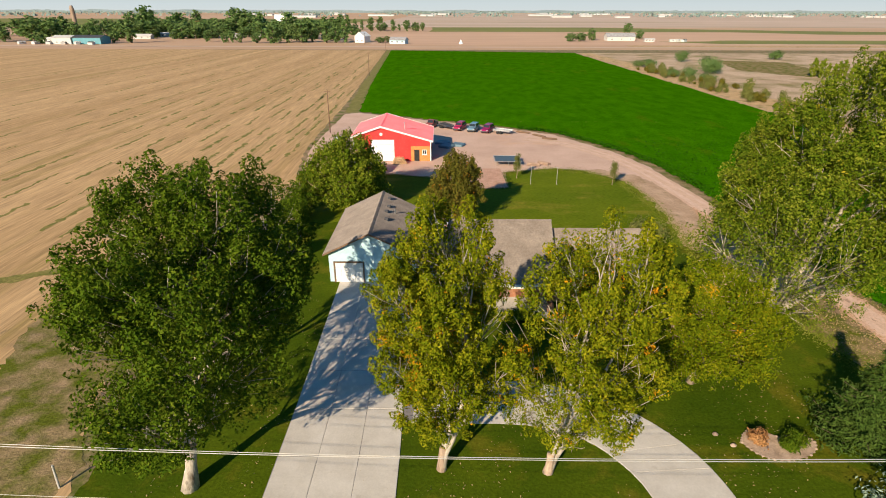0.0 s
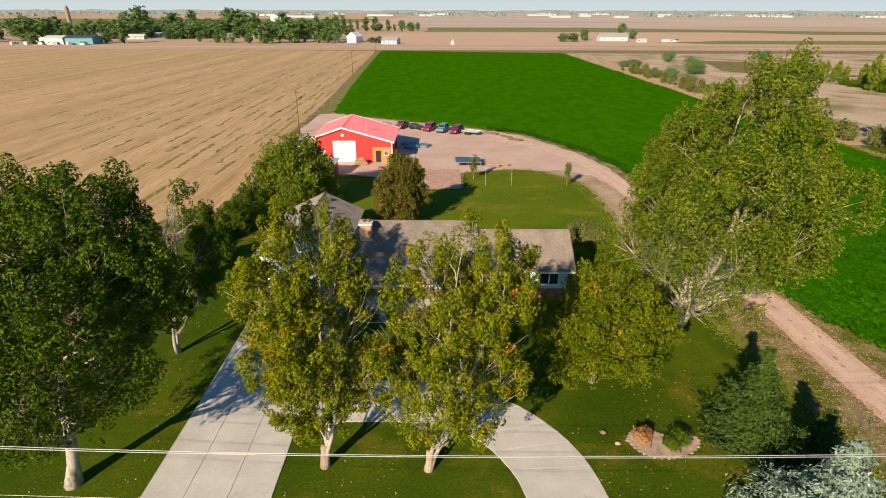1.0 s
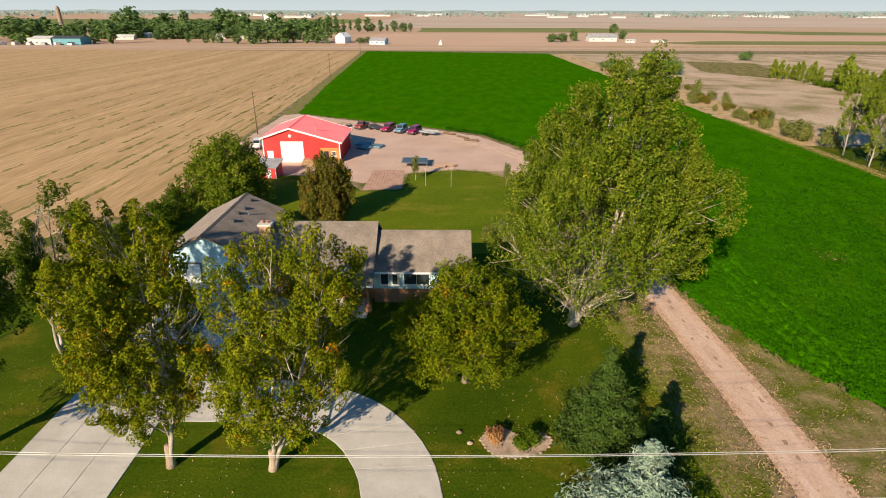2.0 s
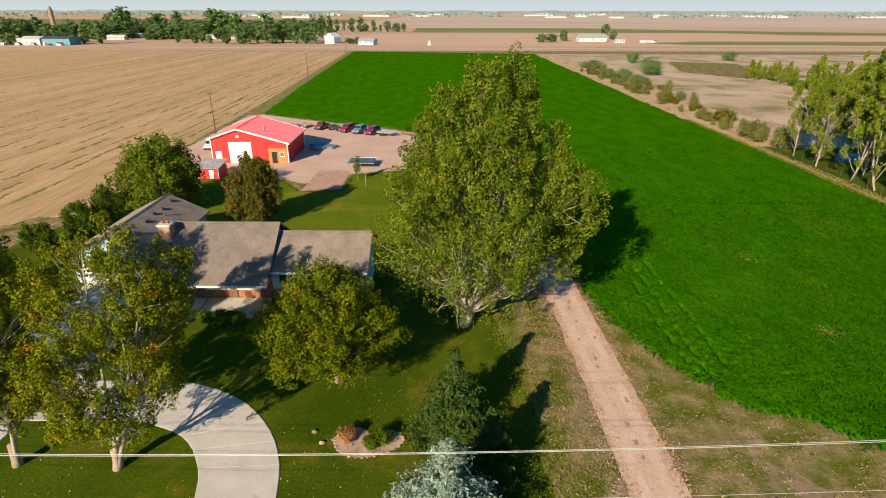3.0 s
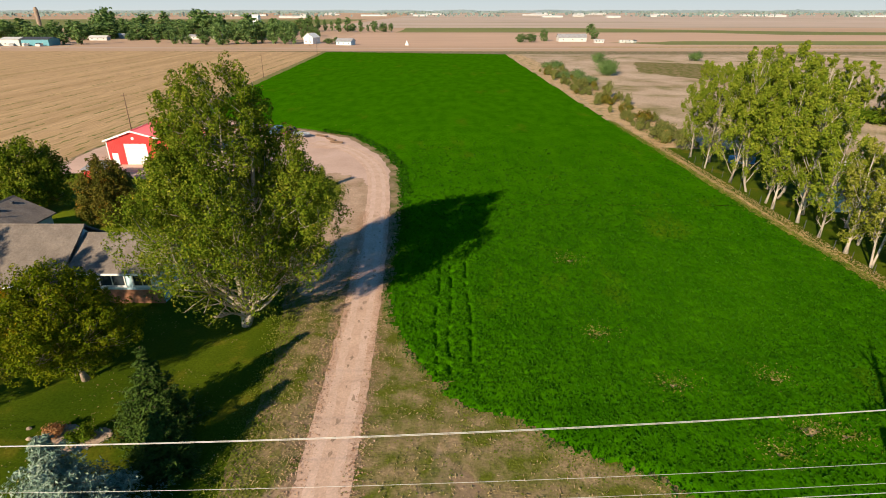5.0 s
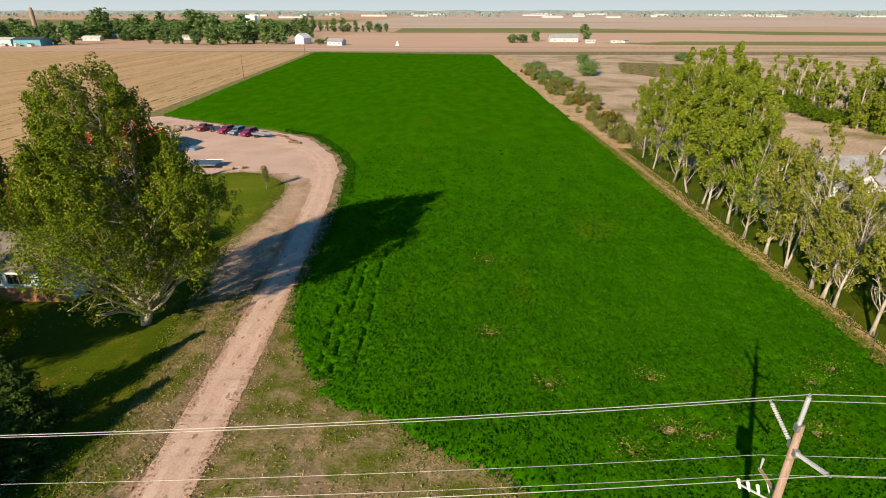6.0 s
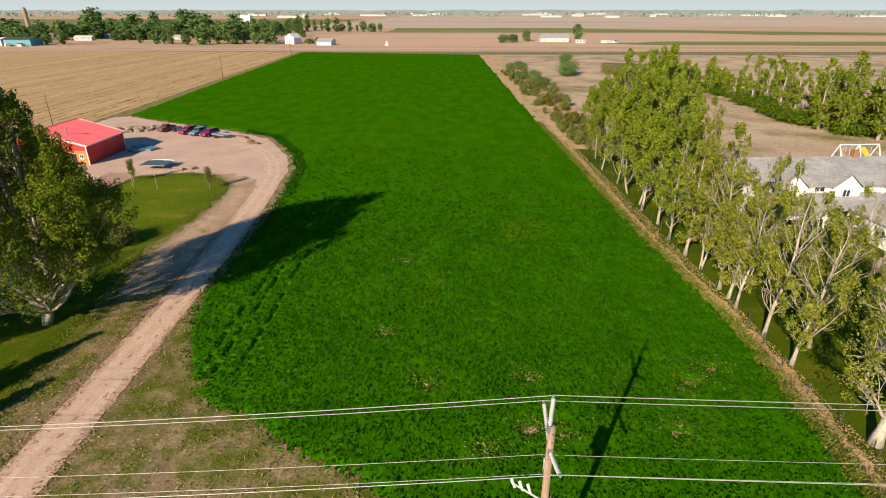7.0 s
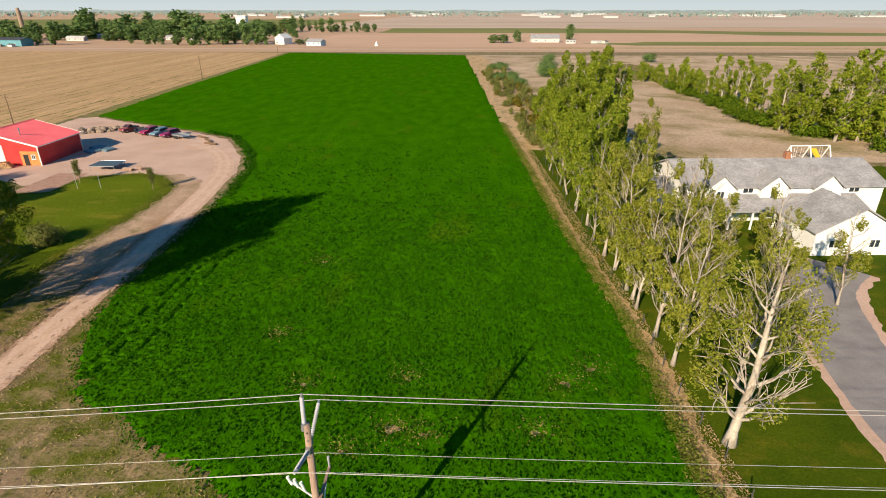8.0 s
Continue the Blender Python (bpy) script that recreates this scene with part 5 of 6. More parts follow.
trailer(13.7, 121.6, 62, "pale galvanised flatbed trailer", M_STEEL)

# Trampoline and clutter beside the lawn.
tr = thing("trampoline", pose(12.0, 95.4, 0.04), "rectangular trampoline with a dull slate blue mat", "trampoline")
matm = paint("dull teal mat", (0.07, 0.11, 0.14), 0.6)
part("mat", Geo().soft_box(-2.25, 2.25, -1.9, 1.9, 0.86, 0.92, 0.02), matm, tr, "taut dark mat")
part("frame", Geo().tube([(-2.4, -2.05, 0.9), (2.4, -2.05, 0.9), (2.4, 2.05, 0.9), (-2.4, 2.05, 0.9), (-2.4, -2.05, 0.9)], 0.06, 6), M_STEEL, tr)
for x, y in ((-2.2, -1.9), (2.2, -1.9), (2.2, 1.9), (-2.2, 1.9), (0, -1.9), (0, 1.9)):
    part("leg", Geo().tube([(x, y, 0), (x, y, 0.88)], 0.04, 6), M_STEEL, tr)


def goal(x, y, turn):
    t = thing("clothes_post", pose(x, y, 0.06, 0, 0, turn), "slim pale steel clothes line post", "post", "clothes line posts")
    part("post", Geo().tube([(0, 0, 0), (0, 0, 2.9)], 0.03, 8), M_WIRE, t)
    part("arm", Geo().tube([(-0.5, 0, 2.85), (0.5, 0, 2.85)], 0.025, 6), M_WIRE, t)


goal(14.4, 82.6, 20)
goal(18.5, 82.4, 20)


def log_pile(x, y, turn, rows_n, label, r=0.16, length=1.2, mat=None):
    p = thing("log_pile", pose(x, y, 0.05, 0, 0, turn), label, "logs", "log piles")
    rnd = random.Random(int(x * 10))
    for k in range(rows_n):
        for i in range(rows_n * 2 - k):
            xx = (i - rows_n + k * 0.5) * r * 2.05
            z = r + k * r * 1.75
            part("log", Geo().tube([(xx, -length / 2 + rnd.uniform(-0.1, 0.1), z), (xx, length / 2 + rnd.uniform(-0.1, 0.1), z)], r * rnd.uniform(0.8, 1.0), 7), mat or M_LOG, p)


log_pile(-7.3, 95.2, 10, 4, "split firewood stacked before the shed")
for x, y, turn in ((18.5, 122.2, 55), (21.5, 118.5, 40), (23.2, 115.6, 70)):
    log_pile(x, y, turn, 1, "weathered logs lying at the yard edge", 0.2, 3.2, M_WOODDARK)
for x, y, turn in ((16.6, 94.2, 70), (18.6, 95.0, 50)):
    log_pile(x, y, turn, 2, "loose pale lumber by the lawn edge", 0.12, 2.2, M_POLE)
rnd = random.Random(5)
tarp = paint("blue tarpaulin", (0.12, 0.20, 0.25), 0.6)
for x, y, w in ((1.2, 108.5, 1.6), (3.4, 109.6, 1.2), (0.2, 111.5, 1.3)):
    Geo().soft_box(-w, w, -1.3, 1.3, 0, 0.4, 0.18).thing("tarpaulin_cover", tarp, "dull blue tarpaulin cover beside the shed", "tarpaulin", "tarpaulins by the shed", at=pose(x, y, 0.04, 0, 0, rnd.uniform(0, 90)))


def boulder(name, x, y, r, material, label, group, z=0.04):
    rings = []
    for k in range(5):
        t = k / 4
        rr = r * (math.sin(math.pi * (0.28 + 0.70 * t)) ** 0.7)
        rings.append([(math.cos(a) * rr * (1 + 0.3 * noise.noise((x + a, y, t * 3))), math.sin(a) * rr * (0.8 + 0.3 * noise.noise((x, y + a, t * 3))), r * 1.0 * t - 0.05) for a in (i * 6.2832 / 7 for i in range(7))])
    return Geo().loft(rings).thing(name, material, label, "rock", group, at=pose(x, y, z))


for k in range(46):
    boulder("boulder", -12.8 + k * 0.14 + rnd.uniform(-0.5, 0.5), 127.2 + k * 0.07 + (side := rnd.uniform(-1.9, 1.9)), rnd.uniform(0.5, 0.95), M_RUBBLE, "grey brown boulder heaped behind the shed", "boulders behind the shed", 0.0 if abs(side) > 0.9 else 0.45)
# Little red hen house.
coop = thing("hen_house", pose(-12.4, 88.0, 0.05, 0, 0, -4), "small red hen house with a grey sheet roof", "hen house")
part("wall", Geo().box(-1.8, 1.8, -1.6, 1.6, 0, 1.9), M_RED, coop)
part("roof", Geo().hexa([(-2.1, -2.0, 1.85), (2.1, -2.0, 1.85), (2.1, 2.0, 2.5), (-2.1, 2.0, 2.5), (-2.1, -2.0, 1.95), (2.1, -2.0, 1.95), (2.1, 2.0, 2.6), (-2.1, 2.0, 2.6)]), M_SHINGLE2, coop, "grey sheet roof")
part("trim", Geo().box(1.75, 1.86, -1.66, -1.55, 0, 1.85).box(-1.86, -1.75, -1.66, -1.55, 0, 1.85), M_WHITE, coop)
part("door", Geo().box(0.2, 1.0, -1.66, -1.6, 0.1, 1.5), M_WHITE, coop)

# Rock bed on the front lawn.
bedline = smooth_line([(20.0, 26.2), (20.6, 25.1), (21.9, 24.6), (23.6, 25.0), (24.7, 26.1), (24.0, 27.0), (22.6, 26.7), (21.6, 27.3), (20.6, 27.1), (20.0, 26.2)], 4)[:-1]
sheet("rock_bed", bedline, 0.08, M_ROCK, "kidney shaped bed of pale gravel", "rock bed", 0.15, 0.12, 3)
shrub("ornamental_grass", pose(20.9, 26.2, 0.07), 24, (0.55, 0.9), 1400, 0.16, M_STRAW_ORANGE, "rusty orange clump of ornamental grass in the rock bed", category="grass clump")
for i in range(len(bedline)):
    (x0, y0), (x1, y1) = bedline[i], bedline[(i + 1) % len(bedline)]
    for k in range(1):
        s = rnd.random() * 0.6
        boulder("edging_rock", x0 + (x1 - x0) * s, y0 + (y1 - y0) * s, rnd.uniform(0.07, 0.14), M_ROCK, "small pale edging rock", "rocks round the bed", 0.07)
for x, y in ((18.6, 26.9), (19.3, 25.9)):
    boulder("lawn_rock", x, y, 0.2, M_ROCK, "pale rock lying on the lawn", "rocks on the lawn", 0.05)

# Fence posts along the stubble and the tree row.
for x, y, h in ((-21.6, 22.3, 1.7), (-22.0, 29.2, 1.5), (-24.6, 36, 1.3)):
    Geo().tube([(0, 0, -0.1), (0.06, 0.02, h)], [0.07, 0.06], 8).thing("fence_post", M_POLE if h < 1.6 else M_WIRE, "leaning fence post at the stubble edge", "post", "fence posts", at=pose(x, y, 0.03))
for k in range(26):
    Geo().tube([(0, 0, -0.1), (0.02, 0, 1.15)], 0.04, 6).thing("fence_post", M_DARKMETAL, "thin steel fence post along the tree row", "post", "fence posts along the row", at=pose(94.9 + 0.3 * math.sin(k), 18 + k * 3.4, 0.03))

# Swing set beside the neighbour's house.
sw = thing("swing_set", pose(147.5, 105, 0.05, 0, 0, 4), "white frame swing set with a yellow slide", "swing set")
for x in (-4, 0, 4):
    for s in (-1, 1):
        part("leg", Geo().tube([(x, s * 1.4, 0), (x, 0, 2.7)], 0.12, 6), M_WHITE, sw)
part("beam", Geo().tube([(-4, 0, 2.7), (4, 0, 2.7)], 0.12, 6), M_WHITE, sw)
part("slide", Geo().hexa([(0.3, -2.6, 0.1), (1.3, -2.6, 0.1), (1.3, 0, 1.9), (0.3, 0, 1.9), (0.3, -2.6, 0.35), (1.3, -2.6, 0.35), (1.3, 0, 2.15), (0.3, 0, 2.15)]), paint("yellow plastic", (0.75, 0.45, 0.03)), sw, "yellow slide")
for x in (-2.8, -1.4, 2.4):
    part("seat", Geo().box(x - 0.3, x + 0.3, -0.15, 0.15, 0.6, 0.66).tube([(x - 0.25, 0, 0.66), (x - 0.25, 0, 2.6)], 0.02, 4).tube([(x + 0.25, 0, 0.66), (x + 0.25, 0, 2.6)], 0.02, 4), M_WHITE, sw)


# ---------------------------------------------------------------- neighbour's house
def simple_house(name, m, w, d, eave, ridge_h, roof, wall, label, along_x=True, windows=3, over=0.5, group="", chimney=False, courses=10):
    """A house with four walls, two slopes, gables and windows; the front faces local -y, x from 0 to w."""
    h = thing(name, m, label, "house", group)
    if along_x:
        part("wall", Geo().box(0, w, 0, 0.2, 0, eave), wall, h)
        part("wall", Geo().box(0, w, d - 0.2, d, 0, eave), wall, h)
        gable_wall(h, 0.2, d - 0.2, eave, d / 2, ridge_h - 0.2, 0, 0.2, 0, wall)
        gable_wall(h, 0.2, d - 0.2, eave, d / 2, ridge_h - 0.2, w - 0.2, w, 0, wall)
        slope(h, -over, w + over, -over, eave - 0.05, d / 2, ridge_h, roof, courses=courses)
        slope(h, -over, w + over, d + over, eave - 0.05, d / 2, ridge_h, roof, courses=courses)
    else:
        gable_wall(h, 0, w, eave, w / 2, ridge_h - 0.2, 0, 0.2, 1, wall)
        gable_wall(h, 0, w, eave, w / 2, ridge_h - 0.2, d - 0.2, d, 1, wall)
        part("wall", Geo().box(0, 0.2, 0.2, d - 0.2, 0, eave), wall, h)
        part("wall", Geo().box(w - 0.2, w, 0.2, d - 0.2, 0, eave), wall, h)
        slope(h, -over, d + over, -over, eave - 0.05, w / 2, ridge_h, roof, 0, courses=courses)
        slope(h, -over, d + over, w + over, eave - 0.05, w / 2, ridge_h, roof, 0, courses=courses)
    for k in range(windows):
        x = w * (k + 0.5) / windows
        window(h, x - min(0.7, w / windows * 0.3), x + min(0.7, w / windows * 0.3), 1.0, 2.1, 0.0)
    if chimney:
        part("chimney", Geo().box(w * 0.6, w * 0.6 + 0.7, d / 2 - 0.4, d / 2 + 0.4, eave, ridge_h + 0.9), M_BRICK, h)
    return h


nh = simple_house("neighbour_house", pose(109, 69.5, 0.02, 0, 0, 3), 28, 12, 5.1, 7.5, M_SHINGLE2, M_WHITE, "white house with a long cool grey shingle roof behind the trees", True, 6, courses=18, chimney=True)
slope(nh, 1.5, 24, -3.8, 2.75, 0.0, 4.0, M_SHINGLE2, courses=6, name="porch_roof", label="low grey porch roof")
for k in range(8):
    part("porch_post", Geo().box(1.8 + k * 3.1, 2.0 + k * 3.1, -3.5, -3.3, 0, 2.6), M_WHITE, nh)
part("porch_beam", Geo().box(1.5, 24, -3.55, -3.25, 2.45, 2.62), M_WHITE, nh)
for k in range(5):
    window(nh, 3.0 + k * 5, 4.6 + k * 5, 3.9 + 0.15, 4.85, 0.0)
def front_gable(parent, x, half, z0, z1, y):
    """A white gable standing forward of the front wall, with its own little roof and window."""
    g = part("gable", Geo().slab([(x - half, 2.9), (x + half, 2.9), (x + half, z0), (x, z1), (x - half, z0)], 1, y, y + 2.6), M_WHITE, parent, "white front gable")
    for s in (-1, 1):
        e = x + s * (half + 0.3)
        part("gable_roof", Geo().hexa([(min(e, x), y - 0.3, z0 - 0.1 if e < x else z1 + 0.04), (max(e, x), y - 0.3, z1 + 0.04 if e < x else z0 - 0.1), (max(e, x), y + 4.4, z1 + 0.04 if e < x else z0 - 0.1), (min(e, x), y + 4.4, z0 - 0.1 if e < x else z1 + 0.04),
                                       (min(e, x), y - 0.3, z0 + 0.05 if e < x else z1 + 0.2), (max(e, x), y - 0.3, z1 + 0.2 if e < x else z0 + 0.05), (max(e, x), y + 4.4, z1 + 0.2 if e < x else z0 + 0.05), (min(e, x), y + 4.4, z0 + 0.05 if e < x else z1 + 0.2)]), M_SHINGLE2, g, "grey shingle slope")
    window(parent, x - 0.6, x + 0.6, 3.6, 4.7, y - 0.002)


for gx in (4.5, 12.0, 19.5):
    front_gable(nh, gx, 1.9, 5.0, 6.7, -0.9)
simple_house("neighbour_garage", pose(120.4, 58.0, 0.02, 0, 0, 3), 10, 7.2, 3.2, 6.2, M_SHINGLE2, M_WHITE, "white gable fronted garage with a grey roof", False, 2, courses=14)
simple_house("neighbour_wing", pose(103.5, 72, 0.02, 0, 0, 3), 7, 8, 2.8, 4.8, M_SHINGLE2, M_SIDING, "low pale blue wing with a grey roof", True, 2, courses=10)
Geo().soft_box(-2.2, 2.2, -1.0, 1.0, 0, 1.3, 0.3).thing("tarpaulin_cover", paint("bright blue tarpaulin", (0.08, 0.25, 0.45), 0.5), "bright blue tarpaulin spread under the trees", "tarpaulin", at=pose(103.4, 99.5, 0.05))

# ---------------------------------------------------------------- near trees
broadleaf("cottonwood_tree", pose(-14.0, 22.4, 0.05), 11, 19.2, [(0.25, 3.2), (0.34, 5.8), (0.46, 7.2), (0.62, 7.2), (0.78, 6.0), (0.92, 3.8), (1.0, 1.2)], 0.36, 120000, 0.168, M_BARK_PALE, M_LEAF_DEEP,
          "tall dense cottonwood with a pale crooked trunk", masses=54, first=0.14, lean=(0.15, 0.08), spray=0.66, twigs=6, rise=0.9, open_low=0.6, limb_r=(0.28, 0.42), mass=(0.19, 0.31), inner=0.12)
broadleaf("poplar_tree", pose(0.7, 23.9, 0.05), 23, 17.4, [(0.2, 2.6), (0.3, 4.2), (0.52, 4.8), (0.75, 4.1), (0.9, 2.5), (1.0, 0.6)], 0.20, 82000, 0.148, M_BARK_PALE, M_LEAF_BIRCH,
          "poplar with white limbs and thinning yellow green leaves", masses=36, first=0.12, stems=3, spray=0.58, twigs=7, bare=0.07, rise=1.3, open_low=0.3, bole=1.2, bole_r=0.24, mass=(0.22, 0.32), tall=1.6, upright=1.1)
broadleaf("poplar_tree", pose(7.1, 23.7, 0.05), 37, 16.2, [(0.18, 2.6), (0.3, 4.4), (0.55, 5.7), (0.75, 4.9), (0.9, 3.0), (1.0, 0.8)], 0.20, 68000, 0.145, M_BARK_PALE, M_LEAF_BIRCH,
          "poplar with bare white twigs and sparse yellow leaves", masses=36, first=0.12, stems=3, spray=0.56, twigs=8, bare=0.20, rise=1.2, open_low=0.3, lean=(0.16, 0.06), bole=1.0, bole_r=0.24, mass=(0.20, 0.30), tall=1.5, upright=1.1)
broadleaf("elm_tree", pose(-13.9, 35.9, 0.05), 41, 14.6, [(0.24, 2.0), (0.38, 3.6), (0.6, 4.2), (0.85, 2.8), (1.0, 0.8)], 0.22, 32000, 0.155, M_BARK_PALE, M_LEAF_DEEP,
          "slim pale limbed tree by the driveway", masses=26, first=0.10, stems=2, spray=0.52, bare=0.25, twigs=7, rise=1.4, lean=(0.18, 0.02), mass=(0.20, 0.30), tall=1.6, upright=1.1, limb_r=(0.3, 0.46))
broadleaf("ash_tree", pose(19.2, 32.4, 0.05), 53, 10.6, [(0.20, 3.6), (0.32, 5.3), (0.5, 5.8), (0.7, 4.8), (0.88, 3.0), (1.0, 0.9)], 0.22, 72000, 0.16, M_BARK_TAN, M_LEAF_ASH,
          "round olive green ash turning yellow on the lawn", masses=46, first=0.16, spray=0.55, twigs=6, rise=0.6, lean=(-0.02, -0.17), mass=(0.22, 0.34), tall=1.0, inner=0.1)
broadleaf("cottonwood_tree", pose(29.1, 40.6, 0.05), 67, 23.8, [(0.14, 4.8), (0.23, 7.0), (0.32, 8.9), (0.42, 9.6), (0.50, 9.4), (0.6, 8.2), (0.72, 6.2), (0.83, 4.7), (0.93, 3.3), (1.0, 1.2)], 0.42, 165000, 0.182, M_BARK_PALE, M_LEAF_COTTON,
          "very tall cottonwood with white forked trunks beside the track", masses=72, first=0.07, stems=3, spray=0.74, twigs=7, rise=1.0, lean=(0.09, -0.14), limb_r=(0.30, 0.48), open_low=0.72, open_side=(-2.2, 0.6), mass=(0.18, 0.31), tall=1.4, bare=0.04, upright=0.8)
broadleaf("maple_tree", pose(-12.6, 71.5, 0.05), 71, 10.4, [(0.08, 5.0), (0.3, 7.0), (0.6, 6.4), (0.85, 4.0), (1.0, 1.0)], 0.3, 30000, 0.32, M_BARK_TAN, M_LEAF_COTTON,
          "broad green tree beside the shed yard", masses=44, first=0.08, spray=0.75, twigs=5, rise=0.5, mass=(0.22, 0.34), tall=1.0, inner=0.1)
broadleaf("crabapple_tree", pose(2.1, 66.2, 0.05), 83, 9.4, [(0.04, 3.2), (0.25, 4.3), (0.55, 4.1), (0.8, 2.9), (1.0, 0.7)], 0.2, 26000, 0.25, M_BARK_DARK, M_LEAF_RUST,
          "rounded rusty green tree behind the house", masses=40, first=0.05, spray=0.55, twigs=5, rise=0.7, mass=(0.24, 0.36), tall=1.1, inner=0.1)
for k, (x, y, h, r) in enumerate(((-18.4, 46.5, 3.6, 2.2), (-17.0, 53.5, 3.0, 2.2), (-20.5, 57.0, 3.2, 2.4), (-18.5, 67.5, 4.6, 2.8))):
    broadleaf("hedge_tree", pose(x, y, 0.05), 120 + k, h, [(0.06, r * 0.7), (0.3, r), (0.7, r * 0.85), (1.0, 0.5)], 0.12, 7000, 0.2, M_BARK_DARK, M_LEAF_DEEP,
              "dark leafy tree in the boundary hedge", group="boundary hedge trees", masses=20, first=0.06, spray=0.5, rise=0.6, split=False, tall=1.0, inner=0.1)
broadleaf("tree", pose(-18.5, 62, 0.05), 91, 4.2, [(0.06, 2.0), (0.3, 2.8), (0.7, 2.4), (1.0, 0.6)], 0.14, 8000, 0.22, M_BARK_DARK, M_LEAF_DEEP,
          "low dark tree beside the garage", masses=18, first=0.08, spray=0.5, rise=0.6, split=False, tall=1.0)
conifer("spruce_tree", pose(28.0, 26.7, 0.05), 3, 7.2, 2.8, 18000, M_BARK_DARK, M_NEEDLE, "dark green spruce on the lawn edge", "spruces", 0.28)
conifer("spruce_tree", pose(30.2, 23.4, 0.05), 7, 5.2, 2.3, 11000, M_BARK_DARK, M_NEEDLE, "small dark green spruce on the lawn edge", "spruces", 0.26)
conifer("blue_spruce_tree", pose(27.5, 18.3, 0.05), 5, 7.6, 4.4, 34000, M_BARK_DARK, M_NEEDLE_BLUE, "silvery blue spruce beneath the power line", "spruces", 0.26)
for k, (x, y, r, h) in enumerate(((23.2, 26.0, 0.7, 1.2), (22.5, 25.6, 0.55, 0.9))):
    shrub("shrub", pose(x, y, 0.07), 20 + k, (r, h), 1500, 0.14, M_LEAF_DEEP, "rounded green shrub in the rock bed", "bed shrubs")
for k, x in enumerate((1.2, 3.4, 5.4, 7.0, 8.4)):
    shrub("shrub", pose(x, 41.0, 0.07), 30 + k, (0.8, 1.1), 1800, 0.15, M_LEAF_DEEP, "dark clipped shrub before the porch", "porch shrubs")
shrub("shrub", pose(25.0, 59.6, 0.06), 50, (2.0, 2.6), 5000, 0.22, M_LEAF_SHRUB, "loose green shrub on the back lawn")
for k, (x, y, h) in enumerate(((12.6, 86.0, 4.0), (27.3, 82.3, 3.8), (22.6, 57.2, 3.0))):
    broadleaf("sapling", pose(x, y, 0.06), 100 + k, h, [(0.3, 0.5), (0.55, 0.9), (0.8, 0.7), (1.0, 0.2)], 0.05, 1500, 0.16, M_BARK_TAN, M_LEAF_SHRUB, "slim young tree on the back lawn", group="saplings", masses=9, first=0.3, spray=0.32, twigs=3, split=False)

# ---------------------------------------------------------------- tree row along the crop
ROW = "poplars along the crop"
poplars = []
KINDS = ((16.5, 3.8, 6500, 0.20, 0.05, 0.275, 0.18, M_LEAF_ROW), (14.5, 3.9, 4400, 0.44, 0.07, 0.235, 0.20, M_LEAF_ROW), (19, 4.3, 9500, 0.14, 0.03, 0.31, 0.12, M_LEAF_STAND),
         (22, 5.0, 12500, 0.08, 0.02, 0.34, 0.10, M_LEAF_STAND), (12.5, 3.0, 4200, 0.30, 0.09, 0.24, 0.14, M_LEAF_ROW))
for k, (h, r, lf, br, ln, ls, fs, lm) in enumerate(KINDS):
    poplars.append(broadleaf("row_poplar", pose(95.6, (53.6, 39.8, 67.8, 76.0, 46.8)[k], 0.04, 0, 0, 0), 200 + k, h, [(fs, 1.6), (0.4, r * 0.9), (0.62, r), (0.82, r * 0.75), (1.0, 0.6)], 0.19, lf, ls,
                            M_BARK_PALE, lm, "slender poplar with a pale trunk and bare twigs" if br > 0.3 else "tall leafy poplar with a pale trunk", group=ROW, masses=24, first=fs * 0.8, stems=2 if k in (0, 3) else 1, spray=0.62, bare=br, twigs=5, rise=1.5, limb_r=(0.28, 0.44), lean=(ln, 0.02), split=False, mass=(0.18, 0.30), tall=1.7, upright=1.1, open_low=0.5))
spots = [(95.4, 44.8, 1, 0.85), (95.6, 48.8, 1, 1.0), (95.6, 35.4, 1, 0.95), (95.4, 57.6, 4, 1.1), (95.2, 62.5, 2, 0.85), (95.2, 73.4, 2, 1.0), (95.4, 81.5, 3, 0.9), (95.2, 86.8, 3, 1.0), (94.8, 95.6, 3, 0.85), (95.6, 104, 2, 0.8),
         (99.5, 83, 3, 1.05), (101.5, 93, 3, 1.0), (104.5, 104, 2, 0.9), (99.5, 32.5, 1, 0.8), (101.5, 44, 1, 0.85), (104, 55, 1, 0.9), (101, 66, 1, 0.9), (109, 45, 1, 0.75), (107, 84, 0, 0.9),
         (98.6, 38, 4, 0.9), (98.8, 51, 1, 1.0), (98.5, 60, 0, 0.8), (98.2, 71, 2, 0.9), (98.5, 78, 3, 0.95), (97.5, 100, 4, 1.1), (104, 37, 1, 0.75), (98, 88, 2, 1.0), (116, 46, 1, 0.7), (106, 61, 1, 0.85), (112, 53, 1, 0.75), (107, 52, 4, 0.8)]
for k, (x, y, which, s) in enumerate(spots):
    copy_thing(poplars[which], pose(x, y, 0.04, 0, 0, (k * 137) % 360) @ Matrix.Scale(s, 4))
broadleaf("row_poplar", pose(96.2, 26.4, 0.04), 231, 15.0, [(0.2, 2.2), (0.35, 4.6), (0.6, 5.0), (0.85, 3.4), (1.0, 0.8)], 0.36, 5200, 0.20, M_BARK_PALE, M_LEAF_ROW,
          "old white trunked tree forking low at the row's end", group=ROW, masses=26, first=0.06, stems=1, spray=0.5, bare=0.55, twigs=9, rise=1.0, lean=(0.06, 0.03), limb_r=(0.30, 0.5))
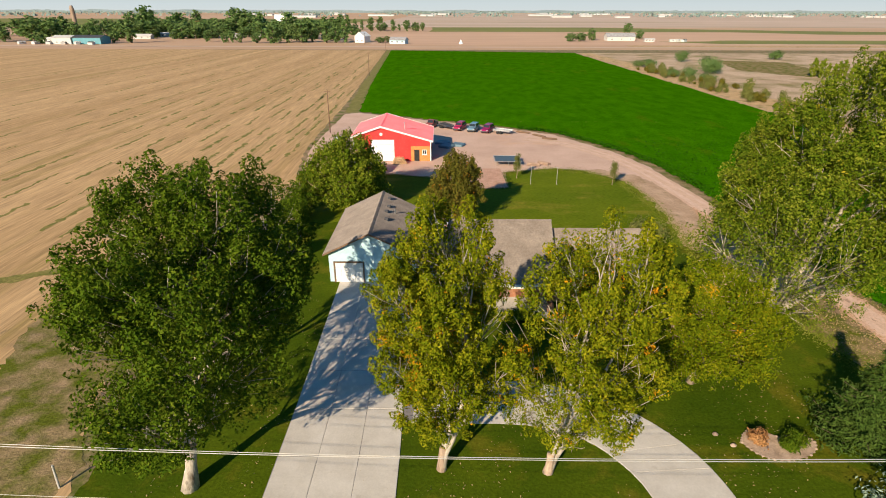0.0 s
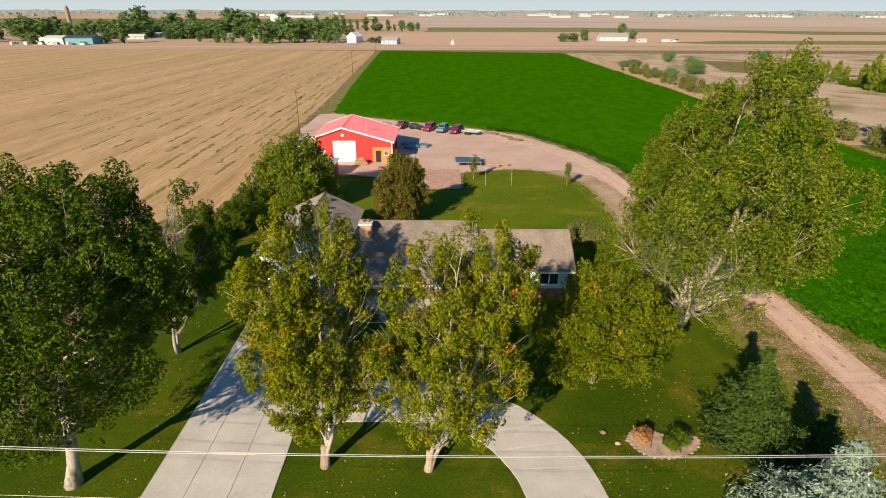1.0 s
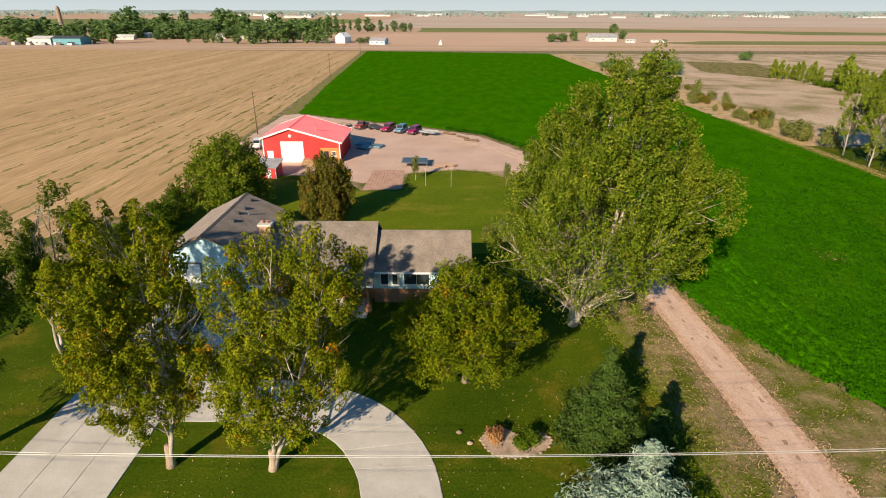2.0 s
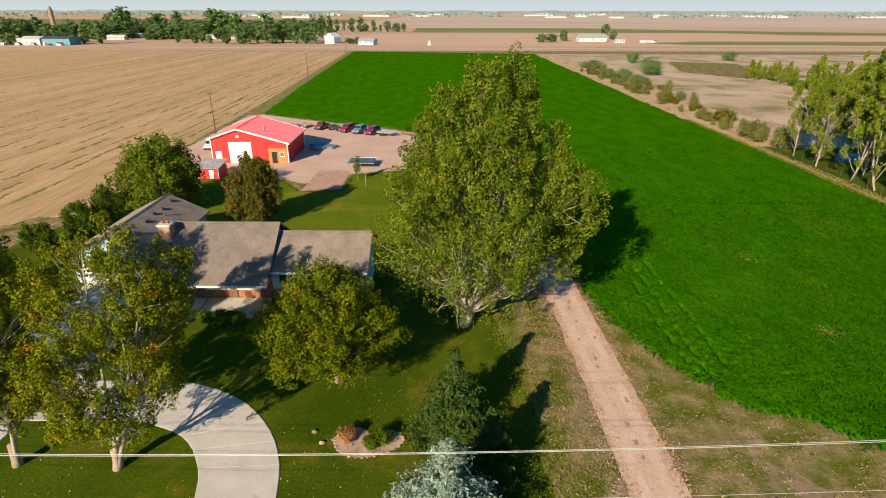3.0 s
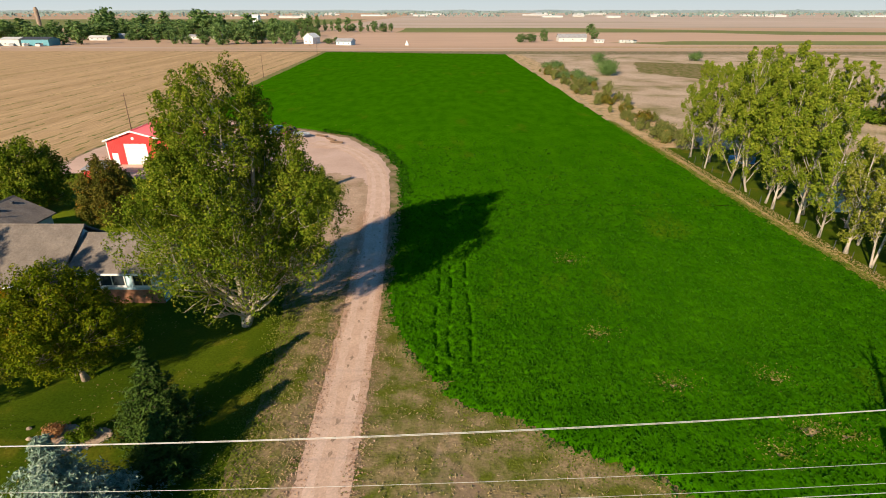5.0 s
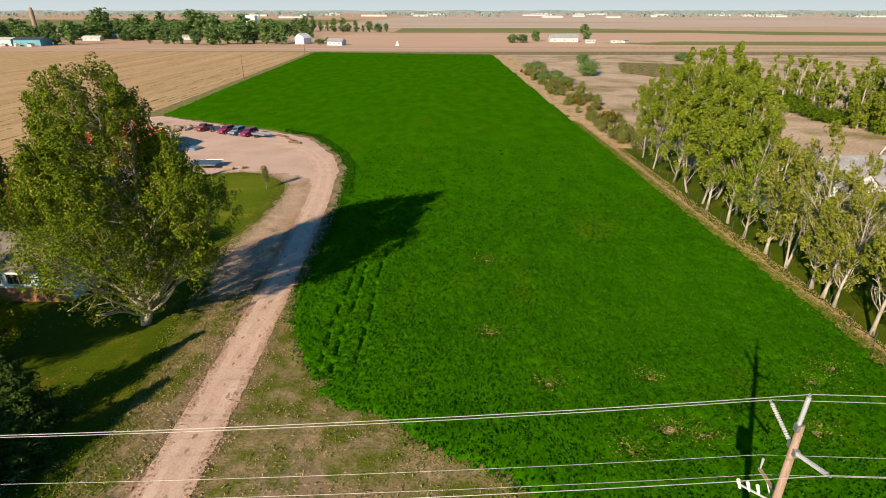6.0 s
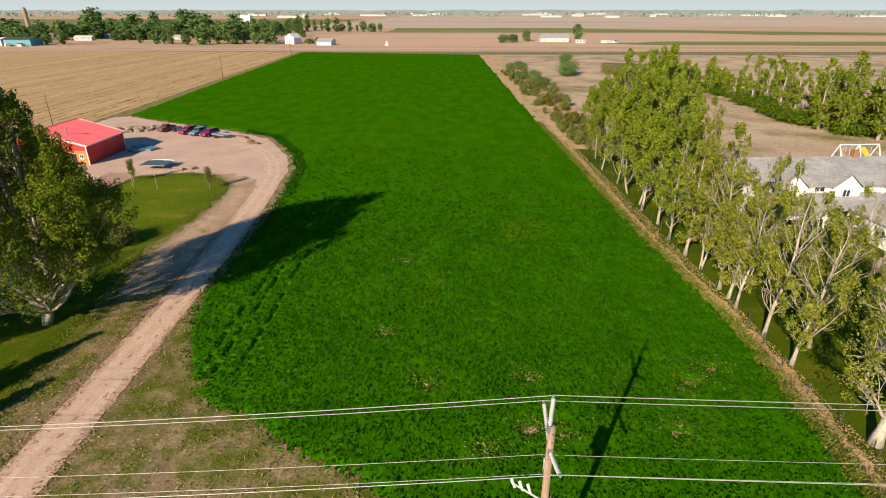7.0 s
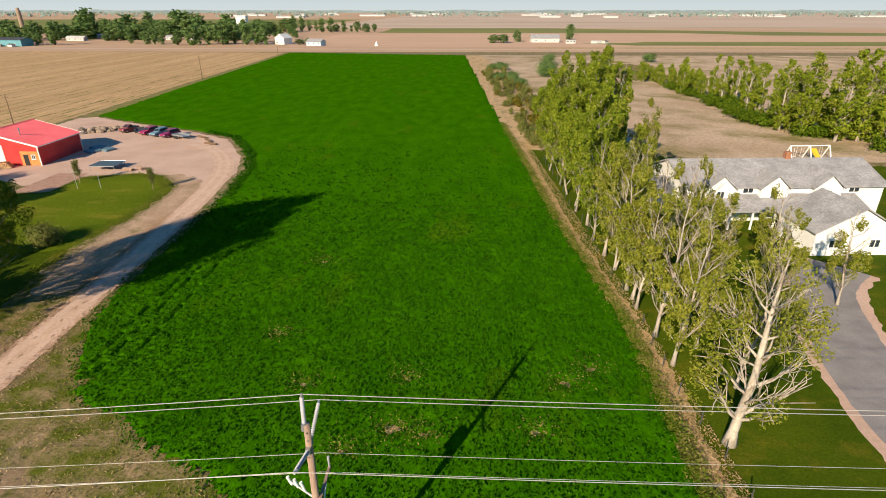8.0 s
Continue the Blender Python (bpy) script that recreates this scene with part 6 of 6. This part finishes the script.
# Bushes scattered along the pasture edge.
bushes = [shrub("pasture_bush", pose(95.5, 119.6, 0.03), 300, (2.6, 3.6), 700, 0.6, M_LEAF_SHRUB, "dusty olive bush on the dry pasture", "pasture bushes"),
          shrub("pasture_bush", pose(98.0, 139.6, 0.03), 301, (2.2, 2.8), 750, 0.55, M_LEAF_RUST, "rusty dry bush on the dry pasture", "pasture bushes"),
          shrub("pasture_bush", pose(119, 255, 0.03), 302, (4.0, 8.0), 2400, 0.6, M_LEAF_FAR, "upright dark green tree in the pasture", "pasture bushes")]
rnd = random.Random(8)
for k in range(92):
    y = rnd.uniform(110, 265)
    x = 94.2 - (y - 100) * 0.032 + abs(rnd.gauss(0, 4.5)) + 0.5
    copy_thing(bushes[0 if rnd.random() < 0.72 else 1], pose(x, y, 0.03, 0, 0, rnd.uniform(0, 360)) @ Matrix.Diagonal((s0 := rnd.uniform(0.22, 0.62), s0, s0 * rnd.uniform(1.0, 2.2), 1)))
for x, y, h, r in ((128, 309, 6.6, 3.1), (117, 248, 6.8, 3.5), (187, 324, 5.7, 3.5), (101, 233, 4.9, 2.6), (100, 278, 4.5, 3.3), (96, 281, 3.2, 2.8), (96, 237, 3.6, 2.9), (102, 218, 3.8, 3.1)):
    copy_thing(bushes[2], pose(x, y, 0.03, 0, 0, x * 7) @ Matrix.Diagonal((r / 4, r / 4, h / 8, 1)))

# Stand of trees in the pasture.
STAND = "trees of the pasture stand"
stand = [broadleaf("stand_tree", pose(157, 196, 0.03), 400, 12, [(0.04, 2.2), (0.3, 3.4), (0.65, 3.0), (1.0, 0.7)], 0.22, 1300, 0.78, M_BARK_PALE, M_LEAF_STAND, "leafy pale stemmed tree in the pasture stand", group=STAND, masses=16, first=0.06, spray=0.9, twigs=2, rise=1.2, split=False, tall=1.6),
         broadleaf("stand_tree", pose(160, 172, 0.03), 401, 14, [(0.15, 1.4), (0.45, 2.2), (0.7, 2.0), (1.0, 0.6)], 0.30, 700, 0.55, M_BARK_PALE, M_LEAF_STAND, "bare white stemmed poplar in the pasture stand", group=STAND, masses=20, first=0.2, spray=0.6, bare=0.75, twigs=4, rise=1.8, split=False),
         broadleaf("stand_tree", pose(163, 121, 0.03), 402, 20, [(0.06, 2.2), (0.3, 4.0), (0.65, 4.2), (1.0, 0.9)], 0.34, 4200, 0.6, M_BARK_PALE, M_LEAF_STAND, "tall leaning green poplar in the pasture stand", group=STAND, masses=26, first=0.10, spray=0.9, bare=0.15, twigs=4, rise=1.5, lean=(0.06, 0.0), split=False, tall=1.8),
         shrub("stand_shrub", pose(156, 140, 0.03), 403, (2.6, 2.6), 600, 0.6, M_LEAF_DEEP, "dark green shrub at the foot of the stand", STAND)]
LINE = dense([(152, 242), (160, 210), (161, 170), (157, 136), (166, 117), (186, 104)], 0.5)
for k in range(74):
    x, y = LINE[int((k + rnd.random()) / 74 * (len(LINE) - 1))]
    back = abs(rnd.gauss(0, 5))
    kind = 1 if 138 < y < 185 and k % 5 else 0
    copy_thing(stand[kind], pose(x + back + rnd.gauss(0, 1), y + rnd.gauss(0, 1.5), 0.03, 0, 0, rnd.uniform(0, 360)) @ Matrix.Scale(rnd.uniform(0.45, 0.65) if y > 185 else rnd.uniform(0.7, 1.05), 4))
for k in range(40):
    x, y = LINE[int(rnd.uniform(0.2, 1) * (len(LINE) - 1))]
    copy_thing(stand[3], pose(x - 1 + rnd.gauss(0, 1.5), y + rnd.gauss(0, 1.5), 0.03, 0, 0, rnd.uniform(0, 360)) @ Matrix.Scale(rnd.uniform(0.5, 1.1), 4))
for x, y, s in ((159, 128, 0.95), (157, 133, 0.85), (168, 121, 1.0), (172, 114, 0.9), (180, 112, 1.0), (176, 124, 1.05)):
    copy_thing(stand[2], pose(x, y, 0.03, 0, 0, x * 31) @ Matrix.Scale(s, 4))

# ---------------------------------------------------------------- the village and the far distance
VIL = "trees of the far village"
far = [broadleaf("village_tree", pose(-270, 690, 0.03), 500, 10, [(0.02, 2.8), (0.25, 4.0), (0.55, 4.2), (0.8, 3.2), (1.0, 1.0)], 0.3, 620, 1.2, M_BARK_DARK, M_LEAF_FAR, "rounded green tree in the far village", group=VIL, masses=15, first=0.04, spray=0.95, twigs=1, split=False, tall=1.1),
       broadleaf("village_tree", pose(-340, 700, 0.03), 501, 10, [(0.02, 1.5), (0.4, 2.3), (0.75, 1.8), (1.0, 0.6)], 0.2, 380, 0.95, M_BARK_DARK, M_LEAF_FAR, "tall narrow tree in the far village", group=VIL, masses=12, first=0.04, spray=0.8, twigs=1, split=False, tall=1.6),
       broadleaf("village_tree", pose(-290, 640, 0.03), 503, 10, [(0.06, 2.0), (0.3, 3.6), (0.6, 4.3), (0.85, 3.0), (1.0, 1.2)], 0.3, 560, 1.2, M_BARK_DARK, M_LEAF_FAR, "broad uneven tree in the far village", group=VIL, masses=11, first=0.05, spray=1.0, twigs=1, split=False, mass=(0.3, 0.45))]
GROWN = [(-354, 500, 19.9, 10.8), (-339, 500, 18.1, 7.9), (-352, 538, 19.4, 5.8), (-323, 509, 14.8, 5.5), (-296, 483, 14.5, 5.7), (-324, 538, 11.7, 5.3), (-366, 634, 16.0, 6.2), (-258, 475, 17.7, 4.7), (-373, 695, 22.4, 9.5), (-309, 607, 27.7, 10.1),
         (-326, 663, 16.1, 5.2), (-319, 696, 21.2, 11.5), (-310, 731, 24.8, 7.1), (-263, 634, 13.7, 9.9), (-249, 634, 16.0, 8.7), (-227, 635, 26.1, 10.5), (-215, 635, 24.9, 9.3), (-193, 608, 22.3, 8.3), (-170, 583, 15.8, 7.4), (-161, 608, 22.3, 8.3)]
FRONT = [(-141, 476, 15.1, 6.1), (-132, 484, 14.1, 5.7), (-120, 484, 17.5, 6.2), (-113, 493, 17.8, 5.8), (-99, 484, 20.1, 4.3), (-91, 484, 17.5, 4.3), (-84, 484, 17.5, 3.8), (-309, 467, 7.7, 3.7), (-321, 459, 8.0, 3.6), (-282, 467, 7.7, 3.2), (-281, 475, 9.1, 2.8),
         (-272, 475, 9.1, 4.2), (-252, 539, 6.9, 3.7), (-246, 539, 5.9, 2.6), (-244, 560, 6.1, 2.7), (-202, 492, 8.5, 2.9), (-184, 484, 8.0, 2.9), (-178, 484, 8.8, 2.9), (-172, 484, 7.1, 2.4), (-155, 476, 7.0, 4.2), (-143, 476, 3.9, 1.9), (-54, 485, 4.4, 4.3), (-49, 493, 5.0, 2.9), (-204, 583, 5.8, 5.7)]
LINED = [(-138, 771, 19.9, 6.0), (-132, 793, 19.1, 4.6), (-122, 793, 14.2, 3.1), (-113, 793, 12.8, 2.7), (-96, 752, 16.8, 5.1), (-84, 752, 17.5, 5.1), (-81, 772, 9.7, 4.5), (-67, 752, 14.1, 3.6), (-61, 772, 8.3, 2.2), (-50, 752, 12.8, 5.1), (-38, 752, 10.8, 5.1), (-30, 772, 9.7, 3.4),
         (111, 512, 7.0, 4.5), (120, 512, 7.0, 5.0), (134, 531, 10.1, 3.6), (208, 667, 11.4, 5.2), (188, 563, 8.1, 3.3)]


def grow_far(x, y, h, r, which, turn):
    wide = 1.4 * r / (4.2, 2.3, 4.3)[which]
    copy_thing(far[which], pose(x, y, 0.03, 0, 0, turn) @ Matrix.Diagonal((wide, wide, h / 10, 1)))


for k, (x, y, h, r) in enumerate(GROWN + FRONT + LINED):
    grow_far(x, y, h, r, 1 if h > 3.2 * r else (0, 2)[k % 2], k * 67)
# Smaller trees fill in behind and beside the named ones.
for k in range(150):
    x, y = rnd.uniform(-360, -130), rnd.uniform(545, 780)
    h = rnd.uniform(7, 16)
    grow_far(x, y, h, h * rnd.uniform(0.35, 0.6), k % 3, k * 41)
for k in range(26):
    grow_far(rnd.uniform(-480, -335), rnd.uniform(480, 700), (h := rnd.uniform(9, 18)), h * rnd.uniform(0.4, 0.6), (0, 2)[k % 2], k * 53)
for k in range(16):
    grow_far(rnd.uniform(-150, -84), rnd.uniform(500, 640), (h := rnd.uniform(5, 12)), h * rnd.uniform(0.35, 0.55), k % 3, k * 53)
HOMES = "houses of the far village"
teal = paint("teal steel cladding", (0.10, 0.30, 0.36), 0.5)
grey_roof = M_STEEL
simple_house("far_house", pose(-76, 488, 0.02, 0, 0, -20), 9, 11, 5.0, 8.4, M_WHITE, M_WHITE, "white two storey farmhouse at the field's end", False, 2, group=HOMES, courses=0)
simple_house("far_house", pose(-45, 470, 0.02, 0, 0, -14), 13, 9, 3.0, 5.2, M_SHINGLE2, M_SIDING, "pale low house at the field's end", True, 3, group=HOMES, courses=0)
simple_house("far_shed", pose(-310, 455, 0.02), 15, 12, 5.0, 6.5, M_FARWHITE, M_FARWHITE, "white steel shed in the village", True, 2, group=HOMES, courses=0)
simple_house("far_shed", pose(-294, 456, 0.02), 22, 14, 5.0, 6.5, M_DARKMETAL, teal, "teal steel shed in the village", True, 2, group=HOMES, courses=0)
simple_house("far_shed", pose(146, 522, 0.02), 25, 12, 3.6, 6.6, M_SHINGLE2, M_FARWHITE, "long white farm shed on the ploughed land", True, 3, group=HOMES, courses=0)
simple_house("far_house", pose(174, 504, 0.02), 8, 4, 2.2, 3.0, M_FARWHITE, M_FARWHITE, "low white trailer home beside the far shed", True, 3, group=HOMES, courses=0)
for x, y, w in ((-290, 538, 16), (-293, 582, 20), (-262, 590, 14), (-206, 560, 10), (-182, 560, 8), (-330, 474, 14)):
    simple_house("far_house", pose(x, y, 0.02, 0, 0, rnd.uniform(-8, 8)), w, 7, 2.8, 4.4, M_SHINGLE2 if w < 12 else M_FARWHITE, M_FARWHITE, "pale house among the village trees", True, 3, group=HOMES, courses=0)
for k in range(9):
    simple_house("far_house", pose(196 + k * 6 if k < 3 else -370 + k * 12, 505 if k < 3 else 452, 0.02, 0, 0, 20 * k), 5, 3, 1.8, 2.4, M_DARKMETAL if k % 3 == 2 else M_FARWHITE, M_FARWHITE, "small pale trailer parked far off", True, 1, 0.1, HOMES, courses=0)
simple_house("far_house", pose(-232, 668, 0.02, 0, 0, 30), 11, 9, 7, 11.5, M_WHITE, M_WHITE, "white gabled house rising over the village trees", True, 2, group=HOMES, courses=0)
simple_house("far_shed", pose(-262, 900, 0.02), 15, 12, 17.5, 19, M_WHITE, M_WHITE, "large white mill rising over the village trees", True, 2, group=HOMES, courses=0)
Geo().tube([(0, 0, 0), (0, 0, 26), (0, 0, 29)], [2.2, 2.2, 1.2], 12).thing("silo", M_ROCK, "tall pale silo behind the village", "silo", at=pose(-405, 640, 0.02))
cone = Geo().tube([(0, 0, 0), (0, 0, 3.6)], [1.8, 0.1], 10)
cone.thing("grain_cone", M_WHITE, "small white conical heap at the field's end", "heap", at=pose(13, 468, 0.02))
for k in range(30):
    x, y = rnd.uniform(-1300, 1900), rnd.uniform(2000, 3600)
    w = rnd.uniform(25, 110)
    simple_house("far_shed", pose(x, y, 0.02), w, 25, rnd.uniform(4, 6), rnd.uniform(6.5, 9), M_FARWHITE, M_FARWHITE, "pale industrial shed near the horizon", True, 1, group="sheds near the horizon", courses=0)
# Tree belts at the horizon; their haze is only leaf colour.
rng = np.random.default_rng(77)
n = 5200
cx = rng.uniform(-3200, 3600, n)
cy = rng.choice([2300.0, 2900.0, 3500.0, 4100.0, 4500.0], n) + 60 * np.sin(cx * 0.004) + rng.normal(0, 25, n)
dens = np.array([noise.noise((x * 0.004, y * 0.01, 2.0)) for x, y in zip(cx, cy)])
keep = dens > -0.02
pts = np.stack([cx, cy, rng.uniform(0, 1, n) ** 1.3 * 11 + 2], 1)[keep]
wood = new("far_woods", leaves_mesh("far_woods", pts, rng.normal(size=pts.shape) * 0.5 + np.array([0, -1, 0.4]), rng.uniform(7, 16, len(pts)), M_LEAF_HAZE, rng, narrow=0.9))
tagged(wood, "broken belts of trees along the horizon, haze tinted into the leaves", "woods", kind="stuff")
# Upright sheet closing the horizon; the blue haze is painted into its colour.
haze = surface("far land painted haze blue", (0.15, 0.20, 0.23), (0.19, 0.25, 0.28), 0.002, 0.02, 1.0, 0, fine_mix=0.08)
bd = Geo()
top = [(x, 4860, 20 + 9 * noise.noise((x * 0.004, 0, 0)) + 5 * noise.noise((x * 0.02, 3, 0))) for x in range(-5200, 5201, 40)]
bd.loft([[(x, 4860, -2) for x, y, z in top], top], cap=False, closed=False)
bd.thing("backdrop", haze, "upright sheet of low far land, painted haze blue", "horizon", kind="structure")
# Added glowing sheet: the sky's paling haze is painted as a fade by height.
band_sky = bpy.data.materials.new("painted glow of horizon sky")
band_sky.use_nodes = True
bn = band_sky.node_tree.nodes
bn.remove(bn["Principled BSDF"])
glow = bn.new("ShaderNodeEmission")
place = bn.new("ShaderNodeNewGeometry")
split_xyz = bn.new("ShaderNodeSeparateXYZ")
fade = bn.new("ShaderNodeValToRGB")
level = bn.new("ShaderNodeMapRange")
level.inputs["From Max"].default_value = 320.0
fade.color_ramp.elements[0].color = (0.46, 0.51, 0.52, 1)
fade.color_ramp.elements[1].color = (0.33, 0.43, 0.51, 1)
bl = band_sky.node_tree.links
bl.new(place.outputs["Position"], split_xyz.inputs[0])
bl.new(split_xyz.outputs["Z"], level.inputs["Value"])
bl.new(level.outputs[0], fade.inputs["Fac"])
bl.new(fade.outputs["Color"], glow.inputs["Color"])
bl.new(glow.outputs[0], bn["Material Output"].inputs["Surface"])
Geo().poly([(-5300, 4885, -5), (5300, 4885, -5), (5300, 4885, 320), (-5300, 4885, 320)]).thing("backdrop_sky", band_sky, "glowing sheet painted as pale hazy sky over the horizon", "sky", kind="structure")

# ---------------------------------------------------------------- loose growth
n = 5200
x, y = rng.uniform(41.5, 66, n), rng.uniform(14, 40, n)
ok = np.array([not inside(a + 0.5, b, CROP) and noise.noise((a * 0.35, b * 0.35, 0)) > -0.15 for a, b in zip(x, y)])
x2, y2 = rng.uniform(34, 38.2, n // 2), rng.uniform(14, 52, n // 2)
x3, y3 = rng.uniform(92.9, 95.6, n * 2), 20 + 100 * rng.uniform(0, 1, n * 2) ** 1.3
x3 = x3 - np.maximum(0, y3 - 45) * 0.03
line = np.array(dense(ROADLINE, 0.4))
k4 = rng.integers(40, 190, 9000)
side = rng.choice([-1.0, 1.0], 9000)
x4, y4 = line[k4, 0] + side * (1.85 + rng.normal(0, 0.42, 9000)), line[k4, 1] + rng.uniform(-0.2, 0.2, 9000)
px_, py_ = np.concatenate([x[ok], x2, x3]), np.concatenate([y[ok], y2, y3])
m = len(px_)
grass = new("dry_grass", leaves_mesh("dry_grass", np.stack([px_, py_, rng.uniform(0.06, 0.15, m)], 1), rng.normal(size=(m, 3)) * np.array([1, 1, 0.8]), rng.uniform(0.10, 0.30, m), M_STRAW, rng, narrow=0.25))
tagged(grass, "dry straw coloured grass tufts beside the track and crop", "grass", kind="stuff")
litter = new("leaf_litter", leaves_mesh("leaf_litter", np.stack([x4, y4, np.full(9000, 0.05)], 1), rng.normal(size=(9000, 3)) * 0.35 + np.array([0, 0, 1]), rng.uniform(0.06, 0.20, 9000), M_LITTER, rng))
tagged(litter, "brown leaf litter along the track's edges", "leaves", kind="stuff")
n = 52000
x, y = np.concatenate([rng.uniform(41.2, 66, n), rng.uniform(32.0, 37.8, 9000)]), np.concatenate([rng.uniform(13, 58, n), rng.uniform(12, 58, 9000)])


def near_crop(a, b):
    """The chance of a weed growing here: high beside the crop, low away from it."""
    if a < 40:
        return 0.45
    if inside(a, b, CROP):
        return 0.0
    for d, p in ((0.7, 1.0), (1.6, 0.7), (2.8, 0.34)):
        if inside(a + d, b + d * 0.7, CROP) or inside(a + d, b, CROP):
            return p
    return 0.14


ok = np.array([rng.random() < near_crop(a, b) * (0.75 + noise.noise((a * 0.5, b * 0.5, 3.0))) for a, b in zip(x, y)])
m = int(ok.sum())
weeds = new("verge_weeds", leaves_mesh("verge_weeds", np.stack([x[ok], y[ok], rng.uniform(0.025, 0.07, m)], 1), rng.normal(size=(m, 3)) * 0.3 + np.array([-0.3, -0.4, 1.0]), rng.uniform(0.06, 0.15, m), M_WEEDLEAF, rng, narrow=0.7))
tagged(weeds, "low green weeds thinning out from the crop's edge", "weeds", kind="stuff")
spots_at = np.array([(x, y) for x, y, r in BARE_SPOTS])[rng.integers(0, len(BARE_SPOTS), 3200)] + rng.normal(size=(3200, 2)) * np.array([1.1, 0.8])
thin_growth = new("thin_growth", leaves_mesh("thin_growth", np.concatenate([spots_at, rng.uniform(0.25, 0.46, (3200, 1))], 1), rng.normal(size=(3200, 3)) * 0.5 + np.array([0, -0.2, 0.8]), rng.uniform(0.10, 0.24, 3200), M_FRINGE, rng, narrow=0.5))
tagged(thin_growth, "yellowed thin growth round bare spots in the crop", "weeds", kind="stuff")
rim = np.array(dense([(92.6, 20), (93.1, 32), (93.5, 41.4), (92.6, 55), (91.6, 70), (90.6, 111), (89.4, 140)], 0.1))
m = 26000
at_edge = rim[(len(rim) * rng.uniform(0, 1, m) ** 1.4).astype(int)] + rng.normal(size=(m, 2)) * np.array([0.5, 0.2])
blades = new("verge_fringe", leaves_mesh("verge_fringe", np.concatenate([at_edge, rng.uniform(0.08, 0.36, (m, 1))], 1), rng.normal(size=(m, 3)) * 0.6 + np.array([-0.2, -0.3, 0.8]), rng.uniform(0.12, 0.34, m), M_FRINGE, rng, narrow=0.4))
tagged(blades, "green and straw grass between the crop and the tan strip", "grass", kind="stuff")
fringe = np.array(dense([(34.6, 8), (34.2, 26), (33.5, 36), (31.5, 46), (29.6, 56), (30.4, 73), (29.6, 83.6), (24.8, 90), (20, 91.4), (11.6, 89)], 0.1))
m = 15000
at_edge = fringe[rng.integers(0, len(fringe), m)] + rng.normal(size=(m, 2)) * 0.75
tufts = new("lawn_fringe", leaves_mesh("lawn_fringe", np.concatenate([at_edge, rng.uniform(0.035, 0.07, (m, 1))], 1), rng.normal(size=(m, 3)) * 0.4 + np.array([-0.2, -0.3, 1.0]), rng.uniform(0.08, 0.22, m), M_WEEDLEAF, rng, narrow=0.6))
tagged(tufts, "thin grass where the lawn gives way to bare dirt", "grass", kind="stuff")
n = 5200
x, y = rng.uniform(-18, 34, n), 16 + 30 * rng.uniform(0, 1, n) ** 1.4
ok = np.array([noise.noise((a * 0.18, b * 0.18, 5.0)) > -0.1 and inside(a, b, LAWN) for a, b in zip(x, y)])
m = int(ok.sum())
fallen = new("fallen_leaves", leaves_mesh("fallen_leaves", np.stack([x[ok], y[ok], np.full(m, 0.04)], 1), rng.normal(size=(m, 3)) * 0.4 + np.array([0, 0, 1]), rng.uniform(0.05, 0.15, m), M_FALLEN, rng))
tagged(fallen, "scattered yellow fallen leaves on the lawn", "leaves", kind="stuff")
# Alfalfa plants: leafy tufts in loose rows, thinning out with distance.
rows_x, rows_y2 = [], []
for j in range(350):
    for i in range(-60, 150):
        a, b = 40 + i * 0.37, 12 + j * 0.34
        if a < 46 and inside(a + 1.0, b + 0.5, CROP) and not inside(a - 1.3, b - 0.7, CROP):
            pass
        elif a < 40 or rng.random() > max(0.10, 1.05 - max(0, b - 34) / 50) * min(1.0, max(0.0, (118 - b) / 25)):
            continue
        a, b = a + rng.normal(0, 0.11), b + rng.normal(0, 0.11)
        if noise.noise((a * 0.8, b * 0.8, 9.0)) + 0.5 * noise.noise((a * 0.15, b * 0.15, 2.0)) < -0.52:
            continue
        e = edge_noise(a, b)
        if inside(a + e + 0.45, b + e * 0.6 + 0.3, CROP) and crop_height(a, b, 0.0) > 0.2:
            rows_x.append(a)
            rows_y2.append(b)
pl = np.stack([np.array(rows_x), np.array(rows_y2)], 1)
per = 5
base = np.repeat(pl, per, 0)
m = len(base)
grow = np.repeat(rng.uniform(0.30, 0.52, len(pl)), per)
off = rng.normal(size=(m, 3)) * np.array([0.11, 0.11, 0.07])
pos = np.concatenate([base, grow[:, None]], 1) + off
plants = new("alfalfa_leaves", leaves_mesh("alfalfa_leaves", pos, off * 6 + rng.normal(size=(m, 3)) * 0.4 + np.array([0, 0, 0.7]), rng.uniform(0.10, 0.22, m) * np.clip(base[:, 1] / 50, 1.0, 1.7), M_CROPLEAF, rng, narrow=0.8))
tagged(plants, "leafy tops of the alfalfa crop", "crop leaves", kind="stuff")
